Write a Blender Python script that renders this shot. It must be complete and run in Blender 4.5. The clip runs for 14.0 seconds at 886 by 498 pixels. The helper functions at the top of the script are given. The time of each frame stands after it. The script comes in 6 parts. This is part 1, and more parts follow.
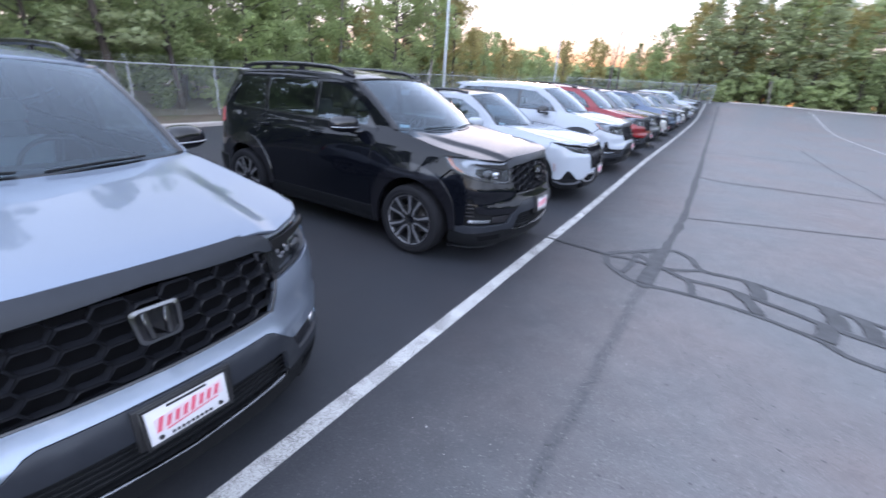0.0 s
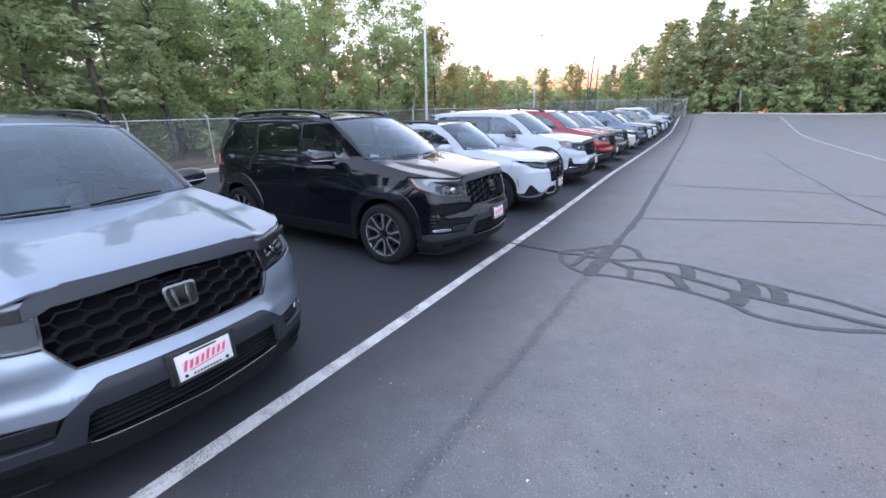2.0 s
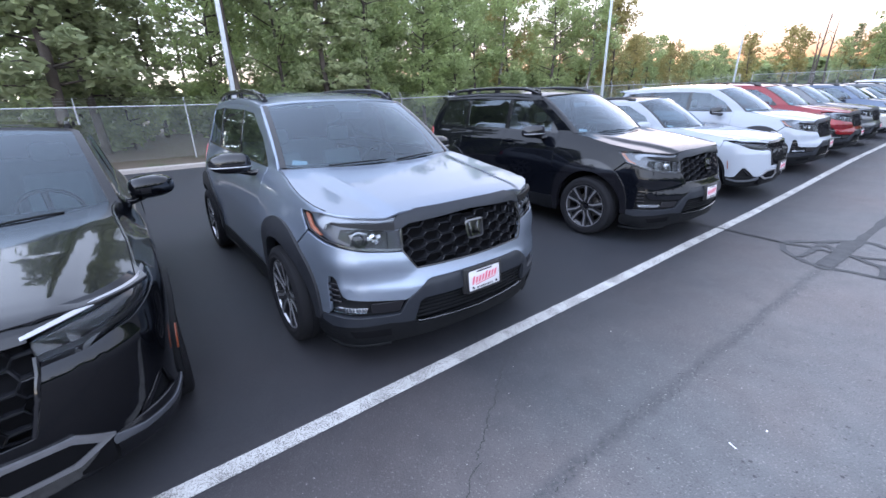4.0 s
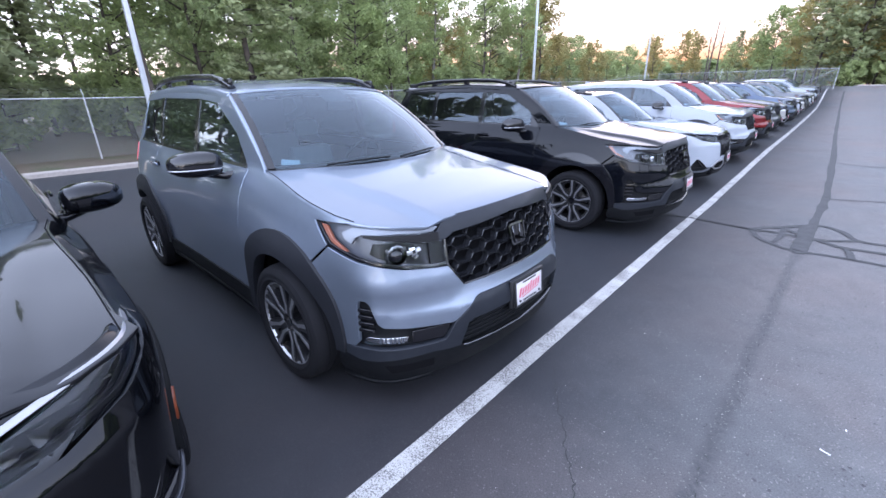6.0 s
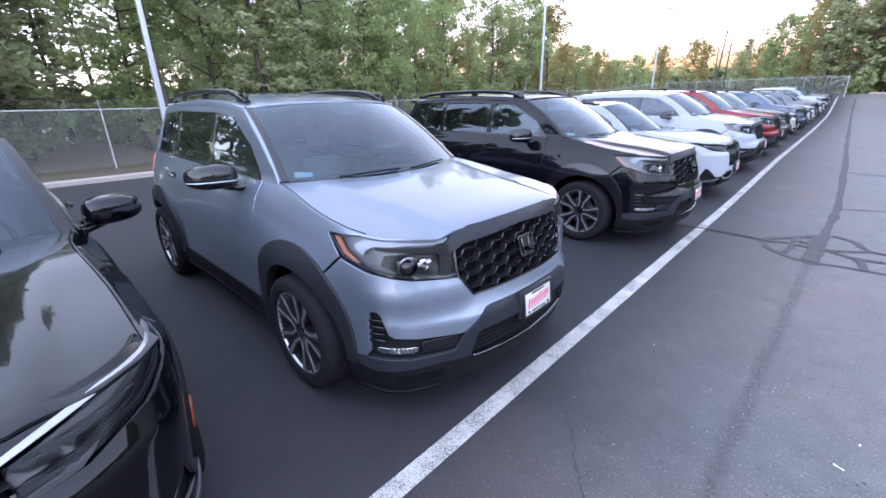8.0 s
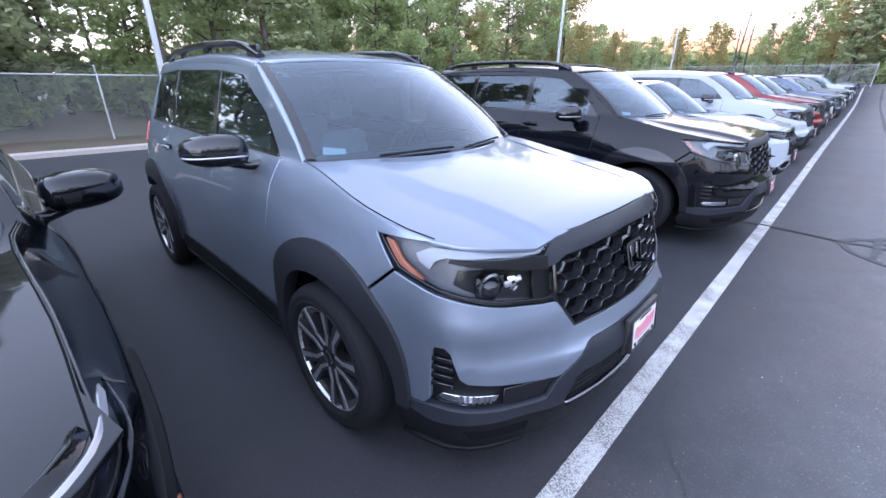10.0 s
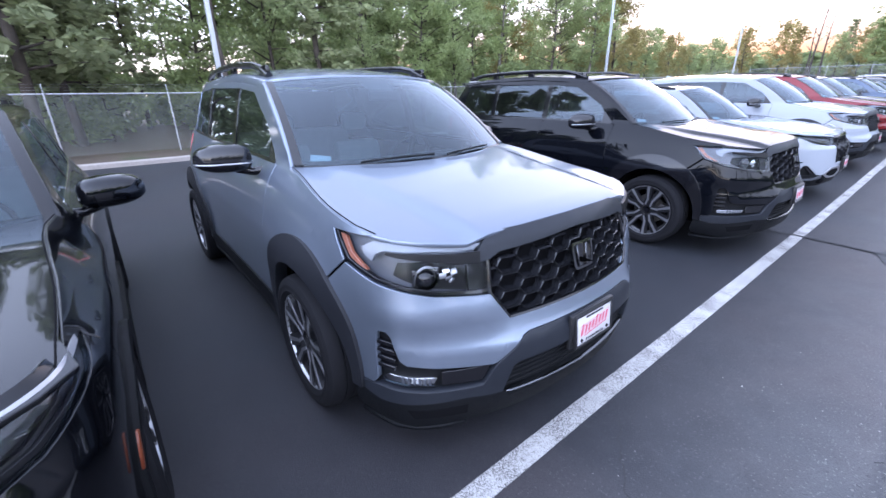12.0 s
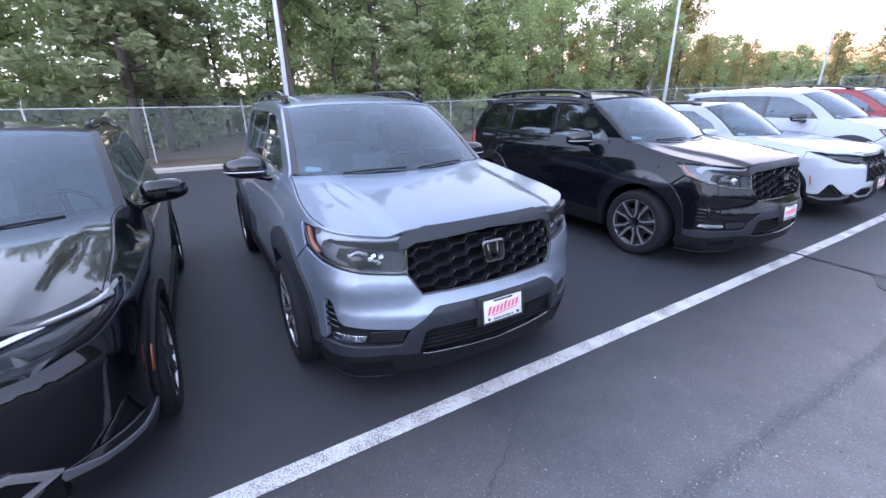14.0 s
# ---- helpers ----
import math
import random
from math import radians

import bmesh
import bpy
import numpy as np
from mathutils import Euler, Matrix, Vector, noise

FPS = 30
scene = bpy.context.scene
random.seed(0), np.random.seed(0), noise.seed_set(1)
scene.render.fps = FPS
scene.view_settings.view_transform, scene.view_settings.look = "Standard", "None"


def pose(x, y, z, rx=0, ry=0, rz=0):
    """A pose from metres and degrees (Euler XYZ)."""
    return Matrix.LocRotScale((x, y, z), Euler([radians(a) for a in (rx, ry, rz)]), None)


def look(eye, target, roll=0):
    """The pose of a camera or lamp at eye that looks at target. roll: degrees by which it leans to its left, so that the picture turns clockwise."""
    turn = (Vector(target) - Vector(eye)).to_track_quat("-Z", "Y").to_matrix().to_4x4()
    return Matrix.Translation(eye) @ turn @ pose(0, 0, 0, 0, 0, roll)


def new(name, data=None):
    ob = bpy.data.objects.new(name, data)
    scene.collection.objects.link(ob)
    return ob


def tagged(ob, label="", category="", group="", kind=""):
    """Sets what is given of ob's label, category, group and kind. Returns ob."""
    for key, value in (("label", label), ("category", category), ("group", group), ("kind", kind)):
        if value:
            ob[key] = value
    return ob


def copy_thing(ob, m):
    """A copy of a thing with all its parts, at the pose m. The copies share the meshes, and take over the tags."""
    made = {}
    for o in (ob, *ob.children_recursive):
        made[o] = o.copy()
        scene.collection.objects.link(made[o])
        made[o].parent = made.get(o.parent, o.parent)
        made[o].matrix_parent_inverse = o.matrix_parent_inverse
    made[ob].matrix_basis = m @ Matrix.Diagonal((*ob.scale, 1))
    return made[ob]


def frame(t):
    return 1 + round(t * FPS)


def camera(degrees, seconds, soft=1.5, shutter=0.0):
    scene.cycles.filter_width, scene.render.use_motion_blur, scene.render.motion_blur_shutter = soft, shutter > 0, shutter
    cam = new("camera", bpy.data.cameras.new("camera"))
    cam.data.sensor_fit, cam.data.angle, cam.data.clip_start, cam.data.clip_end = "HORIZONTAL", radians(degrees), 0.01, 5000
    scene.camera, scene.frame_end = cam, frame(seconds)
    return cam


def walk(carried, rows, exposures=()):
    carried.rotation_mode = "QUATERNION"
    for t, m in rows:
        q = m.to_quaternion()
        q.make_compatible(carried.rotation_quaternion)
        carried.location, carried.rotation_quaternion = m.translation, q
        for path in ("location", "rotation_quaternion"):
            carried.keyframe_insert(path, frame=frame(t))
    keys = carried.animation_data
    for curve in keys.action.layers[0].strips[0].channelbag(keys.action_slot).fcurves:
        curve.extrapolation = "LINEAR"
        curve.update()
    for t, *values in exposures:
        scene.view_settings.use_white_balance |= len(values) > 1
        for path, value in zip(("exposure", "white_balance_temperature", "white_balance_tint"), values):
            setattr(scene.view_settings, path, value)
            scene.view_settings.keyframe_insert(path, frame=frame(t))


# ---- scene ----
cam = camera(94.5, 14.0, shutter=0.4)
PATH = [
    (0, (1.436, -0.317, 1.790), (0.471, 1.270, 1.046), 4.0),
    (0.5, (1.756, -0.414, 1.813), (0.967, 1.290, 1.126), 1.9),
    (1, (1.863, -0.575, 1.796), (0.974, 1.092, 1.141), 0.2),
    (1.5, (1.959, -0.682, 1.807), (1.018, 0.970, 1.185), -0.9),
    (2, (2.112, -0.741, 1.794), (1.121, 0.887, 1.184), -0.6),
    (2.5, (2.307, -0.914, 1.763), (1.151, 0.586, 1.119), -0.3),
    (3, (2.257, -1.188, 1.785), (0.887, 0.107, 1.117), -0.6),
    (3.5, (2.144, -1.473, 1.822), (0.669, -0.308, 1.137), -1.0),
    (3.7, (2.075, -1.531, 1.799), (0.574, -0.400, 1.113), -1.2),
    (5.8, (1.204, -1.816, 1.715), (-0.078, -0.452, 1.010), -0.8),
    (6, (1.192, -1.814, 1.717), (-0.077, -0.439, 1.011), -0.8),
    (6.5, (1.196, -1.824, 1.728), (-0.060, -0.429, 1.040), -0.8),
    (7, (1.218, -1.862, 1.748), (-0.057, -0.473, 1.083), -0.9),
    (7.5, (1.211, -1.861, 1.752), (-0.076, -0.476, 1.100), -0.9),
    (8, (1.198, -1.844, 1.748), (-0.105, -0.482, 1.079), -1.0),
    (8.5, (1.095, -1.720, 1.731), (-0.242, -0.405, 1.038), -1.3),
    (8.7, (0.994, -1.635, 1.716), (-0.362, -0.350, 1.004), -1.3),
    (10.8, (0.411, -1.632, 1.632), (-0.842, -0.277, 0.862), 1.6),
    (11, (0.473, -1.590, 1.642), (-0.807, -0.261, 0.870), 0.9),
    (11.5, (0.678, -1.469, 1.645), (-0.690, -0.216, 0.899), -0.3),
    (12, (0.928, -1.445, 1.659), (-0.527, -0.272, 0.946), -0.7),
    (12.5, (1.225, -1.460, 1.700), (-0.290, -0.357, 1.000), -0.3),
    (13, (1.450, -1.339, 1.758), (-0.112, -0.282, 1.090), -0.1),
    (13.5, (1.648, -1.225, 1.744), (0.051, -0.229, 1.069), -0.4),
    (14, (1.766, -1.213, 1.766), (0.143, -0.257, 1.095), -0.8),
]
walk(cam, [(t, look(eye, target, roll)) for t, eye, target, roll in PATH], [(0.0, 4.33, 6500, 26), (1.0, 4.28, 6600, 25), (2.6, 4.26, 6560, 25), (3.5, 4.36, 6540, 25), (6.0, 4.44, 6460, 29), (8.5, 4.46, 6420, 30), (11.0, 4.53, 6290, 30), (14.0, 4.51, 6290, 31)])

# ---- sky and sun: dusk, the sun is just behind the far trees ----
SUN_AZ = math.atan2(-0.367, 0.927)          # from +y, negative towards -x
SUN_EL = radians(2.2)
world = bpy.data.worlds.new("dusk_sky")
scene.world = world
world.use_nodes = True
wn, wl = world.node_tree.nodes, world.node_tree.links
sky = wn.new("ShaderNodeTexSky")
sky.sky_type = "NISHITA"
sky.sun_disc = False
sky.sun_elevation = radians(3.5)
sky.sun_rotation = SUN_AZ
sky.air_density, sky.dust_density, sky.ozone_density = 1.0, 0.35, 3.0
haze = wn.new("ShaderNodeGamma")            # thin high haze evens out the dusk sky
haze.inputs["Gamma"].default_value = 0.16
wl.new(sky.outputs["Color"], haze.inputs["Color"])
rich = wn.new("ShaderNodeHueSaturation")
rich.inputs["Saturation"].default_value = 1.5
wl.new(haze.outputs["Color"], rich.inputs["Color"])
# low air towards the sun is reddened and dimmed
where = wn.new("ShaderNodeTexCoord").outputs["Generated"]
split = wn.new("ShaderNodeSeparateXYZ")
wl.new(where, split.inputs[0])
low = wn.new("ShaderNodeMapRange")
low.interpolation_type = "SMOOTHSTEP"
low.inputs["From Min"].default_value, low.inputs["From Max"].default_value = 0.02, 0.20
low.inputs["To Min"].default_value, low.inputs["To Max"].default_value = 1.0, 0.0
wl.new(split.outputs["Z"], low.inputs["Value"])
facing = wn.new("ShaderNodeVectorMath")
facing.operation = "DOT_PRODUCT"
facing.inputs[1].default_value = (math.sin(SUN_AZ), math.cos(SUN_AZ), 0)
wl.new(where, facing.inputs[0])
near = wn.new("ShaderNodeMapRange")
near.interpolation_type = "SMOOTHSTEP"
near.inputs["From Min"].default_value, near.inputs["From Max"].default_value = 0.2, 0.98
wl.new(facing.outputs["Value"], near.inputs["Value"])
amount = wn.new("ShaderNodeMath")
amount.operation = "MULTIPLY"
wl.new(low.outputs[0], amount.inputs[0])
wl.new(near.outputs[0], amount.inputs[1])
redden = wn.new("ShaderNodeMix")
redden.data_type, redden.blend_type = "RGBA", "MULTIPLY"
redden.inputs[7].default_value = (0.43, 0.205, 0.08, 1)
wl.new(amount.outputs[0], redden.inputs[0])
clear = wn.new("ShaderNodeMix")             # the clear blue of the upper air
clear.data_type, clear.blend_type = "RGBA", "MULTIPLY"
clear.inputs[0].default_value = 1.0
clear.inputs[7].default_value = (0.965, 0.99, 1.04, 1)
wl.new(rich.outputs["Color"], clear.inputs[6])
wl.new(clear.outputs[2], redden.inputs[6])
# added dimming of the sunset side, duller than overhead, to calm the bonnet reflections
sunset_dim = wn.new("ShaderNodeMapRange")
sunset_dim.inputs["From Min"].default_value, sunset_dim.inputs["From Max"].default_value = -0.90, 0.85
sunset_dim.inputs["To Min"].default_value, sunset_dim.inputs["To Max"].default_value = 1.55, 0.46
wl.new(facing.outputs["Value"], sunset_dim.inputs["Value"])
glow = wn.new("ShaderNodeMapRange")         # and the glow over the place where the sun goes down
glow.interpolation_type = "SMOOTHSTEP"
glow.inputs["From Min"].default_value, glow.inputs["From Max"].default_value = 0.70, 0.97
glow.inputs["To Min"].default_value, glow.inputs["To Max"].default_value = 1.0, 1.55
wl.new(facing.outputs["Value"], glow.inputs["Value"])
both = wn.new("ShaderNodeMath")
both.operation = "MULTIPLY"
wl.new(sunset_dim.outputs[0], both.inputs[0])
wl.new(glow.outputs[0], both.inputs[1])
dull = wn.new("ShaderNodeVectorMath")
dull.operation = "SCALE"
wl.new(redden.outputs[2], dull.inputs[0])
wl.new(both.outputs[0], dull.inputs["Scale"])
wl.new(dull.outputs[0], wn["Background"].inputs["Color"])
wn["Background"].inputs["Strength"].default_value = 0.15

lamp = bpy.data.lights.new("sun", "SUN")
lamp.energy, lamp.angle, lamp.color = 0.08, radians(12), (1.0, 0.72, 0.45)
sun = new("sun", lamp)
sun.matrix_world = look((0, 0, 0), (-math.sin(SUN_AZ) * math.cos(SUN_EL), -math.cos(SUN_AZ) * math.cos(SUN_EL), -math.sin(SUN_EL)))


# ---- materials ----
def node_material(name):
    m = bpy.data.materials.new(name)
    m.use_nodes = True
    return m, m.node_tree.nodes, m.node_tree.links, m.node_tree.nodes["Principled BSDF"]


def noise_node(n, l, coord, scale, detail=4.0, rough=0.6):
    t = n.new("ShaderNodeTexNoise")
    t.inputs["Scale"].default_value, t.inputs["Detail"].default_value, t.inputs["Roughness"].default_value = scale, detail, rough
    l.new(coord, t.inputs["Vector"])
    return t.outputs["Fac"]


def ramp_node(n, l, fac, stops):
    r = n.new("ShaderNodeValToRGB")
    while len(r.color_ramp.elements) < len(stops):
        r.color_ramp.elements.new(0.5)
    for e, (p, c) in zip(r.color_ramp.elements, stops):
        e.position, e.color = p, (*c, 1) if len(c) == 3 else c
    l.new(fac, r.inputs["Fac"])
    return r.outputs["Color"]


def math_node(n, l, op, a, b=0.0, clamp=False):
    m = n.new("ShaderNodeMath")
    m.operation, m.use_clamp = op, clamp
    for i, v in enumerate((a, b)):
        if isinstance(v, (int, float)):
            m.inputs[i].default_value = v
        else:
            l.new(v, m.inputs[i])
    return m.outputs[0]


def mix_node(n, l, fac, a, b, blend="MIX"):
    m = n.new("ShaderNodeMix")
    m.data_type, m.blend_type = "RGBA", blend
    for k, v in ((0, fac), (6, a), (7, b)):
        if isinstance(v, (int, float)):
            m.inputs[k].default_value = v
        elif isinstance(v, tuple):
            m.inputs[k].default_value = (*v, 1)
        else:
            l.new(v, m.inputs[k])
    return m.outputs[2]


def coords(n, kind="Object"):
    return n.new("ShaderNodeTexCoord").outputs[kind]


def bump_node(n, l, height, strength, distance, target):
    b = n.new("ShaderNodeBump")
    b.inputs["Strength"].default_value, b.inputs["Distance"].default_value = strength, distance
    l.new(height, b.inputs["Height"])
    l.new(b.outputs["Normal"], target.inputs["Normal"])


def plain(name, color, rough=0.5, metal=0.0, coat=0.0, var=0.12, scale=18.0, bump=0.0, fine=220.0, spec=0.5):
    """A surface with two scales of variation in tone and gloss, and fine relief."""
    m, n, l, p = node_material(name)
    c = coords(n)
    a, b = noise_node(n, l, c, scale), noise_node(n, l, c, fine, 2.0)
    k = math_node(n, l, "ADD", math_node(n, l, "MULTIPLY", a, 0.7), math_node(n, l, "MULTIPLY", b, 0.3))
    lo, hi = tuple(max(0, v * (1 - var)) for v in color), tuple(min(1, v * (1 + var)) for v in color)
    l.new(ramp_node(n, l, k, ((0.3, lo), (0.7, hi))), p.inputs["Base Color"])
    r = math_node(n, l, "ADD", math_node(n, l, "MULTIPLY", math_node(n, l, "SUBTRACT", k, 0.5), 0.25 * rough + 0.05), rough, True)
    l.new(r, p.inputs["Roughness"])
    p.inputs["Metallic"].default_value, p.inputs["Coat Weight"].default_value = metal, coat
    p.inputs["Coat Roughness"].default_value = 0.03
    p.inputs["Specular IOR Level"].default_value = spec
    if bump:
        bump_node(n, l, b, bump, 0.003, p)
    return m


def paint(name, color, metal, rough=0.35, flake=0.08, film=0.04, ior=1.5):
    """Car paint: a pigment coat with metal flake under clear lacquer, with a thin film of pollen and dust."""
    m, n, l, p = node_material(name)
    c = coords(n)
    fl = noise_node(n, l, c, 900.0, 1.0)
    lo, hi = tuple(v * (1 - flake) for v in color), tuple(min(1, v * (1 + flake)) for v in color)
    base = ramp_node(n, l, fl, ((0.35, lo), (0.65, hi)))
    dust = math_node(n, l, "MULTIPLY", math_node(n, l, "MULTIPLY", noise_node(n, l, c, 3.0, 6.0), noise_node(n, l, c, 60.0, 3.0)), film)
    l.new(mix_node(n, l, dust, base, (0.38, 0.36, 0.32)), p.inputs["Base Color"])
    p.inputs["Metallic"].default_value, p.inputs["Roughness"].default_value = metal, rough
    p.inputs["Coat Weight"].default_value = 1.0
    p.inputs["Specular IOR Level"].default_value = 0.0
    p.inputs["Coat IOR"].default_value = ior
    l.new(math_node(n, l, "ADD", math_node(n, l, "MULTIPLY", noise_node(n, l, c, 5.0), 0.05), 0.015), p.inputs["Coat Roughness"])
    return m


def glass(name, tint, amount, dust=0.0, edge=3.6):
    """Thin car glass: it lets tinted light through and mirrors by the Fresnel law."""
    m, n, l, p = node_material(name)
    n.remove(p)
    clear, gloss = n.new("ShaderNodeBsdfTransparent"), n.new("ShaderNodeBsdfGlossy")
    mix, face = n.new("ShaderNodeMixShader"), n.new("ShaderNodeLayerWeight")
    clear.inputs["Color"].default_value = (*tint, 1)
    gloss.inputs["Roughness"].default_value = 0.02
    gloss.inputs["Color"].default_value = (0.76, 0.89, 1.0, 1)
    face.inputs["Blend"].default_value = 0.5
    f0 = ((amount - 1) / (amount + 1)) ** 2
    fres = math_node(n, l, "ADD", math_node(n, l, "MULTIPLY", math_node(n, l, "POWER", face.outputs["Facing"], edge), 1 - f0), f0)
    smear = noise_node(n, l, coords(n), 6.0, 5.0)
    l.new(math_node(n, l, "ADD", math_node(n, l, "MULTIPLY", smear, 0.04), 0.0), gloss.inputs["Roughness"])
    l.new(fres, mix.inputs[0])
    l.new(clear.outputs[0], mix.inputs[1])
    l.new(gloss.outputs[0], mix.inputs[2])
    film, over = n.new("ShaderNodeBsdfDiffuse"), n.new("ShaderNodeMixShader")
    film.inputs["Color"].default_value = (0.60, 0.64, 0.68, 1)
    l.new(math_node(n, l, "MULTIPLY", math_node(n, l, "ADD", smear, 0.4), dust), over.inputs[0])
    l.new(mix.outputs[0], over.inputs[1])
    l.new(film.outputs[0], over.inputs[2])
    l.new(over.outputs[0], n["Material Output"].inputs["Surface"])
    return m


SILVER = paint("silver_paint", (0.212, 0.25, 0.312), 0.76, 0.36, ior=1.36)
BLACK = paint("black_paint", (0.0030, 0.0037, 0.0060), 0.15, 0.3, film=0.003, ior=1.37)
CHARCOAL = paint("black_metallic_paint", (0.0045, 0.0055, 0.0085), 0.7, 0.22, 0.3, film=0.002, ior=1.48)
WHITE = paint("white_paint", (0.31, 0.335, 0.375), 0.0, 0.4, 0.02)
RED = paint("red_paint", (0.17, 0.008, 0.013), 0.45, 0.3)
GREY = paint("grey_paint", (0.10, 0.105, 0.115), 0.6, 0.3)
BLUE = paint("slate_blue_paint", (0.06, 0.085, 0.13), 0.6, 0.3)
BEIGE = paint("pale_silver_paint", (0.50, 0.49, 0.47), 0.6, 0.35)
CLADDING = plain("textured_black_plastic", (0.0055, 0.006, 0.0072), 0.55, bump=0.25, fine=600, spec=0.16)
ARCHTRIM = plain("textured_grey_plastic", (0.013, 0.014, 0.0175), 0.5, bump=0.25, fine=600, spec=0.26)
GUNMETAL = plain("gunmetal_plastic", (0.017, 0.0195, 0.025), 0.40, 0.0, spec=0.28)
GRILLE = plain("grille_black", (0.013, 0.0135, 0.016), 0.22, coat=0.5, var=0.08)
DARKCHROME = plain("dark_chrome", (0.16, 0.165, 0.175), 0.16, 1.0, var=0.05)
GLOSSBLACK = plain("gloss_black_plastic", (0.007, 0.007, 0.009), 0.12, coat=0.2, var=0.05, spec=0.5)
SATINBLACK = plain("satin_black_plastic", (0.005, 0.005, 0.006), 0.35, var=0.08, spec=0.2)
HULL = plain("underbody_black", (0.004, 0.004, 0.005), 0.85, spec=0.1)
RUBBER = plain("tyre_rubber", (0.010, 0.010, 0.012), 0.8, bump=0.4, scale=30, spec=0.18)
CHROME = plain("chrome", (0.75, 0.76, 0.78), 0.08, 1.0, var=0.03)
MACHINED = plain("machined_alloy", (0.42, 0.42, 0.44), 0.32, 0.8, var=0.08, fine=500)
RIMBLACK = plain("rim_black", (0.012, 0.012, 0.014), 0.3, coat=0.4)
IRON = plain("brake_iron", (0.16, 0.15, 0.145), 0.45, 0.9)
SCREEN = glass("windshield_glass", (0.30, 0.42, 0.47), 1.74, 0.008)
TINTED = glass("tinted_side_glass", (0.10, 0.11, 0.12), 1.78, 0.004)
DOORGLASS = glass("door_glass", (0.32, 0.37, 0.39), 1.86, 0.006)
LENS = glass("lamp_lens", (0.95, 0.96, 0.97), 1.34, edge=5.0)
LAMPGREY = plain("lamp_housing_grey", (0.085, 0.09, 0.105), 0.3, 0.2)
LIGHTBAR = plain("unlit_light_bar", (0.20, 0.215, 0.245), 0.25, 0.1, var=0.05)
AMBERDARK = plain("dark_amber_reflector", (0.22, 0.05, 0.02), 0.3)
AMBER = plain("amber_reflector", (0.30, 0.10, 0.06), 0.2, coat=0.5)
REDLENS = plain("red_lamp", (0.35, 0.01, 0.012), 0.12, coat=0.8)
SEATGREY = plain("light_grey_leather", (0.36, 0.36, 0.36), 0.6, bump=0.15, fine=120)
DASH = plain("dark_dashboard", (0.016, 0.017, 0.019), 0.65, bump=0.2)
PLATEWHITE = plain("plate_white", (0.58, 0.57, 0.59), 0.35, var=0.03)
PLATERED = plain("plate_red", (0.58, 0.09, 0.14), 0.4, var=0.05)
PLATEPINK = plain("plate_pink", (0.60, 0.47, 0.50), 0.4, var=0.04)
PLATEBLACK = plain("plate_black", (0.015, 0.015, 0.016), 0.4)
PAPER = plain("white_paper", (0.75, 0.77, 0.80), 0.7, var=0.04)
GALV = plain("galvanised_steel", (0.42, 0.43, 0.44), 0.45, 0.6, var=0.18, scale=9)
POLEGREY = plain("pole_grey_paint", (0.50, 0.52, 0.55), 0.45, 0.2, var=0.1, scale=5)
KERB = plain("concrete_kerb", (0.31, 0.275, 0.25), 0.85, var=0.2, bump=0.5, fine=90)
WIRE = plain("fence_wire", (0.24, 0.26, 0.26), 0.5, 0.5, var=0.15)


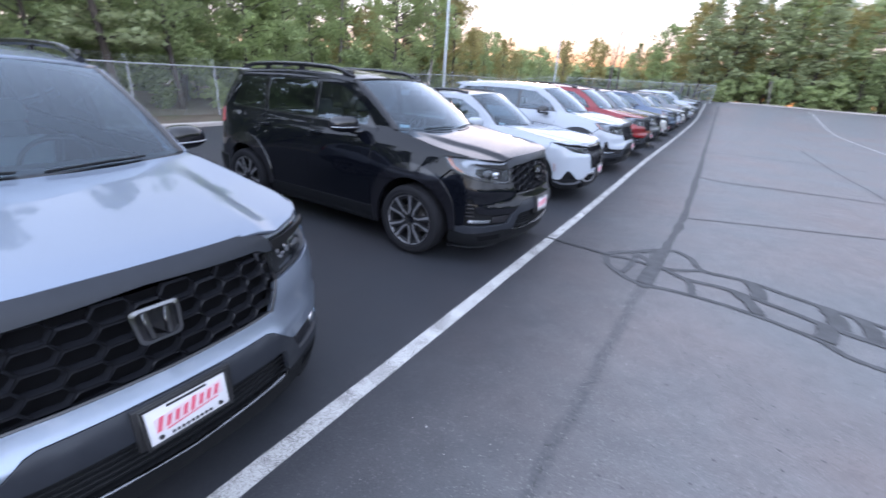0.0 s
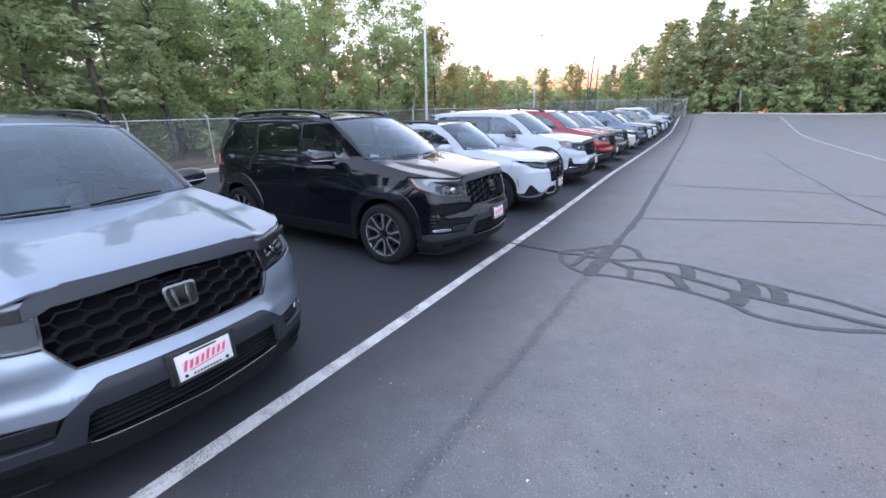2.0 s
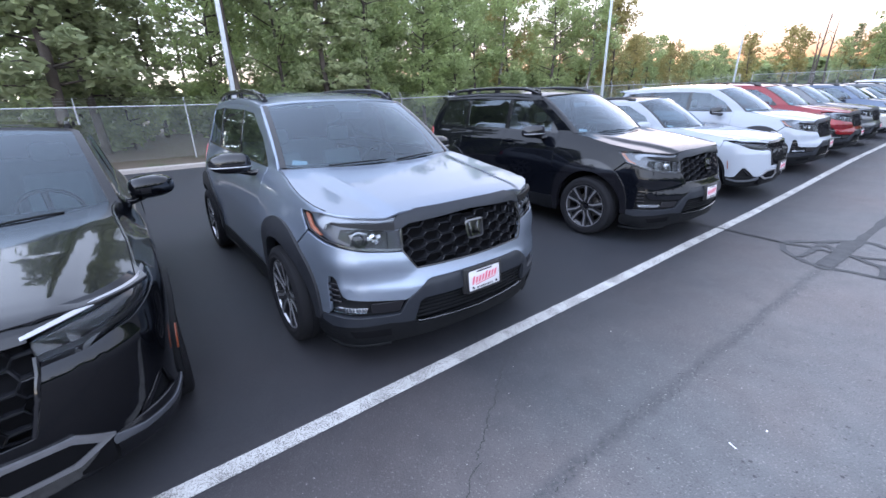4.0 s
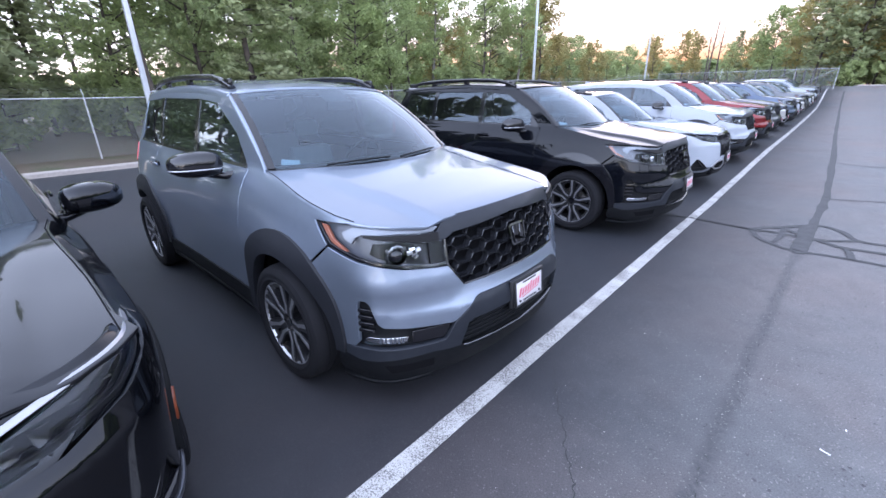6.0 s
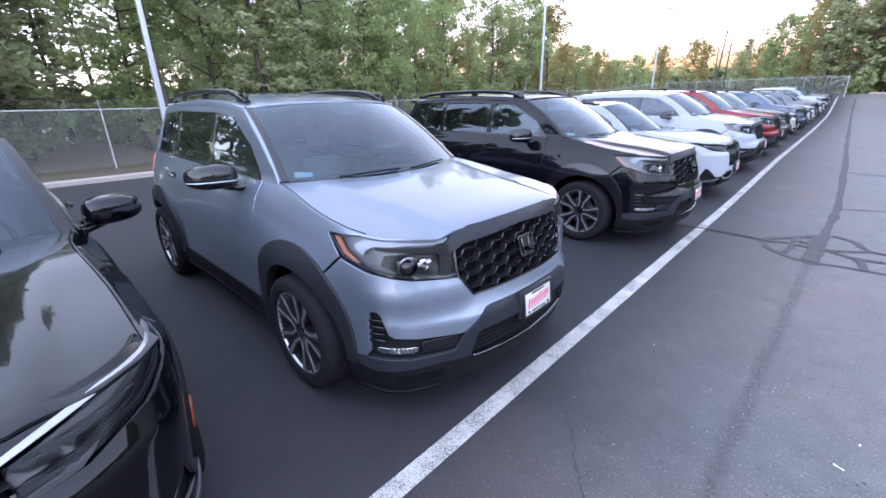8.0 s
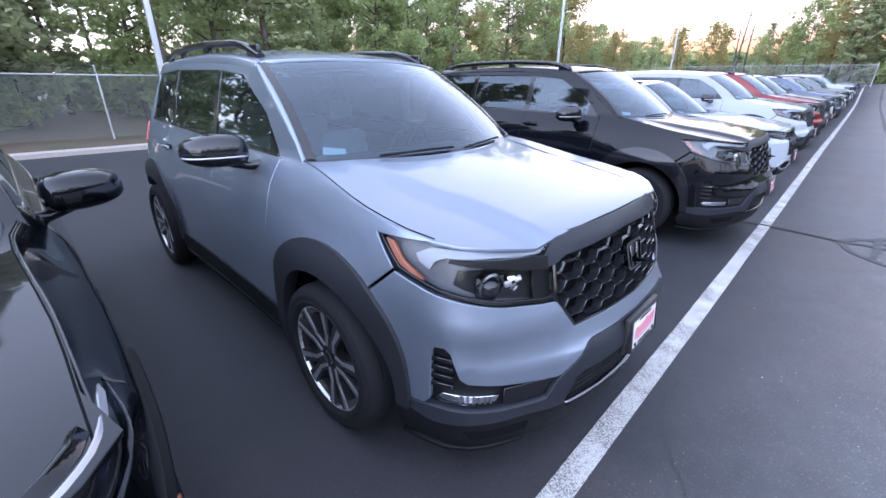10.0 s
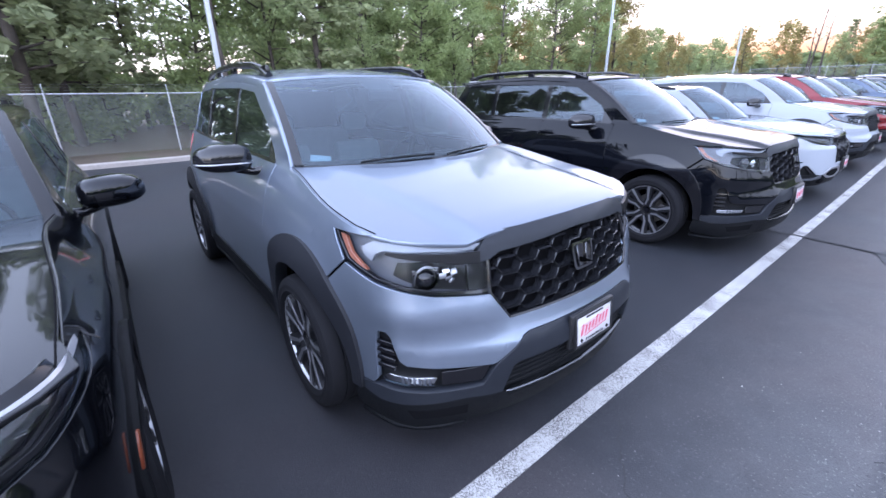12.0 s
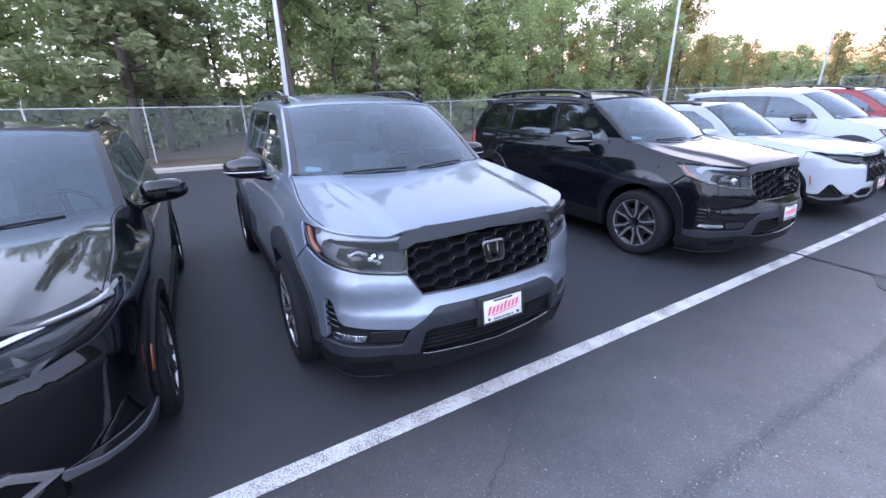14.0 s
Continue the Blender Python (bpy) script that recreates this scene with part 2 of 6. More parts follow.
def asphalt_material():
    """Worn grey asphalt in the lane, a darker seal coat over the parking bays (x below about 0.4) whose tone also holds
    painted shade, stones and stains.
    """
    m, n, l, p = node_material("asphalt")
    c = coords(n)
    sep = n.new("ShaderNodeSeparateXYZ")
    l.new(c, sep.inputs[0])
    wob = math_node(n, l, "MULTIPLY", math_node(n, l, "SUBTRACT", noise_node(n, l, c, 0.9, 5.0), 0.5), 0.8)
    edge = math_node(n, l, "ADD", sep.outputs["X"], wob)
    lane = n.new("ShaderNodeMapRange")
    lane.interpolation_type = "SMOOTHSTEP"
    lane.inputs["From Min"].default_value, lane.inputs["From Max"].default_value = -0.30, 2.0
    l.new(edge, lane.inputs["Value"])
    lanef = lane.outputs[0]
    big, mid, fine = noise_node(n, l, c, 0.35, 5.0), noise_node(n, l, c, 5.0, 6.0), noise_node(n, l, c, 120.0, 4.0, 0.8)
    vor = n.new("ShaderNodeTexVoronoi")
    vor.inputs["Scale"].default_value = 85.0
    l.new(c, vor.inputs["Vector"])
    stone = math_node(n, l, "GREATER_THAN", vor.outputs["Color"], 0.72)
    pale = math_node(n, l, "MULTIPLY", math_node(n, l, "MULTIPLY", stone, math_node(n, l, "LESS_THAN", vor.outputs["Distance"], 0.34)), math_node(n, l, "ADD", math_node(n, l, "MULTIPLY", lanef, 0.55), 0.06))
    k = math_node(n, l, "ADD", math_node(n, l, "MULTIPLY", mid, 0.22), math_node(n, l, "MULTIPLY", fine, 0.78))
    # seal coat tone, lowered further to paint in the shade between the cars
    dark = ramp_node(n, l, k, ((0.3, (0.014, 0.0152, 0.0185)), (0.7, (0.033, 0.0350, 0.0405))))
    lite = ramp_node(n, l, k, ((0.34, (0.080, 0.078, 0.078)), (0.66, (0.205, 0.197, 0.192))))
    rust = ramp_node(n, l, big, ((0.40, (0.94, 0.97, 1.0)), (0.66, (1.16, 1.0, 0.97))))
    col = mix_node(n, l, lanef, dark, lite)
    col = mix_node(n, l, 1.0, col, rust, "MULTIPLY")
    stain = ramp_node(n, l, noise_node(n, l, c, 1.3, 7.0, 0.7), ((0.34, (0.74, 0.74, 0.76)), (0.60, (1, 1, 1))))
    col = mix_node(n, l, 0.35, col, stain, "MULTIPLY")
    # the worn joint of two paving lanes holds dirt and damp
    joint = math_node(n, l, "ABSOLUTE", math_node(n, l, "SUBTRACT", math_node(n, l, "ADD", sep.outputs["X"], math_node(n, l, "MULTIPLY", math_node(n, l, "SUBTRACT", noise_node(n, l, c, 3.0, 4.0), 0.5), 0.12)), math_node(n, l, "ADD", math_node(n, l, "MULTIPLY", sep.outputs["Y"], 0.028), 1.10)))
    band = n.new("ShaderNodeMapRange")
    band.interpolation_type = "SMOOTHSTEP"
    band.inputs["From Min"].default_value, band.inputs["From Max"].default_value = 0.010, 0.075
    band.inputs["To Min"].default_value, band.inputs["To Max"].default_value = 1.15, 0.0
    l.new(joint, band.inputs["Value"])
    ends = n.new("ShaderNodeMapRange")
    ends.inputs["From Min"].default_value, ends.inputs["From Max"].default_value = 4.6, 3.8
    l.new(sep.outputs["Y"], ends.inputs["Value"])
    crumb = n.new("ShaderNodeMapRange")
    crumb.inputs["From Min"].default_value, crumb.inputs["From Max"].default_value = 0.40, 0.58
    l.new(noise_node(n, l, c, 26.0, 6.0, 0.75), crumb.inputs["Value"])
    col = mix_node(n, l, math_node(n, l, "MULTIPLY", math_node(n, l, "MULTIPLY", band.outputs[0], ends.outputs[0]), math_node(n, l, "ADD", math_node(n, l, "MULTIPLY", crumb.outputs[0], 0.65), 0.22)), col, (0.060, 0.060, 0.063))
    # small pits where stones came out, the shadow in them painted as dark colour
    pit = n.new("ShaderNodeTexVoronoi")
    pit.inputs["Scale"].default_value = 13.0
    l.new(c, pit.inputs["Vector"])
    ragged = math_node(n, l, "ADD", pit.outputs["Distance"], math_node(n, l, "MULTIPLY", math_node(n, l, "SUBTRACT", fine, 0.5), 0.30))
    hole = math_node(n, l, "MULTIPLY", math_node(n, l, "GREATER_THAN", pit.outputs["Color"], 0.45), math_node(n, l, "LESS_THAN", ragged, 0.12))
    pock = n.new("ShaderNodeTexVoronoi")
    pock.inputs["Scale"].default_value = 42.0
    l.new(c, pock.inputs["Vector"])
    small = math_node(n, l, "MULTIPLY", math_node(n, l, "GREATER_THAN", pock.outputs["Color"], 0.55), math_node(n, l, "LESS_THAN", pock.outputs["Distance"], 0.20))
    hole = math_node(n, l, "MAXIMUM", hole, math_node(n, l, "MULTIPLY", small, 0.75))
    hole = math_node(n, l, "MULTIPLY", hole, lanef)
    col = mix_node(n, l, hole, col, (0.045, 0.045, 0.047))
    col = mix_node(n, l, pale, col, (0.29, 0.28, 0.265))
    l.new(col, p.inputs["Base Color"])
    l.new(math_node(n, l, "ADD", math_node(n, l, "MULTIPLY", big, 0.12), 0.54), p.inputs["Roughness"])
    p.inputs["Specular IOR Level"].default_value = 0.36
    h = math_node(n, l, "ADD", math_node(n, l, "MULTIPLY", fine, 0.7), math_node(n, l, "MULTIPLY", math_node(n, l, "SUBTRACT", 1.0, vor.outputs["Distance"]), math_node(n, l, "ADD", math_node(n, l, "MULTIPLY", lanef, 0.5), 0.1)))
    h = math_node(n, l, "SUBTRACT", h, math_node(n, l, "MULTIPLY", hole, 0.8))
    bump_node(n, l, h, 0.85, 0.006, p)
    return m


def line_paint():
    """White road paint, chipped through to the asphalt."""
    m, n, l, p = node_material("worn_line_paint")
    c = coords(n)
    chip = math_node(n, l, "ADD", math_node(n, l, "MULTIPLY", noise_node(n, l, c, 130.0, 5.0, 0.8), 0.75), math_node(n, l, "MULTIPLY", noise_node(n, l, c, 4.0, 3.0), 0.25))
    col = ramp_node(n, l, chip, ((0.445, (0.10, 0.095, 0.09)), (0.490, (0.39, 0.375, 0.36)), (0.60, (0.50, 0.49, 0.475))))
    l.new(col, p.inputs["Base Color"])
    p.inputs["Roughness"].default_value = 0.7
    bump_node(n, l, chip, 0.5, 0.003, p)
    return m


ASPHALT, LINEPAINT = asphalt_material(), line_paint()
TAR = plain("crack_sealing_tar", (0.056, 0.056, 0.058), 0.75, var=0.45, scale=9, bump=0.5, fine=120, spec=0.4)
CRACK = plain("open_crack", (0.045, 0.045, 0.046), 0.95, var=0.3)


def earth_material():
    m, n, l, p = node_material("leaf_litter_and_grass")
    c = coords(n)
    k = math_node(n, l, "ADD", math_node(n, l, "MULTIPLY", noise_node(n, l, c, 0.8, 6.0), 0.6), math_node(n, l, "MULTIPLY", noise_node(n, l, c, 26.0, 5.0, 0.75), 0.4))
    l.new(ramp_node(n, l, k, ((0.36, (0.065, 0.048, 0.032)), (0.5, (0.11, 0.082, 0.058)), (0.62, (0.055, 0.068, 0.028)))), p.inputs["Base Color"])
    p.inputs["Roughness"].default_value = 0.95
    bump_node(n, l, k, 0.8, 0.05, p)
    return m


def leaf_material(name, a, b, trans=0.6):
    """Leaves that differ from clump to clump and let some light through."""
    m, n, l, p = node_material(name)
    n.remove(p)
    geo = n.new("ShaderNodeNewGeometry")
    obi = n.new("ShaderNodeObjectInfo")
    k = math_node(n, l, "ADD", math_node(n, l, "MULTIPLY", geo.outputs["Random Per Island"], 0.6), math_node(n, l, "MULTIPLY", obi.outputs["Random"], 0.4))
    k = math_node(n, l, "ADD", math_node(n, l, "MULTIPLY", k, 0.7), math_node(n, l, "MULTIPLY", noise_node(n, l, coords(n), 0.8, 3.0), 0.3))
    col = ramp_node(n, l, k, ((0.2, a), (0.8, b)))
    d, t, mix = n.new("ShaderNodeBsdfDiffuse"), n.new("ShaderNodeBsdfTranslucent"), n.new("ShaderNodeMixShader")
    l.new(col, d.inputs["Color"])
    l.new(col, t.inputs["Color"])
    mix.inputs[0].default_value = trans
    l.new(d.outputs[0], mix.inputs[1])
    l.new(t.outputs[0], mix.inputs[2])
    l.new(mix.outputs[0], n["Material Output"].inputs["Surface"])
    return m


EARTH = earth_material()
LEAF = leaf_material("broad_leaves", (0.265, 0.325, 0.155), (0.45, 0.53, 0.25))
LEAFDARK = leaf_material("dark_leaves", (0.25, 0.305, 0.155), (0.44, 0.505, 0.245))
NEEDLES = leaf_material("pine_needles", (0.225, 0.255, 0.145), (0.40, 0.44, 0.24), 0.5)
# green leaves with the orange light of the sunset mixed into their colour
SUNSETLEAF = leaf_material("sunset_tinted_leaves", (0.29, 0.255, 0.115), (0.48, 0.41, 0.18))
BARK = plain("bark", (0.075, 0.060, 0.050), 0.95, var=0.4, scale=6, bump=0.8, fine=40)
PALEBARK = plain("pale_bark", (0.17, 0.15, 0.13), 0.9, var=0.35, scale=6, bump=0.6, fine=40)


# ---- geometry helpers ----
def smoothstep(a, b, x):
    t = min(1.0, max(0.0, (x - a) / (b - a)))
    return t * t * (3 - 2 * t)


def ground_z(x, y):
    """The lot is level by the near cars and climbs gently towards its far end."""
    y = min(y, 62.0)
    shoulder = 0.03 * smoothstep(2, 4, y) * (1 - smoothstep(-0.9, 0.6, x))
    z = 0.13 * smoothstep(5, 14, y) * (1 - smoothstep(2, 7, x)) + 0.00045 * max(0.0, y - 14) ** 2
    z += 1.0 * smoothstep(38, 54, y) * (1 - 0.8 * smoothstep(2, 18, x)) + 0.5 * smoothstep(10, 30, y) * smoothstep(-5, -13, x) * (1 - smoothstep(40, 54, y))
    return z + shoulder + 0.045 * min(30.0, max(0.0, x - 2)) * smoothstep(35, 57, y)


def mesh_object(name, verts, faces, mat, parent=None, label="", smooth=False):
    me = bpy.data.meshes.new(name)
    me.from_pydata([tuple(v) for v in verts], [], faces)
    me.materials.append(mat)
    if smooth:
        me.shade_smooth()
    ob = new(name, me)
    if parent:
        ob.parent = parent
    if label:
        ob["label"] = label
    return ob


def part(name, bm, mat, parent=None, label="", smooth=True, sharp=40):
    me = bpy.data.meshes.new(name)
    bmesh.ops.recalc_face_normals(bm, faces=bm.faces[:])
    for f in bm.faces:
        f.smooth = smooth
    if smooth:
        lim = math.cos(radians(sharp))
        for e in bm.edges:
            if len(e.link_faces) == 2 and e.link_faces[0].normal.dot(e.link_faces[1].normal) < lim:
                e.smooth = False
    bm.to_mesh(me)
    bm.free()
    me.materials.append(mat)
    ob = new(name, me)
    if parent:
        ob.parent = parent
    if label:
        ob["label"] = label
    return ob


def thing(name, m, label, category, group="", kind=""):
    ob = new(name)
    ob.empty_display_size = 0.2
    ob.matrix_basis = m
    return tagged(ob, label, category, group, kind)


def add_box(bm, c, s, bevel=0.0, m=None, seg=2):
    """A box of full size s about c, with rounded edges."""
    r = bmesh.ops.create_cube(bm, size=1.0, matrix=(m or Matrix()) @ Matrix.Translation(c) @ Matrix.Diagonal((*s, 1)))
    if bevel:
        es = list({e for v in r["verts"] for e in v.link_edges})
        bmesh.ops.bevel(bm, geom=es, offset=bevel, segments=seg, profile=0.5, affect="EDGES")
    return bm


def box(name, c, s, mat, parent=None, bevel=0.0, m=None, label="", seg=2):
    return part(name, add_box(bmesh.new(), c, s, bevel, m, seg), mat, parent, label)


def lathe(profile, n=32, axis="Y"):
    """Turns (radius, along) pairs round an axis."""
    bm = bmesh.new()
    rings = []
    for i in range(n):
        a = 2 * math.pi * i / n
        c, s = math.cos(a), math.sin(a)
        if axis == "Y":
            rings.append([bm.verts.new((r * c, h, r * s)) for r, h in profile])
        else:
            rings.append([bm.verts.new((r * c, r * s, h)) for r, h in profile])
    for i in range(n):
        a, b = rings[i], rings[(i + 1) % n]
        for j in range(len(profile) - 1):
            bm.faces.new((a[j], a[j + 1], b[j + 1], b[j]))
    bmesh.ops.remove_doubles(bm, verts=bm.verts[:], dist=1e-5)
    return bm


def tube(points, radius, n=8, taper=None, caps=True):
    """A round bar along points; taper gives the radius at each one."""
    bm = bmesh.new()
    pts = [Vector(p) for p in points]
    rings = []
    for i, p in enumerate(pts):
        d = (pts[min(i + 1, len(pts) - 1)] - pts[max(i - 1, 0)]).normalized()
        u = d.cross(Vector((0, 0, 1)) if abs(d.z) < 0.95 else Vector((1, 0, 0))).normalized()
        v = d.cross(u)
        r = taper[i] if taper else radius
        rings.append([bm.verts.new(p + r * (u * math.cos(2 * math.pi * k / n) + v * math.sin(2 * math.pi * k / n))) for k in range(n)])
    for a, b in zip(rings, rings[1:]):
        for k in range(n):
            bm.faces.new((a[k], a[(k + 1) % n], b[(k + 1) % n], b[k]))
    if caps:
        bm.faces.new(rings[0][::-1])
        bm.faces.new(rings[-1])
    return bm


def rounded(poly, r, n=4):
    """The polygon with each corner turned into an arc of about radius r."""
    out = []
    k = len(poly)
    for i in range(k):
        p, a, b = Vector(poly[i][:2]), Vector(poly[i - 1][:2]), Vector(poly[(i + 1) % k][:2])
        da, db = a - p, b - p
        d = min(r, 0.45 * da.length, 0.45 * db.length)
        s, e = p + da.normalized() * d, p + db.normalized() * d
        for j in range(n + 1):
            t = j / n
            out.append(tuple((1 - t) ** 2 * s + 2 * t * (1 - t) * p + t * t * e))
    return out


def signed_area(poly):
    return 0.5 * sum(poly[i - 1][0] * poly[i][1] - poly[i][0] * poly[i - 1][1] for i in range(len(poly)))


def inside(p, poly):
    c = False
    for i in range(len(poly)):
        (x1, y1), (x2, y2) = poly[i - 1][:2], poly[i][:2]
        if (y1 > p[1]) != (y2 > p[1]) and p[0] < (x2 - x1) * (p[1] - y1) / (y2 - y1) + x1:
            c = not c
    return c


def patch(name, poly, surf, mat, parent, step=0.06, thick=0.012, off=0.0, flip=False, label="", lip=0.004):
    """A panel: the part of the surface surf(u, v) inside a polygon of (u, v), with a turned-in rim of that thickness."""
    poly = [tuple(p[:2]) for p in poly]
    if signed_area(poly) < 0:
        poly = poly[::-1]
    bm = bmesh.new()
    bm.faces.new([bm.verts.new((u, v, 0)) for u, v in poly])
    bm.normal_update()
    bmesh.ops.triangulate(bm, faces=bm.faces[:])
    for ax in (0, 1):
        lo, hi = min(p[ax] for p in poly), max(p[ax] for p in poly)
        n = max(1, int((hi - lo) / step))
        no = (1, 0, 0) if ax == 0 else (0, 1, 0)
        for i in range(1, n):
            co = [0, 0, 0]
            co[ax] = lo + (hi - lo) * i / n
            bmesh.ops.bisect_plane(bm, geom=bm.verts[:] + bm.edges[:] + bm.faces[:], dist=1e-5, plane_co=co, plane_no=no)
    bm.verts.ensure_lookup_table()
    pos, nor = [], []
    e = 0.002
    for v in bm.verts:
        u, w = v.co.x, v.co.y
        du = Vector(surf(u + e, w)) - Vector(surf(u - e, w))
        dv = Vector(surf(u, w + e)) - Vector(surf(u, w - e))
        k = du.cross(dv).normalized()
        if flip:
            k = -k
        pos.append(Vector(surf(u, w)) + k * off)
        nor.append(k)
    faces = []
    for f in bm.faces:
        ids = [v.index for v in f.verts]
        if f.normal.z < 0:
            ids.reverse()
        faces.append(ids[::-1] if flip else ids)
    count = {}
    for ids in faces:
        for a, b in zip(ids, ids[1:] + ids[:1]):
            count[(a, b)] = 1
    rim = [(a, b) for a, b in count if (b, a) not in count]
    bm.free()
    top = list(pos)
    sides = {}
    for a, b in rim:
        side = (top[b] - top[a]).cross(nor[a]).normalized()
        for k in (a, b):
            sides[k] = sides.get(k, Vector()) + side
    low = {}
    for k, side in sides.items():
        side = side.normalized() if side.length > 1e-6 else nor[k]
        low[k] = len(pos)
        pos += [top[k] - nor[k] * lip + side * lip * 0.5, top[k] - nor[k] * thick]
        nor += [(nor[k] * 0.5 + side).normalized(), side]
    for a, b in rim:
        p, q = low[a], low[b]
        faces += [[b, a, p, q], [q, p, p + 1, q + 1]]
    me = bpy.data.meshes.new(name)
    me.from_pydata([tuple(p) for p in pos], [], faces)
    me.shade_smooth()
    me.normals_split_custom_set_from_vertices([tuple(k) for k in nor])
    me.materials.append(mat)
    ob = new(name, me)
    ob.parent = parent
    if label:
        ob["label"] = label
    return ob


def table(xs, ys, soft=0.03):
    """A smooth curve through a short table."""
    g = np.linspace(xs[0] - 0.2, xs[-1] + 0.2, 600)
    v = np.interp(g, xs, ys)
    w = max(1, int(soft / (g[1] - g[0])))
    ker = np.hanning(2 * w + 3)
    v = np.convolve(np.pad(v, w + 1, mode="edge"), ker / ker.sum(), mode="valid")
    g0, dg, last = g[0], g[1] - g[0], len(g) - 2

    def f(x):
        k = (x - g0) / dg
        i = int(min(last, max(0, k)))
        t = min(1.0, max(0.0, k - i))
        return float(v[i] * (1 - t) + v[i + 1] * t)
    return f


def spline(pts, per=16):
    """A Catmull-Rom curve through points."""
    p = [Vector(q) for q in pts]
    p = [2 * p[0] - p[1]] + p + [2 * p[-1] - p[-2]]
    out = []
    for i in range(1, len(p) - 2):
        for k in range(per):
            t = k / per
            a, b, c, d = p[i - 1:i + 3]
            out.append(0.5 * (2 * b + (c - a) * t + (2 * a - 5 * b + 4 * c - d) * t * t + (3 * b - a - 3 * c + d) * t ** 3))
    return out + [p[-2]]


# ---- ground, kerb, markings ----
def sheet(name, xs, ys, mat, lift=0.0):
    verts = [(x, y, ground_z(x, y) + lift) for y in ys for x in xs]
    n = len(xs)
    faces = [(j * n + i, j * n + i + 1, (j + 1) * n + i + 1, (j + 1) * n + i) for j in range(len(ys) - 1) for i in range(n - 1)]
    return mesh_object(name, verts, faces, mat, smooth=True)


steps = [-60, -30, -15, -8, -4, 0, 4, 1, 1.6, 2, 2.3, 2.6, 3, 3.4, 3.7] + [4 + 1.325 * i for i in range(1, 41)]
steps.sort()
far = [-900, -400, -150] + steps + [60, 62, 80, 120]
earth_xs = [-900, -300, -100, -50, -30, -20, -16, -13, -11, -9, -7, -5, -1, 0, 0.6, 2, 4, 7, 10, 14, 20, 28, 40, 80, 200, 900]
tagged(sheet("ground", earth_xs, far + [250, 900], EARTH, -0.09), "brown leaf litter and rough grass under the trees", "ground", kind="structure")
END = 57.0
tagged(sheet("road", [-12.3, -11, -9, -7, -5, -2, -1, -0.75, -0.5, -0.25, 0, 0.25, 0.6, 1, 2, 4, 6, 8, 11, 14, 18, 22, 34, 60], steps[:-1] + [END], ASPHALT), "grey worn asphalt lot with a seal coat under the cars, darkened for shade", "asphalt", kind="structure")


def strip(name, pts, width, mat, lift, parent=None, ragged=0.0, label=""):
    """A flat band along points on the ground, with slightly uneven edges."""
    rnd = random.Random(name + str(pts[0]))
    P = spline([(x, y, 0) for x, y in pts], 8) if len(pts) > 2 else [Vector((*pts[0], 0)).lerp(Vector((*pts[1], 0)), i / 60) for i in range(61)]
    verts, faces = [], []
    for i, p in enumerate(P):
        d = (P[min(i + 1, len(P) - 1)] - P[max(i - 1, 0)]).normalized()
        q = Vector((-d.y, d.x, 0))
        w = width if not isinstance(width, tuple) else width[0] + (width[1] - width[0]) * i / (len(P) - 1)
        for s in (1, -1):
            e = p + q * s * (w / 2 + rnd.uniform(-1, 1) * ragged)
            verts.append((e.x, e.y, ground_z(e.x, e.y) + lift))
    for i in range(len(P) - 1):
        faces.append((2 * i, 2 * i + 1, 2 * i + 3, 2 * i + 2))
    ob = mesh_object(name, verts, faces, mat, parent, label)
    return ob


tagged(strip("parking_line", [(0, -14), (0, 0.5), (0, 4.75), (0, 9), (0, 20), (0, 35), (0, 51.5)], 0.115, LINEPAINT, 0.005, ragged=0.003), "worn white painted line along the car noses", "road marking", kind="structure")
tagged(strip("lane_line", [(8.45, 14), (8.45, 18), (8.5, 24), (8.5, 30), (8.5, 40), (8.5, 52)], 0.10, LINEPAINT, 0.005, ragged=0.004), "faded white painted line across the lot", "road marking", kind="structure")

seal = thing("crack_seal", pose(0, 0, 0), "dark tar strips sealing the asphalt cracks", "crack seal", kind="structure")
strip("tar_seam", [(1.22, 4.0), (1.28, 5.27), (1.37, 7.3), (1.38, 11.5), (1.33, 18.6), (1.3, 30), (1.2, 50)], 0.115, TAR, 0.006, seal, 0.02)
strip("tar_loop", [(-0.9, 4.58), (-0.4, 4.66), (0.01, 4.74), (0.40, 4.73), (0.69, 4.69), (0.80, 4.40), (0.95, 4.22), (1.18, 4.07), (1.52, 4.12), (2.09, 4.09), (2.59, 3.92), (2.80, 3.73), (3.12, 3.68), (3.44, 3.76), (3.75, 3.9), (4.5, 4.1), (6.5, 4.2)], 0.062, TAR, 0.007, seal, 0.006)
strip("tar_loop", [(0.69, 4.69), (0.85, 4.92), (0.99, 5.04), (1.21, 5.32), (1.40, 5.44), (1.58, 5.30), (1.75, 4.95), (2.14, 4.95), (2.71, 4.75), (3.19, 4.60), (3.53, 4.48), (3.83, 4.30), (4.3, 4.15), (5.2, 4.1)], 0.075, TAR, 0.008, seal, 0.006)
strip("tar_loop", [(0.99, 5.00), (1.17, 4.85), (1.40, 4.66), (1.59, 4.54), (1.96, 4.55), (2.42, 4.40), (2.85, 4.21), (3.32, 4.12), (3.75, 4.02), (4.3, 4.1)], 0.075, TAR, 0.009, seal, 0.006)
strip("tar_loop", [(0.72, 4.66), (0.95, 4.74), (1.20, 4.70), (1.45, 4.74), (1.72, 4.93)], 0.06, TAR, 0.010, seal, 0.005)
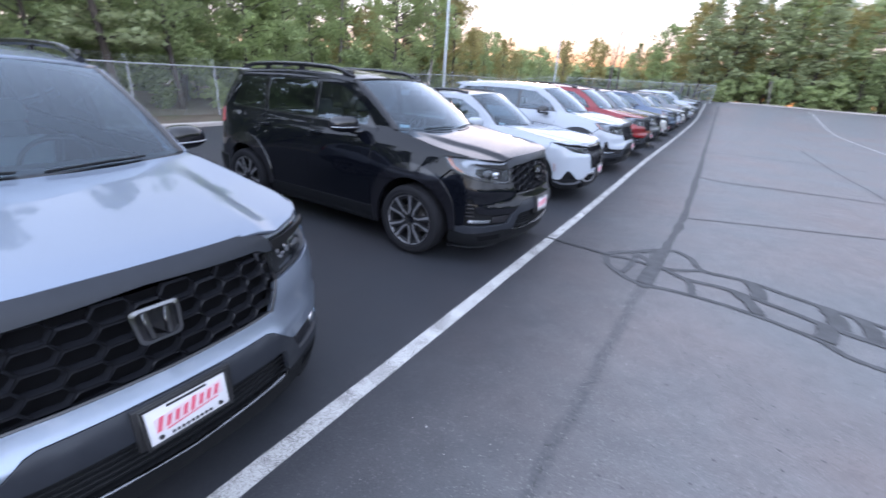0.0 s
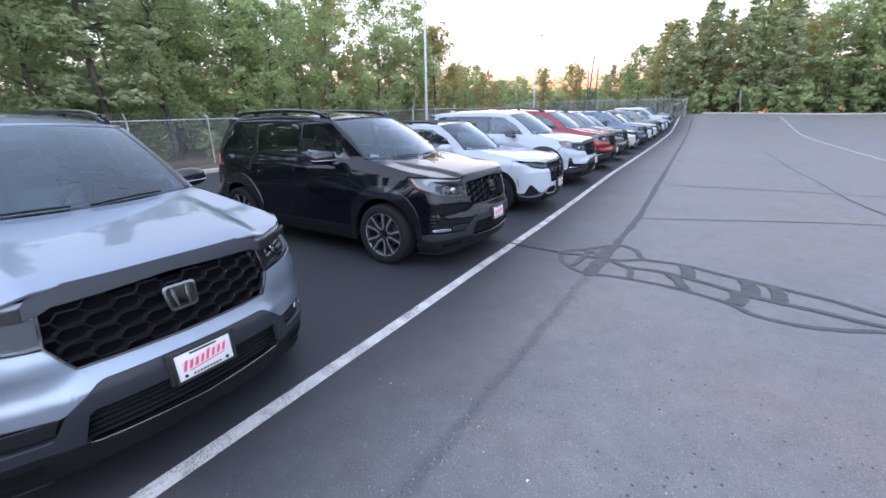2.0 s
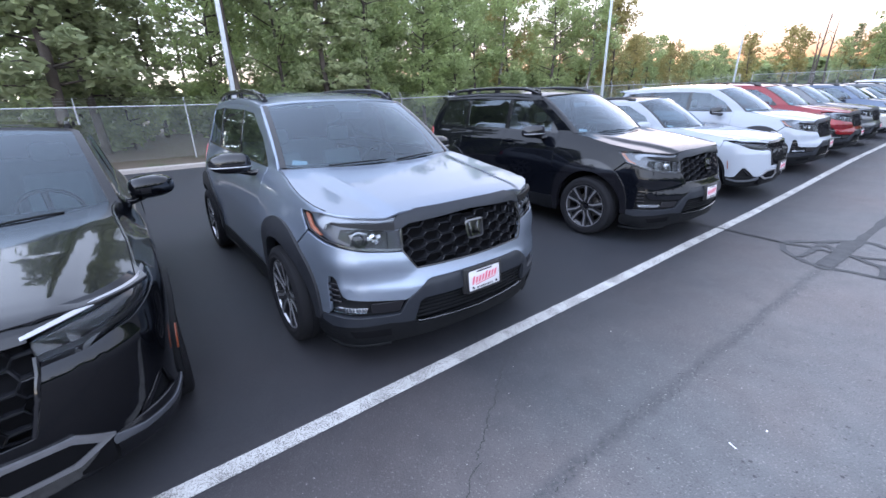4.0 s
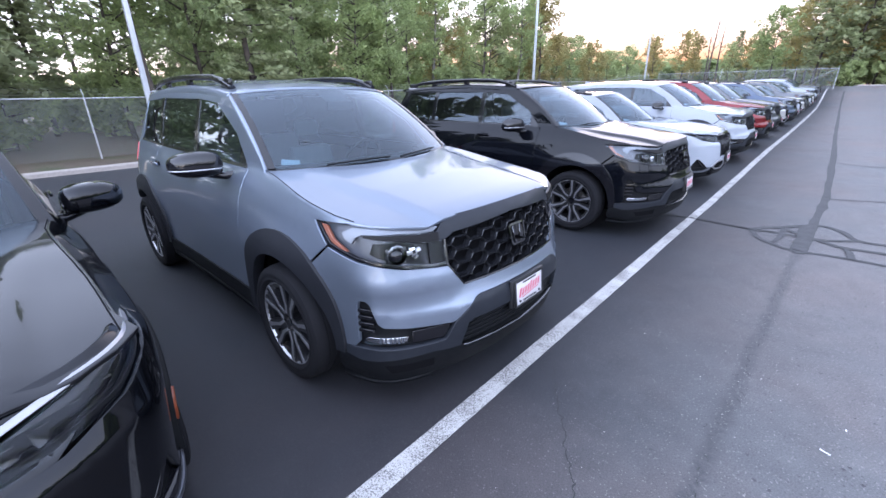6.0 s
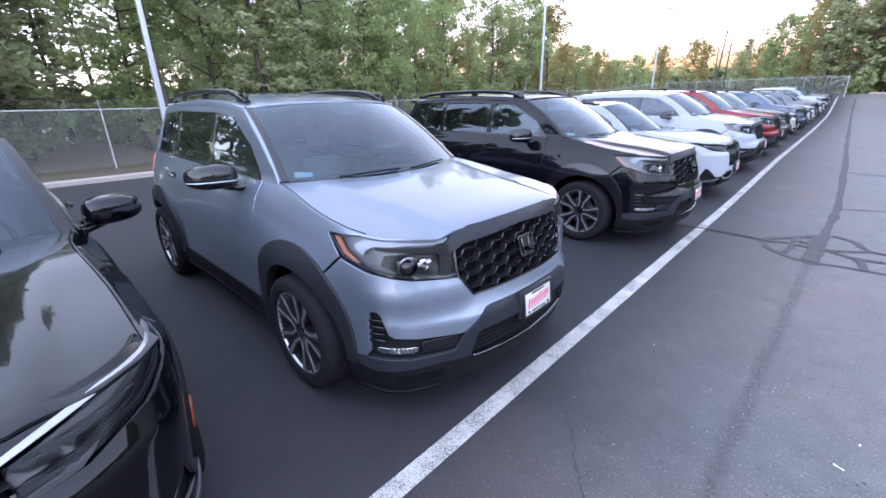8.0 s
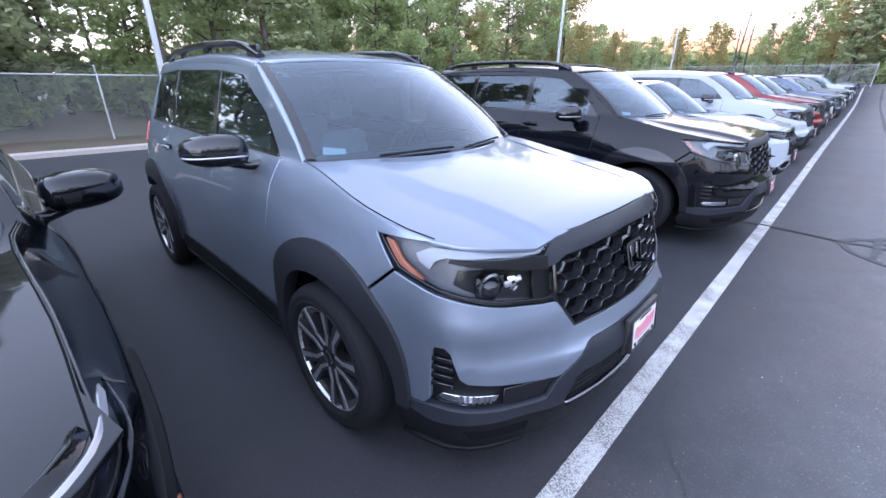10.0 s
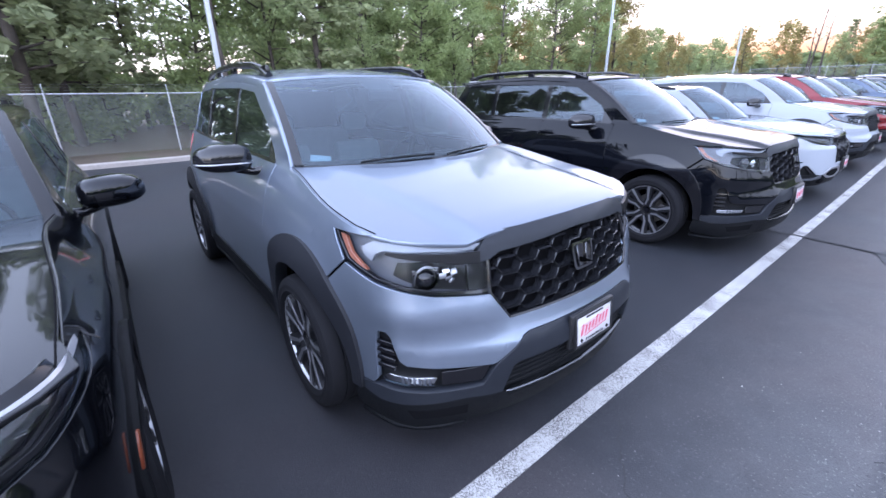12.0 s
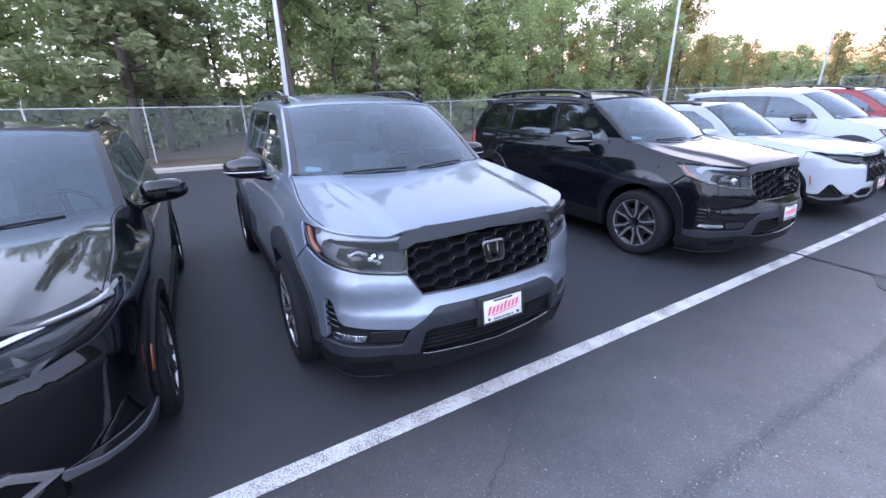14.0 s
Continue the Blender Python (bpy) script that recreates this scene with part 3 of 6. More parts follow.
for a, b, w in (((1.02, 4.95), (0.98, 4.25), 0.05), ((1.24, 5.25), (1.22, 4.1), 0.13), ((1.60, 4.55), (1.66, 4.12), 0.06), ((2.20, 4.92), (2.24, 4.5), 0.12), ((2.05, 4.52), (2.22, 4.1), 0.10),
                ((2.80, 4.70), (2.82, 4.25), 0.13), ((3.05, 4.62), (3.05, 4.2), 0.11), ((2.72, 4.26), (2.66, 3.92), 0.13)):
    strip("tar_bridge", [a, ((a[0] + b[0]) / 2 + 0.02, (a[1] + b[1]) / 2), b], w * 1.2, TAR, 0.011, seal, 0.010)
strip("tar_line", [(-0.9, 4.58), (-0.4, 4.66), (0.01, 4.74), (0.40, 4.73), (0.69, 4.69), (0.76, 4.67)], 0.034, CRACK, 0.012, seal, 0.006, "narrow black sealed crack")
strip("tar_line", [(1.40, 7.28), (2.2, 7.6), (2.96, 7.9), (5.1, 8.75), (8, 9.6)], 0.03, TAR, 0.007, seal, 0.006)
strip("tar_line", [(1.38, 11.45), (2.0, 11.2), (2.66, 11.35), (3.82, 11.6), (6.5, 12.2)], 0.045, TAR, 0.007, seal, 0.006)
strip("tar_line", [(5.6, 8.0), (5.3, 9.35), (5.05, 11.2), (5.0, 14.1), (4.9, 17.2), (4.9, 24)], 0.05, TAR, 0.007, seal, 0.008)
strip("tar_line", [(1.33, 17.5), (3.0, 18.0), (6.0, 18.6)], 0.05, TAR, 0.007, seal, 0.008)

crack = thing("pavement_crack", pose(0, 0, 0), "fine open cracks in the asphalt", "crack", kind="structure")
rndc = random.Random(5)
def crack_line(p, q, n, w, wander):
    pts = []
    for i in range(n + 1):
        t = i / n
        pts.append((p[0] + (q[0] - p[0]) * t + rndc.uniform(-wander, wander), p[1] + (q[1] - p[1]) * t + rndc.uniform(-wander, wander)))
    strip("crack_strand", pts, w, CRACK, 0.0045, crack, w * 0.35)
crack_line((0.17, 0.36), (0.27, 0.20), 4, 0.004, 0.010)
crack_line((0.27, 0.20), (0.76, -0.50), 30, 0.006, 0.013)
crack_line((0.76, -0.50), (1.3, -1.3), 10, 0.006, 0.02)
# the worn joint that carries on from the tar seam towards the near end
for i in range(60):
    y0 = 3.95 - i * 0.085
    x0 = 1.10 + 0.028 * y0 + rndc.gauss(0, 0.022)
    crack_line((x0, y0), (x0 + rndc.uniform(-0.03, 0.03), y0 - rndc.uniform(0.02, 0.06)), 3, rndc.uniform(0.0015, 0.005), 0.008)

# kerbs: the long one behind the cars and the far one
def kerb_run(name, pts, label):
    bm = bmesh.new()
    prof = [(-0.09, -0.1), (-0.09, 0.10), (-0.07, 0.13), (0.05, 0.13), (0.08, 0.10), (0.09, -0.1)]
    rows = []
    for i, (x, y) in enumerate(pts):
        a, b = Vector(pts[max(i - 1, 0)]), Vector(pts[min(i + 1, len(pts) - 1)])
        d = (b - a).normalized()
        q = Vector((d.y, -d.x))
        rows.append([bm.verts.new((x + q.x * o, y + q.y * o, ground_z(x, y) + h)) for o, h in prof])
    for a, b in zip(rows, rows[1:]):
        for k in range(len(prof) - 1):
            bm.faces.new((a[k], a[k + 1], b[k + 1], b[k]))
    return tagged(part(name, bm, KERB), label, "kerb", kind="structure")
kerb_run("kerb", [(-12.35, y) for y in [-60, -30, -10, 0] + steps[15:-3]], "pale concrete kerb along the grass strip")
kerb_run("kerb", [(x, END) for x in (2, 6, 10, 16, 24, 34, 60)], "pale concrete kerb at the lot's far end")


# ---- chain-link fence ----
def fence_panel_mesh(length, height):
    """Two sets of crossed wires, bent into diamonds of about 6 cm."""
    pitch, w = 0.062, 0.0050
    verts, faces = [], []
    def ribbon(x0, z0, x1, z1, y):
        i = len(verts)
        nx, nz = -(z1 - z0), (x1 - x0)
        k = w / 2 / math.hypot(nx, nz)
        verts.extend([(x0 + nx * k, y, z0 + nz * k), (x1 + nx * k, y, z1 + nz * k), (x1 - nx * k, y, z1 - nz * k), (x0 - nx * k, y, z0 - nz * k)])
        faces.append((i, i + 1, i + 2, i + 3))
    t = -height
    while t < length:
        for g in (0, 1):
            x0, x1, z0, z1 = t, t + height, 0.0, height
            if x0 < 0:
                z0, x0 = -x0, 0.0
            if x1 > length:
                z1, x1 = height - (x1 - length), length
            if z1 > z0:
                if g:
                    ribbon(length - x0, z0, length - x1, z1, 0.002)
                else:
                    ribbon(x0, z0, x1, z1, -0.002)
        t += pitch
    me = bpy.data.meshes.new("chain_link")
    me.from_pydata(verts, [], faces)
    me.materials.append(WIRE)
    return me


PANEL, FH = 3.0, 1.80
link_mesh = fence_panel_mesh(PANEL, FH - 0.08)


def fence_run(x, y, dx, dy, count, label):
    """A run of fence from (x, y): posts, arms for barbed wire, rail, wire netting."""
    fence = thing("fence", pose(x, y, ground_z(x, y)), label, "fence", kind="structure")
    rail, wires = [], [[], [], []]
    out = Vector((-dy, dx, 0))
    for i in range(count + 1):
        px, py = x + dx * PANEL * i, y + dy * PANEL * i
        z = ground_z(px, py) - 0.05
        p = Vector((px, py, z)) - fence.matrix_basis.translation
        rr = 0.036 if i in (0, count) or i % 8 == 0 else 0.026
        post = part("post", tube([p, p + Vector((0, 0, FH + 0.04))], rr, 10), GALV, fence)
        part("barb_arm", tube([p + Vector((0, 0, FH + 0.03)), p + out * 0.17 + Vector((0, 0, FH + 0.27))], 0.013, 6), GALV, post)
        rail.append(p + Vector((0, 0, FH)))
        for k in range(3):
            wires[k].append(p + out * (0.06 + 0.055 * k) + Vector((0, 0, FH + 0.10 + 0.08 * k)))
        if i < count:
            z2 = ground_z(px + dx * PANEL, py + dy * PANEL) - 0.05
            net = new("netting", link_mesh)
            net.parent = fence
            m = Matrix(((dx, -dy, 0, p.x), (dy, dx, 0, p.y), ((z2 - z) / PANEL, 0, 1, p.z + 0.06), (0, 0, 0, 1)))
            net.matrix_basis = m
    part("top_rail", tube(rail, 0.021, 8), GALV, fence)
    for wv in wires:
        part("barbed_wire", tube(wv, 0.0018, 4), GALV, fence)
    return fence


fence_run(-15.7, -29.4, 0, 1, 27, "galvanised chain-link fence with barbed wire arms")
end_run = fence_run(-14.6, 51.6, 1, 0, 5, "galvanised chain-link fence across the lot's far end")
o = end_run.matrix_basis.translation
for x0, x1 in ((0.4, -2.5), (-2.7, -5.5)):
    a, b = Vector((x0, 51.62, ground_z(x0, 51.6) + 1.75)) - o, Vector((x1, 51.62, ground_z(x1, 51.6) + 0.15)) - o
    part("brace", tube([a, b], 0.019, 8), GALV, end_run)


# ---- light poles ----
def light_pole(x, y, h, label):
    z = ground_z(x, y) - 0.1
    pole = thing("light_pole", pose(x, y, z), label, "light pole", "light poles")
    bm = bmesh.new()
    add_box(bm, (0, 0, h / 2), (0.15, 0.15, h), 0.012)
    for v in bm.verts:
        if v.co.z > h / 2:
            v.co.x *= 0.72
            v.co.y *= 0.72
    part("shaft", bm, POLEGREY, pole)
    part("concrete_base", lathe([(0.0, 0.5), (0.26, 0.5), (0.28, 0.47), (0.28, -0.2), (0, -0.2)], 20, "Z"), KERB, pole)
    box("base_cover", (0, 0, 0.54), (0.27, 0.27, 0.09), POLEGREY, pole, 0.01)
    box("bracket", (0.22, 0, h - 0.06), (0.36, 0.05, 0.06), POLEGREY, pole, 0.008)
    box("lamp_head", (0.62, 0, h - 0.03), (0.55, 0.34, 0.11), POLEGREY, pole, 0.03)
    box("lamp_glass", (0.62, 0, h - 0.088), (0.42, 0.26, 0.012), PLATEWHITE, pole, 0.004)
    return pole


light_pole(-14.6, 2.0, 9.0, "tall grey square light pole by the fence")
light_pole(-15.2, 25.6, 8.9, "tall grey square light pole by the fence")
light_pole(-14.8, 47.5, 8.9, "tall grey square light pole by the fence")


# ---- cars ----
class Body:
    """The shape of a car: a plan outline, wound from the nose's middle round the side to the tail, and how far the
    skin lies inside it at each height. The nose is at x = 0, the car looks along +x, and stands on z = 0."""

    def __init__(self, spec):
        self.k = spec
        c = spline([(x, y, 0) for x, y in spec["plan"]], 24)
        self.cx, self.cy = np.array([p.x for p in c]), np.array([p.y for p in c])
        self.s = np.concatenate(([0], np.cumsum(np.hypot(np.diff(self.cx), np.diff(self.cy)))))
        self.front = table(*spec["front"], soft=spec["soft"])
        self.side = table(*spec["side"], soft=0.03)
        self.rear = table(*spec["rear"], soft=0.05)
        wide = int(np.argmax(self.cy))
        self.fy, self.fs = np.maximum.accumulate(self.cy[:wide + 1]), self.s[:wide + 1]
        self.s0, self.s1 = self.at_y(spec["corner"][0]), self.at_x(spec["corner"][1])
        self.r0, self.r1 = self.at_x(spec["tail"][0]), self.at_x(spec["tail"][1])
        self.end = float(self.s[-1])
        self.hood_z = table(*spec["hood"], soft=0.04)
        self.roof_z = table(spec["roof"][0][::-1], spec["roof"][1][::-1], soft=0.15)

    def at_y(self, y):
        return float(np.interp(y, self.fy, self.fs))

    def at_x(self, x):
        return float(np.interp(-x, -self.cx, self.s))

    def skin(self, s, z):
        g, s = (1, s) if s >= 0 else (-1, -s)
        e = 0.015
        x, y = np.interp(s, self.s, self.cx), np.interp(s, self.s, self.cy)
        xa, ya = np.interp(s - e, self.s, self.cx), np.interp(s - e, self.s, self.cy)
        xb, yb = np.interp(s + e, self.s, self.cx), np.interp(s + e, self.s, self.cy)
        if s < e:
            xa, ya = xb, -yb
        tx, ty = xb - xa, yb - ya
        n = math.hypot(tx, ty) or 1.0
        nx, ny = ty / n, -tx / n
        w, r = smoothstep(self.s0, self.s1, s), smoothstep(self.r0, self.r1, s)
        d = (self.front(z) * (1 - w) + self.side(z) * w) * (1 - r) + self.rear(z) * r
        d -= self.k["swell"](float(x), float(y), z) if s < self.r0 else 0.0
        return Vector((x - nx * d, g * (y - ny * d), z))

    def hood(self, x, y):
        k = self.k
        a = abs(y)
        drop = k["crown"] * (a / 0.9) ** 2 + k["step"] * smoothstep(k["crease"], k["crease"] + 0.12, a + 0.10 * (x + 0.4))
        return Vector((x, y, self.hood_z(x) - drop * (1 - 0.75 * smoothstep(0.75, 1.4, -x))))

    def fender_top(self, x):
        y = 0.85
        for _ in range(4):
            z = self.hood(x, y).z
            y = self.skin(self.at_x(x), z).y
        return y, z

    def screen(self, a, b):
        (xc, xe, ye, zc, ze), (Xc, Xe, Ye, Zc, Ze) = self.k["screen"]
        q = a * a
        p0 = Vector((xc + (xe - xc) * q, ye * a, zc + (ze - zc) * q))
        p1 = Vector((Xc + (Xe - Xc) * q, Ye * a, Zc + (Ze - Zc) * q))
        m = 4 * b * (1 - b)
        return p0.lerp(p1, b) + Vector((0.018, 0, 0.022)) * m

    def roof(self, x, y):
        return Vector((x, y, self.roof_z(x) - 0.055 * (abs(y) / 0.68) ** 2.4))


def arc(cx, cz, r, a0, a1, n=18):
    return [(cx + r * math.cos(radians(a0 + (a1 - a0) * i / n)), cz + r * math.sin(radians(a0 + (a1 - a0) * i / n))) for i in range(n + 1)]


def pair(name, poly, body, mat, parent, **kw):
    """The same panel on both sides of the car."""
    out = []
    for g in (1, -1):
        out.append(patch(name, [(g * u, v) for u, v in poly], body.skin, mat, parent, **kw))
    return out


def side_pts(body, pts):
    return [(body.at_x(x), z) for x, z in pts]


def front_pts(body, pts):
    return [(math.copysign(body.at_y(abs(y)), y), z) for y, z in pts]


def make_wheel(parent, at, r, width, face, spokes, turn, bright):
    """A wheel with its tyre, dark rim, forked spokes with machined faces, nuts and brake disc; face is +1 or -1 along y."""
    wheel = part("wheel", lathe([(r * 0.68, -width * 0.42), (r * 0.62, -width * 0.36), (r * 0.59, 0.0), (r * 0.62, width * 0.34), (r * 0.71, width * 0.40), (r * 0.728, width * 0.43), (r * 0.70, width * 0.43), (r * 0.68, width * 0.36)], 40), RIMBLACK, parent)
    wheel.matrix_basis = Matrix.Translation(at) @ Matrix.Diagonal((1, face, 1, 1)) @ pose(0, 0, 0, 0, turn, 0)
    h = width / 2
    part("tyre", lathe([(r * 0.66, -h * 0.8), (r * 0.72, -h * 0.98), (r * 0.86, -h * 1.05), (r * 0.965, -h * 0.93), (r * 0.992, -h * 0.7), (r * 1.0, -h * 0.5),
                        (r * 1.0, -h * 0.42), (r * 0.98, -h * 0.40), (r * 0.98, -h * 0.36), (r * 1.0, -h * 0.34), (r, -h * 0.05), (r * 0.98, -h * 0.03), (r * 0.98, h * 0.03), (r, h * 0.05),
                        (r, h * 0.34), (r * 0.98, h * 0.36), (r * 0.98, h * 0.40), (r, h * 0.42), (r, h * 0.5), (r * 0.992, h * 0.7), (r * 0.965, h * 0.93), (r * 0.90, h * 1.03),
                        (r * 0.86, h * 1.05), (r * 0.85, h * 1.035), (r * 0.80, h * 1.03), (r * 0.79, h * 1.045), (r * 0.74, h * 0.98), (r * 0.715, h * 0.88)], 36), RUBBER, wheel)
    part("brake_disc", lathe([(0.0, -h * 0.1), (r * 0.44, -h * 0.1), (r * 0.44, h * 0.12), (r * 0.2, h * 0.14), (r * 0.18, h * 0.3), (0.0, h * 0.3)], 32), IRON, wheel)
    bm = bmesh.new()
    add_box(bm, (r * 0.34, h * 0.05, r * 0.12), (r * 0.18, h * 0.7, r * 0.42), 0.012)
    part("brake_caliper", bm, IRON, wheel)
    part("rim_edge", lathe([(r * 0.690, h * 0.80), (r * 0.704, h * 0.90), (r * 0.728, h * 0.90), (r * 0.733, h * 0.84)], 48), MACHINED, wheel, "machined bright rim edge")
    part("hub_cap", lathe([(0.0, h * 0.66), (r * 0.075, h * 0.64), (r * 0.09, h * 0.58), (r * 0.09, h * 0.3)], 20), GLOSSBLACK, wheel)
    part("hub_plate", lathe([(r * 0.09, h * 0.52), (r * 0.20, h * 0.50), (r * 0.21, h * 0.2)], 30), RIMBLACK, wheel)
    for i in range(spokes):
        a = 2 * math.pi * (i + 0.25) / spokes
        bmd, bmf = bmesh.new(), bmesh.new()
        # a stem that forks into two arms towards the rim
        for only, lo, hi, off0, off1, w0, w1 in (("d", 0.13, 0.36, 0.0, 0.0, 0.24, 0.22), ("f", 0.15, 0.36, 0.078, 0.072, 0.050, 0.062), ("f", 0.15, 0.36, -0.078, -0.072, 0.050, 0.062),
                                               ("d", 0.31, 0.70, 0.065, 0.175, 0.115, 0.165), ("d", 0.31, 0.70, -0.065, -0.175, 0.115, 0.165), ("f", 0.345, 0.69, 0.084, 0.196, 0.058, 0.090), ("f", 0.345, 0.69, -0.084, -0.196, 0.058, 0.090)):
            for bm, grow, y0, y1 in ((bmd, 1.25, h * 0.36, h * 0.72), (bmf, 0.92, h * 0.715, h * 0.735)):
                if (only == "d") != (bm is bmd):
                    continue
                dish = lambda q: -h * 0.16 * (1 - q / 0.66) + h * 0.16
                vs = []
                for q, o, w in ((lo, off0, w0), (hi, off1, w1)):
                    for sx in (-1, 1):
                        for yy in (y0, y1):
                            x, t = r * q, r * (o + sx * w * 0.5 * grow)
                            vs.append(bm.verts.new((x * math.cos(a) - t * math.sin(a), yy + dish(q), x * math.sin(a) + t * math.cos(a))))
                for f in ((0, 1, 3, 2), (4, 6, 7, 5), (0, 4, 5, 1), (2, 3, 7, 6), (1, 5, 7, 3), (0, 2, 6, 4)):
                    bm.faces.new([vs[k] for k in f])
        part("spoke", bmd, RIMBLACK, wheel, smooth=False)
        part("spoke_face", bmf, MACHINED if bright else RIMBLACK, wheel, "bright machined spoke face" if bright else "", smooth=False)
    for i in range(5):
        a = 2 * math.pi * (i + 0.75) / 5
        part("wheel_nut", tube([(r * 0.15 * math.cos(a), h * 0.45, r * 0.15 * math.sin(a)), (r * 0.15 * math.cos(a), h * 0.62, r * 0.15 * math.sin(a))], 0.011, 6), IRON, wheel, smooth=False)
    return wheel


def make_seat(parent, x, y, z, tall=0.62):
    seat = box("seat", (x, y, z + 0.06), (0.52, 0.50, 0.16), SEATGREY, parent, 0.05)
    box("backrest", (x - 0.30, y, z + 0.06 + tall / 2), (0.15, 0.48, tall), SEATGREY, seat, 0.06, m=Matrix.Translation((x, y, z)) @ pose(0, 0, 0, 0, -14, 0) @ Matrix.Translation((-x, -y, -z)))
    box("headrest", (x - 0.47, y, z + tall + 0.15), (0.10, 0.27, 0.17), SEATGREY, seat, 0.05)
    return seat


def make_mirror(parent, g, at, mat, strip):
    """A door mirror: a rounded cap on an arm, a bright strip and the mirror glass behind."""
    x, y, z = at
    bm = bmesh.new()
    bmesh.ops.create_uvsphere(bm, u_segments=24, v_segments=16, radius=1.0)
    for v in bm.verts:
        c = v.co
        q = 1 - 0.25 * max(0, c.y)
        c.x = 0.105 * math.copysign(abs(c.x) ** 0.85, c.x) if c.x > 0 else 0.045 * math.copysign(abs(c.x) ** 0.35, c.x)
        c.y, c.z = 0.155 * math.copysign(abs(c.y) ** 0.62, c.y), 0.094 * q * math.copysign(abs(c.z) ** 0.62, c.z)
        c.x -= 0.035 * c.y / 0.14
        if c.z < 0:
            c.z *= 0.85
        v.co = Vector((x + c.x, y + g * c.y, z + c.z))
    cap = part("door_mirror", bm, mat, parent)
    if strip:
        wrap = []
        for t in np.linspace(-74, 80, 15):
            cx, cy = 0.98 * math.cos(radians(t)), 0.98 * math.sin(radians(t))
            yy = 0.157 * math.copysign(abs(cy) ** 0.62, cy)
            wrap.append((x + 0.107 * cx ** 0.85 - 0.035 * yy / 0.14, y + g * yy, z - 0.020))
        part("mirror_strip", tube(wrap, 0.0055, 6), MACHINED, cap, "bright strip along the mirror cap")
    box("mirror_glass", (x - 0.048, y + g * 0.0, z + 0.004), (0.006, 0.21, 0.11), CHROME, cap, 0.002)
    part("mirror_arm", tube([(x + 0.02, y - g * 0.07, z - 0.055), (x + 0.045, y - g * 0.15, z - 0.085), (x + 0.10, y - g * 0.245, z - 0.075)], 0.03, 10, taper=[0.034, 0.026, 0.034]), GLOSSBLACK, cap)
    return cap


def make_plate(parent, x, z, lean=8):
    """A dealer's plate: white, in a dark frame, with red and black marks that stand for its lettering."""
    m = pose(x, 0, z, 0, -lean, 0) @ Matrix.Diagonal((1, 0.93, 0.93, 1))
    plate = box("number_plate", (0, 0, 0), (0.008, 0.305, 0.152), PLATEWHITE, parent, 0.003, m=m)
    bm = bmesh.new()
    for c, s in (((0, 0, 0.083), (0.016, 0.332, 0.016)), ((0, 0, -0.082), (0.016, 0.332, 0.014)), ((0, 0.16, 0), (0.016, 0.014, 0.165)), ((0, -0.16, 0), (0.016, 0.014, 0.165))):
        add_box(bm, c, s, 0.002, m, 1)
    part("plate_frame", bm, PLATEBLACK, plate)
    sl = m @ Matrix(((1, 0, 0, 0), (0, 1, 0, 0), (0, 0.10, 1, 0), (0, 0, 0, 1)))
    box("pink_ground", (0.0047, 0.004, 0.008), (0.0012, 0.262, 0.062), PLATEPINK, plate, m=sl)
    for i in range(8):
        h = 0.056 if i in (0, 4) else 0.042
        sh = sl @ Matrix.Translation((0.0055, -0.108 + 0.031 * i, 0.008 + (h - 0.045) * 0.3)) @ Matrix(((1, 0, 0, 0), (0, 1, 0.32, 0), (0, 0, 1, 0), (0, 0, 0, 1)))
        box("red_bar", (0, 0, 0), (0.002, 0.016, h), PLATERED, plate, m=sh)
    box("red_underline", (0.0055, 0.01, -0.026), (0.002, 0.20, 0.005), PLATERED, plate, m=sl)
    for i in range(9):
        box("dark_bar", (0.0055, -0.072 + 0.018 * i, -0.060), (0.002, 0.011, 0.012), PLATEBLACK, plate, m=m)
    for y in (-0.115, 0.115):
        part("plate_screw", tube([m @ Vector((0.003, y, -0.055)), m @ Vector((0.009, y, -0.055))], 0.009, 8), PLATEBLACK, plate, smooth=False)
    box("dark_strip", (0.0055, 0, 0.062), (0.002, 0.15, 0.010), PLATEBLACK, plate, m=m)
    return plate


def make_emblem(parent, x, z, w, lean):
    """A bright ring with a plain bright shape in it."""
    m = pose(x, 0, z, 0, -lean, 0)
    ring = rounded([(-0.42 * w, -0.40 * w), (0.42 * w, -0.40 * w), (0.5 * w, 0.40 * w), (-0.5 * w, 0.40 * w)], 0.16 * w, 5)
    inner = [(0.84 * y, 0.82 * h) for y, h in ring]
    bm = bmesh.new()
    loops = [[bm.verts.new(m @ Vector((d, y, h))) for y, h in q] for q, d in ((ring, 0.0), (ring, 0.012), (inner, 0.014), (inner, 0.0))]
    k = len(ring)
    for a, b in zip(loops, loops[1:]):
        for i in range(k):
            bm.faces.new((a[i], a[(i + 1) % k], b[(i + 1) % k], b[i]))
    badge = part("emblem", bm, DARKCHROME, parent, "dark chrome badge")
    bm = bmesh.new()
    bm.faces.new([bm.verts.new(m @ Vector((0.003, y, h))) for y, h in inner])
    part("badge_backing", bm, GLOSSBLACK, badge)
    bm = bmesh.new()
    for g in (-1, 1):
        add_box(bm, (0.008, g * 0.19 * w, 0), (0.010, 0.10 * w, 0.62 * w), 0.002, m @ pose(0, 0, 0, g * -5, 0, 0), 1)
    part("badge_shape", bm, DARKCHROME, badge)
    return badge


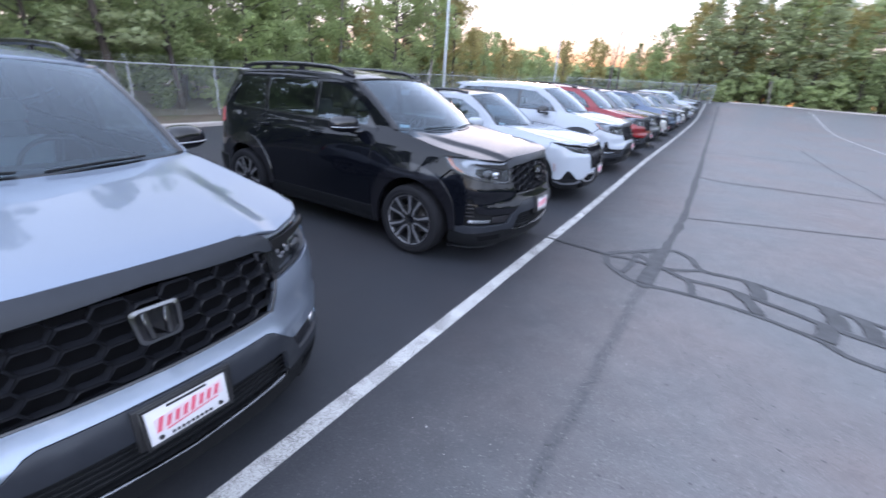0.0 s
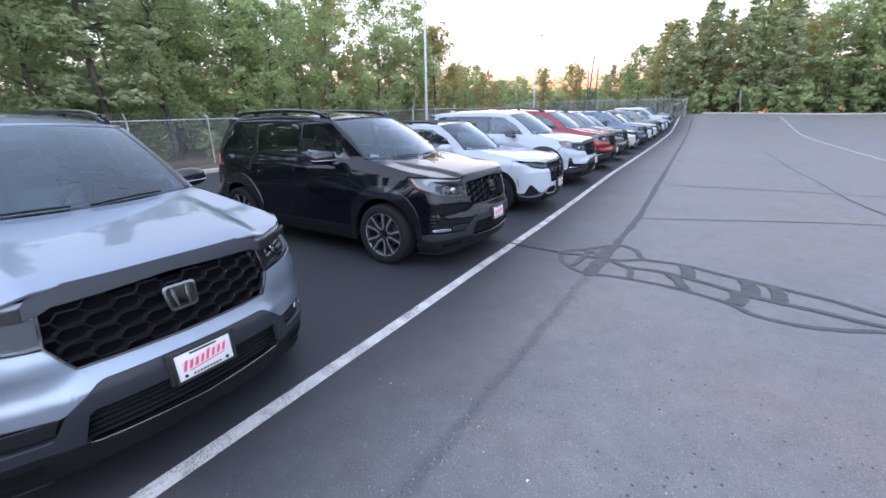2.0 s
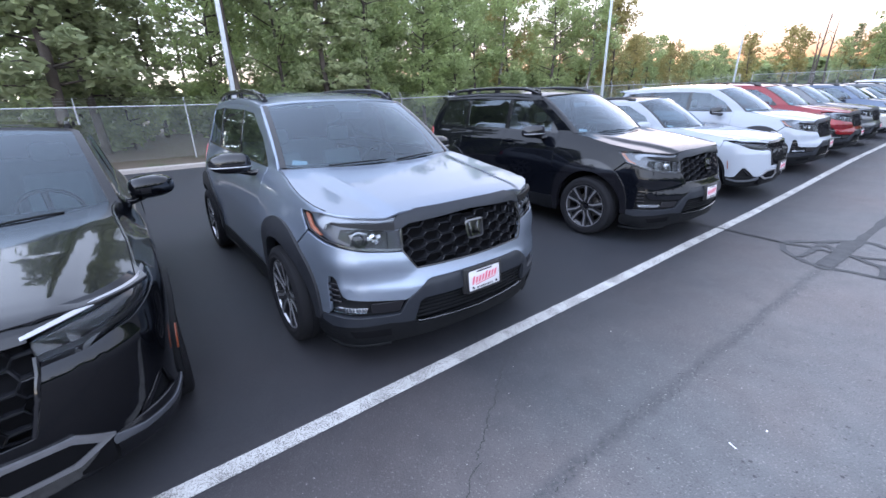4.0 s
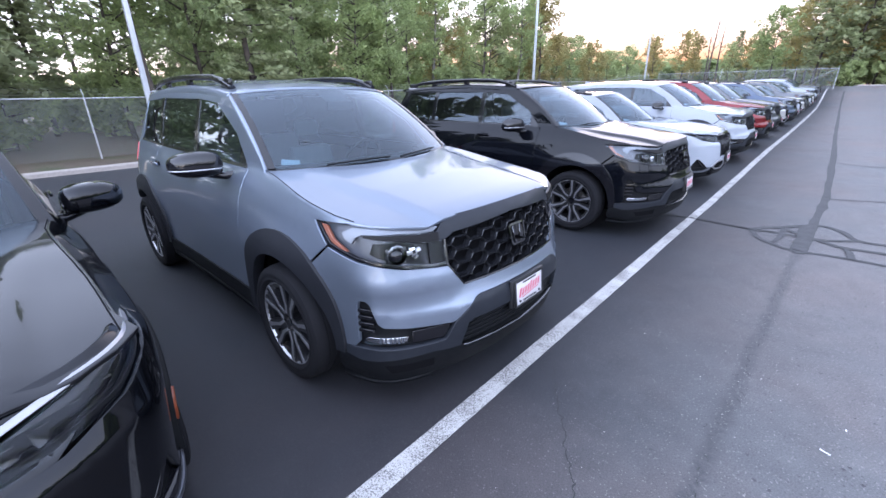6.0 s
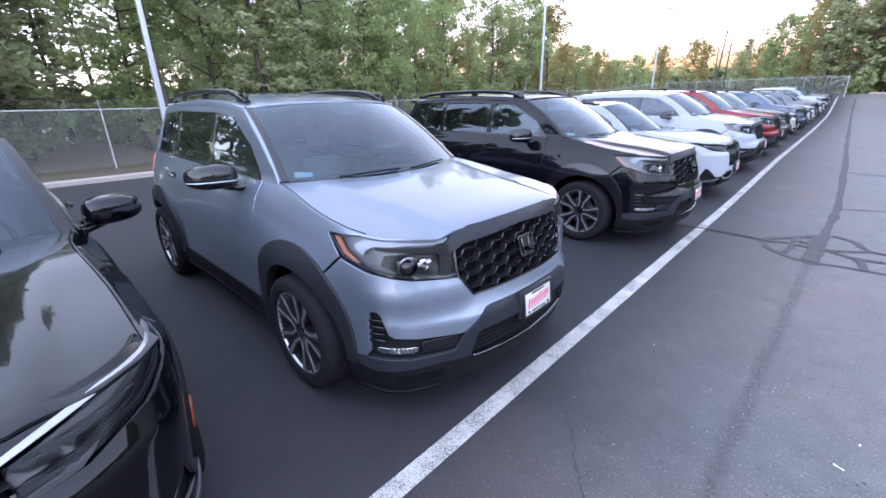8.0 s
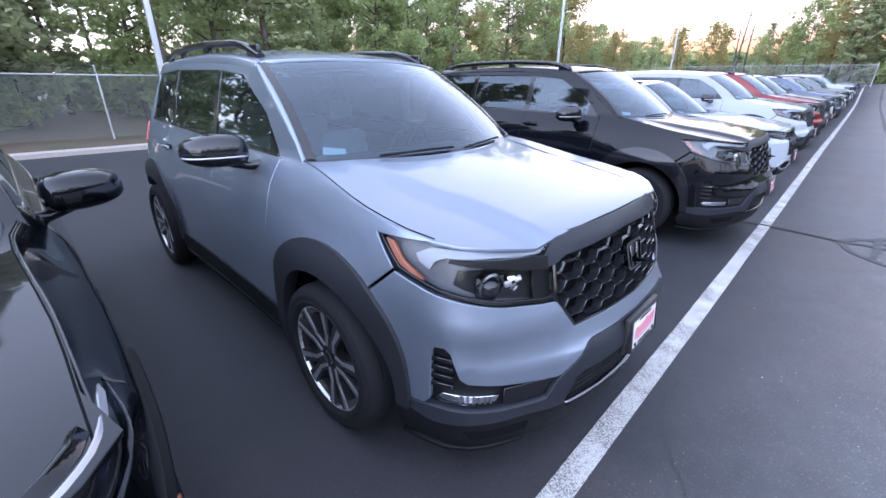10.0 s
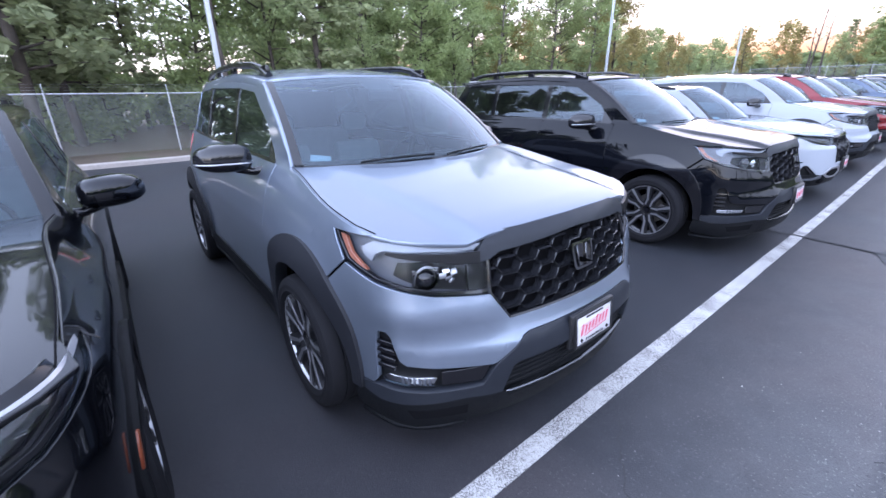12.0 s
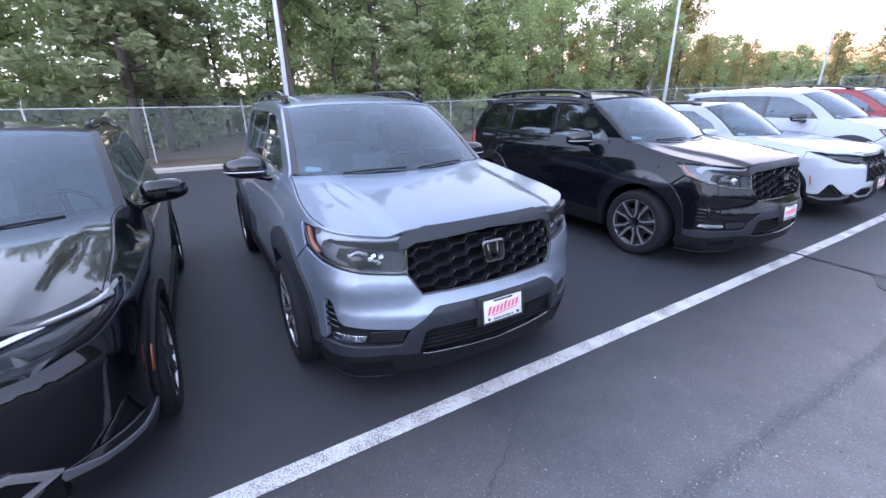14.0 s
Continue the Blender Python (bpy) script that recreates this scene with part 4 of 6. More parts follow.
def hex_grille(body, opening, parent, w, h, bar, depth, back):
    """A honeycomb of wide six-sided cells inside the opening (front view polygon)."""
    bm = bmesh.new()
    ys, zs = [p[0] for p in opening], [p[1] for p in opening]
    row, z = 0, min(zs) - h
    while z < max(zs) + h:
        y = -math.ceil(max(ys) / w) * w + (w * 0.5 if row % 2 else 0)
        while y < max(ys) + w:
            cell = [(y + w * 0.19 * sx + (w * 0.12 * sx if not sz else 0), z + sz * h * 0.5) for sx, sz in ((1, -1), (1, 0), (1, 1), (-1, 1), (-1, 0), (-1, -1))]
            keep = [p for p in cell if inside(p, opening)]
            if inside((y, z), opening) or len(keep) >= 3:
                small = [(y + (p[0] - y) * (1 - 2 * bar / w), z + (p[1] - z) * (1 - 2 * bar / h)) for p in cell]
                loops = []
                for q, d in ((cell, depth * 0.25), (small, 0.0), (small, depth)):
                    vs = []
                    for yy, zz in q:
                        zz, yy = min(max(zz, min(zs) - 0.01), max(zs) + 0.01), min(max(yy, min(ys) - 0.01), max(ys) + 0.01)
                        p = body.skin(math.copysign(body.at_y(abs(yy)), yy), zz)
                        # the lower bar of each cell stands forward like a shelf
                        fwd = 0.006 if zz < z else 0.0
                        vs.append(bm.verts.new(p + Vector((-back - d + fwd, 0, 0))))
                    loops.append(vs)
                for a, b in zip(loops, loops[1:]):
                    for i in range(6):
                        bm.faces.new((a[i], a[(i + 1) % 6], b[(i + 1) % 6], b[i]))
            y += w
        z += h * 0.5
        row += 1
    return part("grille", bm, GRILLE, parent, "black honeycomb grille", smooth=False)


def build_suv(spec, label, at, coat, sunroof=True, rails=True):
    """One car with all its parts, standing at the pose at."""
    B, k = Body(spec), spec
    car = thing("car", at, label, "car", "parked cars in a row")
    fx, rx, wr, ar = k["axles"][0], k["axles"][1], k["wheel"], k["arch"]
    sill, belt, az = k["sill"], k["belt"], k["wheel"] - 0.005
    # inner dark hull that closes the shut lines, with holes for the wheels
    hull = [(0.0, 0.30), (B.at_x(fx + ar), 0.26)]
    hull += side_pts(B, arc(fx, az, ar, 0, 180)[::1]) + side_pts(B, arc(rx, az, ar, 0, 180)) + [(B.end, 0.30), (B.end, belt - 0.03), (B.at_x(-1.2), belt - 0.03), (B.at_x(-0.55), k["hullfront"]), (0.0, k["hullfront"])]
    pair("inner_hull", hull, B, HULL, car, step=0.10, thick=0.02, off=-0.10)
    for g in (1, -1):
        for x in (fx, rx):
            bm = bmesh.new()
            n = 20
            ring = [[bm.verts.new((x + (ar + 0.0) * math.cos(math.pi * (i / n * 1.2 - 0.1)), g * y, az + ar * math.sin(math.pi * (i / n * 1.2 - 0.1)))) for i in range(n + 1)] for y in (k["half"] - 0.06, k["half"] - 0.42)]
            for i in range(n):
                bm.faces.new((ring[0][i], ring[0][i + 1], ring[1][i + 1], ring[1][i]))
            bm.faces.new(ring[1])
            part("wheel_liner", bm, HULL, car)
    # floor pan
    box("floor_pan", ((fx + rx) / 2, 0, 0.34), (rx * -1 + fx + 1.7, 1.15, 0.16), HULL, car, 0.03)
    # doors, wings, quarters
    d0, d1, d2 = k["doors"]
    g = 0.004
    arch_f = [(x, z) for x, z in arc(fx, az, ar + 0.012, 180, 60, 16) if z > sill]
    top = [(x, B.fender_top(x)[1] - g) for x in np.linspace(k["seam"][0], k["seam"][1], 8)]
    wing = [(d0 + g, sill)] + arch_f + [(k["bump"][1], k["bump"][2])] + k["winglamp"] + top + [(d0 + g, belt - 0.005)]
    pair("front_wing", side_pts(B, wing), B, coat, car)
    door_f = [(d0 - g, sill), (d0 - g, belt), (d1 + g, belt + k["rise"]), (d1 + g, sill)]
    doors = pair("front_door", side_pts(B, rounded(door_f, 0.03)), B, coat, car)
    arch_r = [(x, z) for x, z in arc(rx, az, ar + 0.012, 20, 110, 14) if z > sill and x > d2 + g]
    door_r = [(d1 - g, sill), (d1 - g, belt + k["rise"]), (d2 + g, belt + 2 * k["rise"]), (d2 + g, arch_r[-1][1] if arch_r else sill)] + arch_r[::-1] + ([(arch_r[0][0], sill)] if arch_r else [])
    rdoors = pair("rear_door", side_pts(B, door_r), B, coat, car)
    arch_q = [(x, z) for x, z in arc(rx, az, ar + 0.012, 110, 165, 12) if x < d2 - g]
    qtop = belt + 2 * k["rise"]
    quarter = [(B.at_x(d2 - g), arch_q[0][1])] + side_pts(B, arch_q) + [(B.at_x(rx - ar - 0.02), 0.60), (B.at_x(k["length"] + 0.28), 0.60), (B.at_x(k["length"] + 0.10), 0.85), (B.at_x(k["length"] + 0.16), qtop), (B.at_x(d2 - g), qtop)]
    pair("rear_quarter", quarter, B, coat, car)
    # door handles
    for s, dd in ((1, 0), (-1, 1)):
        for x, owner in ((d1 + 0.14, doors[dd]), (d2 + 0.13, rdoors[dd])):
            p = B.skin(s * B.at_x(x), belt - 0.13)
            box("door_handle", (p.x, p.y + s * 0.026, p.z), (0.19, 0.022, 0.030), coat, owner, 0.010)
            box("handle_cup", (p.x + 0.02, p.y + s * 0.002, p.z - 0.002), (0.12, 0.006, 0.055), GLOSSBLACK, owner, 0.003)
    # sills, wheel arch trims
    rocker = [(fx - ar - 0.02, 0.24), (rx + ar + 0.02, 0.24), (rx + ar + 0.02, sill - g), (fx - ar - 0.02, sill - g)]
    pair("sill_trim", side_pts(B, rocker), B, CLADDING, car, off=0.012, thick=0.06)
    pair("sill_strip", side_pts(B, [(fx - ar - 0.04, 0.265), (rx + ar + 0.04, 0.265), (rx + ar + 0.04, 0.285), (fx - ar - 0.04, 0.285)]), B, k["sillstrip"], car, off=0.018, thick=0.02)
    w = k["cladding"]
    fr = arc(fx, az, ar - 0.005, k["clad"][0], 193, 26)
    # the trim is broad over the wheel and narrows towards the bumpers and the sill
    wide = lambda x, a: [(x + (ar + w * (0.42 + 0.58 * smoothstep(0, 62, min(t, a - t)))) * math.cos(radians(t)), az + (ar + w * (0.42 + 0.58 * smoothstep(0, 62, min(t, a - t)))) * math.sin(radians(t))) for t in np.linspace(a, 0, 30)]
    pair("wheel_arch_trim", side_pts(B, fr + wide(fx, 193)), B, GLOSSBLACK if coat is BLACK else k["cladmat"], car, off=0.022, thick=0.07, step=0.05)
    pair("wheel_arch_trim", side_pts(B, arc(rx, az, ar - 0.005, 0, 190, 26) + wide(rx, 190)), B, GLOSSBLACK if coat is BLACK else k["cladmat"], car, off=0.022, thick=0.07, step=0.05)
    # bonnet
    edge = k["hoodedge"]
    seam = [(x, B.fender_top(x)[0] - 2 * g) for x in np.linspace(edge[-1][0], k["seam"][1], 9)]
    rear_edge = [B.screen(a, 0.0) + Vector((0.022, 0, 0)) for a in (0.97, 0.75, 0.5, 0.25, 0.0)]
    half = edge + seam[1:] + [(p.x, p.y) for p in rear_edge]
    whole = half + [(x, -y) for x, y in half[::-1] if abs(y) > 1e-6]
    patch("bonnet", whole, B.hood, coat, car, step=0.05, thick=0.02)
    # black tube stands in for the shaded gap between bonnet and wing
    for s in (1, -1):
        pts = [(x, s * (y - g), B.hood(x, y - g).z + 0.0005) for x, y in seam]
        part("bonnet_seal", tube(pts, 0.0028, 6), HULL, car)
    # windscreen
    scr = patch("windscreen", rounded([(-0.985, 0.0), (0.985, 0.0), (0.985, 0.985), (-0.985, 0.985)], 0.06), B.screen, SCREEN, car, step=0.12, thick=0.006)
    for nm, poly in (("screen_border", [(-0.99, -0.02), (0.99, -0.02), (0.99, 0.035), (-0.99, 0.035)]), ("screen_border", [(-0.99, 0.955), (0.99, 0.955), (0.99, 1.0), (-0.99, 1.0)]),
                     ("screen_border", [(0.965, 0.0), (1.0, 0.0), (1.0, 1.0), (0.965, 1.0)]), ("screen_border", [(-1.0, 0.0), (-0.965, 0.0), (-0.965, 1.0), (-1.0, 1.0)]),
                     ("sensor_housing", [(-0.13, 0.80), (0.13, 0.80), (0.17, 0.96), (-0.17, 0.96)])):
        patch(nm, poly, B.screen, GLOSSBLACK, scr, step=0.15, thick=0.01, off=-0.012 if nm == "sensor_housing" else -0.004)
    for s in (1, -1):
        patch("pillar_trim", [(s * 0.952, 0.0), (s * 1.0, 0.0), (s * 1.0, 1.0), (s * 0.952, 1.0)], B.screen, GLOSSBLACK, car, step=0.15, thick=0.010, off=0.007)
    patch("sticker", [(-0.90, 0.050), (-0.775, 0.042), (-0.765, 0.085), (-0.885, 0.108)], B.screen, PAPER, scr, step=0.2, thick=0.002, off=-0.012, label="white paper sticker")
    for y0, y1 in ((-0.60, -0.02), (0.10, 0.66)):
        pa = [B.screen(y0 + (y1 - y0) * t, -0.012 + 0.020 * math.sin(t * 2.2)) + Vector((0.012, 0, 0.014)) for t in (0, 0.25, 0.5, 0.75, 1)]
        part("wiper", tube(pa, 0.007, 6), CLADDING, car)
    cow = [(-0.98, -0.07), (0.98, -0.07), (0.98, 0.0), (-0.98, 0.0)]
    patch("scuttle", cow, lambda a, b: B.screen(a, 0.0) + Vector((-b * 1.1, 0, -0.012 + b * 0.25)), CLADDING, car, step=0.15)
    # roof and pillars
    xc, xe = k["screen"][1][:2]
    tail_x = k["tailtop"]
    gut = lambda x: k["screen"][1][2] - 0.02 - 0.07 * smoothstep(-3.0, tail_x, x) * 0 - 0.10 * max(0.0, (xe - x) / (xe - tail_x)) ** 2
    front_edge = [(Xp.x - 0.012, Xp.y * 0.985) for Xp in (B.screen(a, 1.0) for a in (-1, -0.7, -0.35, 0, 0.35, 0.7, 1))]
    ypts = [(x, gut(x)) for x in np.linspace(xe - 0.05, tail_x, 9)]
    roof_poly = front_edge + ypts + [(x, -y) for x, y in ypts[::-1]]
    roof = patch("roof", roof_poly, B.roof, coat, car, step=0.09, thick=0.03)
    if sunroof:
        patch("sunroof", rounded([(xc - 0.22, -0.42), (xc - 0.22, 0.42), (xc - 0.95, 0.42), (xc - 0.95, -0.42)], 0.05), B.roof, GLOSSBLACK, roof, step=0.15, thick=0.004, off=0.004)
    zt = lambda x: B.roof(x, gut(x)).z

    def rail_skin(u, v):
        # from the side skin (v = 0) up and over to the roof's edge (v = 1)
        x = -abs(u)
        s = 1 if u >= 0 else -1
        z0 = zt(x) - 0.055
        a = B.skin(B.at_x(x), z0)
        b = Vector((x, gut(x) - 0.004, zt(x) - 0.002))
        c = Vector((x, a.y - 0.012, zt(x) - 0.008))
        p = (1 - v) ** 2 * a + 2 * v * (1 - v) * c + v * v * b
        return Vector((p.x, s * p.y, p.z))
    for s in (1, -1):
        patch("roof_side", [(s * -(xe - 0.03), 0), (s * -tail_x, 0), (s * -tail_x, 1), (s * -(xe - 0.03), 1)], rail_skin, coat, car, step=0.2, thick=0.01, flip=False)
    ze0, zeT = k["screen"][0][4], k["screen"][1][4]
    xe0 = k["screen"][0][1]
    up = lambda x: ze0 + (zeT - ze0) * (xe0 - x) / (xe0 - xe)          # line of the windscreen's edge, seen from the side
    wtop = lambda x: zt(x) - 0.055 - k["frame"]
    b0, b1, b2 = belt + 0.012, belt + k["rise"] + 0.012, belt + 2 * k["rise"] + 0.012
    x3 = k["glassend"]
    # A pillar, running into the frame over the doors
    pw = 0.13
    xs_top = list(np.linspace(xe, tail_x + 0.02, 8))
    ap0 = (xe0 - pw - 0.10, belt)
    apillar = [(xe0 + 0.0, up(xe0) - 0.0)] + [(xe + 0.35, up(xe + 0.35)), (xe, zeT - 0.012)] + [(x, zt(x) - 0.057) for x in xs_top[1:]] + [(x3 + 0.12, wtop(x3 + 0.12)), (d2, wtop(d2)), (d1, wtop(d1)), (xe - 0.16, wtop(xe - 0.16)), (xe + 0.22, up(xe + 0.22) - k["apw"]), ap0, (xe0, belt - 0.01)]
    pair("door_frame", side_pts(B, apillar), B, coat, car, step=0.06, thick=0.025)
    # the pillar's face between windscreen and side skin
    for s in (1, -1):
        def pillar_face(u, v, s=s):
            a = B.screen(s * 1.0, u)
            x = xe0 + (xe - xe0) * u
            b = B.skin(s * B.at_x(x - 0.005), up(x) - 0.012)
            m = (a + b) / 2 + Vector((0.012, s * 0.010, 0.012))
            return (1 - v) ** 2 * a + 2 * v * (1 - v) * m + v * v * b
        patch("pillar_face", [(0.0, 0.0), (1.0, 0.0), (1.0, 1.0), (0.0, 1.0)], pillar_face, coat, car, step=0.12, thick=0.01, flip=s > 0)
    # glass of the doors and the quarters
    tri = d0 - 0.16
    gf = [(tri, b0 - 0.02), (d1 + 0.02, b1 - 0.02), (d1 + 0.02, wtop(d1) + 0.02), (xe - 0.16, wtop(xe - 0.16) + 0.02), (tri, max(b0 + 0.10, up(tri) - k["apw"] + 0.02))]
    sail = [(tri - 0.008, b0 - 0.01), (tri - 0.008, max(b0 + 0.09, up(tri) - k["apw"] + 0.02)), (ap0[0] + 0.01, b0 + 0.01), (ap0[0] + 0.01, b0)]
    gr = [(d1 - 0.02, b1 - 0.02), (d2 + 0.02, b2 - 0.02), (d2 + 0.02, wtop(d2) + 0.02), (d1 - 0.02, wtop(d1) + 0.02)]
    gq = [(d2 - 0.02, b2 - 0.02), (x3 - 0.02, b2 - 0.015), (x3 + 0.10, wtop(x3 + 0.12) + 0.02), (d2 - 0.02, wtop(d2) + 0.02)]
    for nm, poly, mt in (("front_door_glass", rounded(gf, 0.02), DOORGLASS), ("rear_door_glass", rounded(gr, 0.02), TINTED), ("quarter_glass", rounded(gq, 0.04), TINTED), ("mirror_sail", sail, GLOSSBLACK)):
        pair(nm, side_pts(B, poly), B, mt, car, step=0.12, thick=0.004, off=-0.006)
    for x, zb in ((d1, b1), (d2, b2)):
        pair("pillar", side_pts(B, [(x + 0.035, zb), (x - 0.035, zb), (x - 0.035, wtop(x)), (x + 0.035, wtop(x))]), B, GLOSSBLACK, car, step=0.12, thick=0.02, off=-0.002)
    pair("belt_trim", side_pts(B, [(ap0[0] - 0.02, belt + 0.0), (d1, belt + k["rise"]), (x3, b2 - 0.005), (x3, b2 + 0.016), (d1, b1 + 0.008), (ap0[0] - 0.02, b0 + 0.006)]), B, k["belttrim"], car, step=0.2, thick=0.01, off=0.004)
    dp = [(x3 - 0.02, b2 - 0.012), (x3 + 0.10, wtop(x3 + 0.12)), (tail_x + 0.02, zt(tail_x) - 0.057), (k["length"] + 0.16, qtop + 0.10), (k["length"] + 0.16, qtop)]
    pair("rear_pillar", side_pts(B, dp), B, coat, car, step=0.08, thick=0.03)
    # tail
    se = B.end
    patch("tailgate", [(se - 0.72, 0.62), (se, 0.62), (se, qtop), (se - 0.72, qtop)], B.skin, coat, car, thick=0.02)
    patch("tailgate", [(-se, 0.62), (-se + 0.72, 0.62), (-se + 0.72, qtop), (-se, qtop)], B.skin, coat, car, thick=0.02)
    for s in (1, -1):
        patch("rear_screen", [(s * (se - 0.70), qtop + 0.01), (s * se, qtop + 0.01), (s * se, zt(tail_x) - 0.05), (s * (se - 0.62), zt(tail_x) - 0.05)], B.skin, TINTED, car, step=0.15, thick=0.005)
        patch("rear_bumper", [(s * (B.at_x(rx - ar - 0.03)), 0.30), (s * se, 0.30), (s * se, 0.615), (s * (B.at_x(rx - ar - 0.03)), 0.595)], B.skin, CLADDING, car, off=0.02, thick=0.04)
        patch("tail_lamp", rounded([(s * B.at_x(k["length"] + 0.34), qtop - 0.22), (s * (se - 0.40), qtop - 0.24), (s * (se - 0.42), qtop - 0.02), (s * B.at_x(k["length"] + 0.24), qtop - 0.03)], 0.03), B.skin, REDLENS, car, off=0.012, thick=0.03)
    sp = [(tail_x + 0.05, gut(tail_x) * 0.98), (tail_x - 0.16, gut(tail_x) * 0.9), (tail_x - 0.16, -gut(tail_x) * 0.9), (tail_x + 0.05, -gut(tail_x) * 0.98)]
    patch("roof_spoiler", sp, lambda x, y: B.roof(x, y) + Vector((0, 0, 0.006)), coat, car, thick=0.035)
    # roof rails
    if rails:
        for s in (1, -1):
            y = (k["screen"][1][2] - 0.055) * s
            xa, xb = xe - 0.10, tail_x + 0.10
            pts = []
            for t in np.linspace(0, 1, 15):
                x = xa + (xb - xa) * t
                yy = math.copysign(min(abs(y), gut(x) - 0.02), s)
                pts.append((x, yy, B.roof(x, yy).z + k["rail"] * min(1.0, math.sin(math.pi * t) * 2.6) ** 0.6 + 0.004))
            rail = part("roof_rail", tube(pts, 0.026, 10), GLOSSBLACK, car, "gloss black roof rail")
            for t in (0.04, 0.40, 0.72, 0.96):
                x = xa + (xb - xa) * t
                yy = math.copysign(min(abs(y), gut(x) - 0.02), s)
                z = B.roof(x, yy).z
                box("rail_foot", (x, yy, z + k["rail"] / 2), (0.16 if t in (0.04, 0.96) else 0.10, 0.032, k["rail"] + 0.02), GLOSSBLACK, rail, 0.008)
    bm = bmesh.new()
    vs = [bm.verts.new(p) for p in ((tail_x + 0.40, 0, B.roof(tail_x + 0.40, 0).z - 0.002), (tail_x + 0.20, 0.03, B.roof(tail_x + 0.20, 0).z - 0.002), (tail_x + 0.20, -0.03, B.roof(tail_x + 0.20, 0).z - 0.002), (tail_x + 0.22, 0, B.roof(tail_x + 0.22, 0).z + 0.065))]
    for f in ((0, 1, 3), (0, 3, 2), (1, 2, 3), (0, 2, 1)):
        bm.faces.new([vs[i] for i in f])
    part("roof_antenna", bm, coat, car, smooth=False)
    # wheels
    yw = k["half"] - k["tyre"] / 2 + k["stance"]
    for g2 in (1, -1):
        make_wheel(car, (fx, g2 * yw, wr), wr, k["tyre"], g2, k["spokes"], 17, k["bright"])
        make_wheel(car, (rx, g2 * yw, wr), wr, k["tyre"], g2, k["spokes"], 40, k["bright"])
    # mirrors
    mx, my, mz = k["mirror"]
    for g2 in (1, -1):
        make_mirror(car, g2, (mx, g2 * my, mz), k["mirrormat"] or coat, k["mirrorstrip"])
    # cabin
    dz = belt - 0.06
    box("cabin_floor", ((xe0 + tail_x) / 2, 0, 0.47), (xe0 - tail_x, 1.45, 0.10), DASH, car, 0.02)
    bm = bmesh.new()
    add_box(bm, (xe0 - 0.22, 0, dz - 0.17), (0.56, 1.50, 0.34), 0.09)
    add_box(bm, (xe0 - 0.62, 0, 0.62), (0.9, 0.26, 0.34), 0.05)
    part("dashboard", bm, DASH, car)
    ws = part("steering_wheel", tube([(0.19 * math.cos(a), 0.19 * math.sin(a), 0) for a in np.linspace(0, 2 * math.pi, 25)], 0.015, 8), DASH, car)
    ws.matrix_basis = pose(xe0 - 0.62, 0.37, dz - 0.04, 0, -62, 0)
    part("wheel_spoke", tube([(-0.18, 0, 0), (0.18, 0, 0)], 0.022, 6), DASH, ws)
    for y in (0.37, -0.37):
        make_seat(car, xe0 - 1.12, y, 0.62)
    box("rear_bench", (xe0 - 2.05, 0, 0.66), (0.5, 1.30, 0.2), SEATGREY, car, 0.06)
    box("rear_backrest", (xe0 - 2.33, 0, 0.98), (0.16, 1.30, 0.62), SEATGREY, car, 0.06)
    # added dark panel, blocks light and views leaking through the cabin
    box("cargo_bulkhead", (xe0 - 2.52, 0, 0.52 + (belt + 0.42 - 0.52) / 2), (0.06, 1.24, belt + 0.42 - 0.52), DASH, car, 0.02)
    box("headliner", ((xc - 0.35 + tail_x + 0.1) / 2, 0, zt(-3.0) - 0.035), (xc - 0.45 - tail_x, 2 * k["screen"][1][2] - 0.16, 0.02), SEATGREY, car, 0.008)
    box("inside_mirror", (xc + 0.16, 0, k["screen"][1][3] - 0.13), (0.03, 0.24, 0.065), DASH, car, 0.012)
    k["face"](B, car, coat)
    return car


def sym(half):
    """A polygon that spans the car's middle, from its half (first and last point on the middle line)."""
    return half + [(-u, v) for u, v in half[::-1] if abs(u) > 1e-6]


def on_front(B, pts):
    """Points (y, z) on the nose or ('x', x, z) round the corner, as (s, z)."""
    return [(B.at_x(p[1]), p[2]) if p[0] == "x" else (B.at_y(p[0]), p[1]) for p in pts]


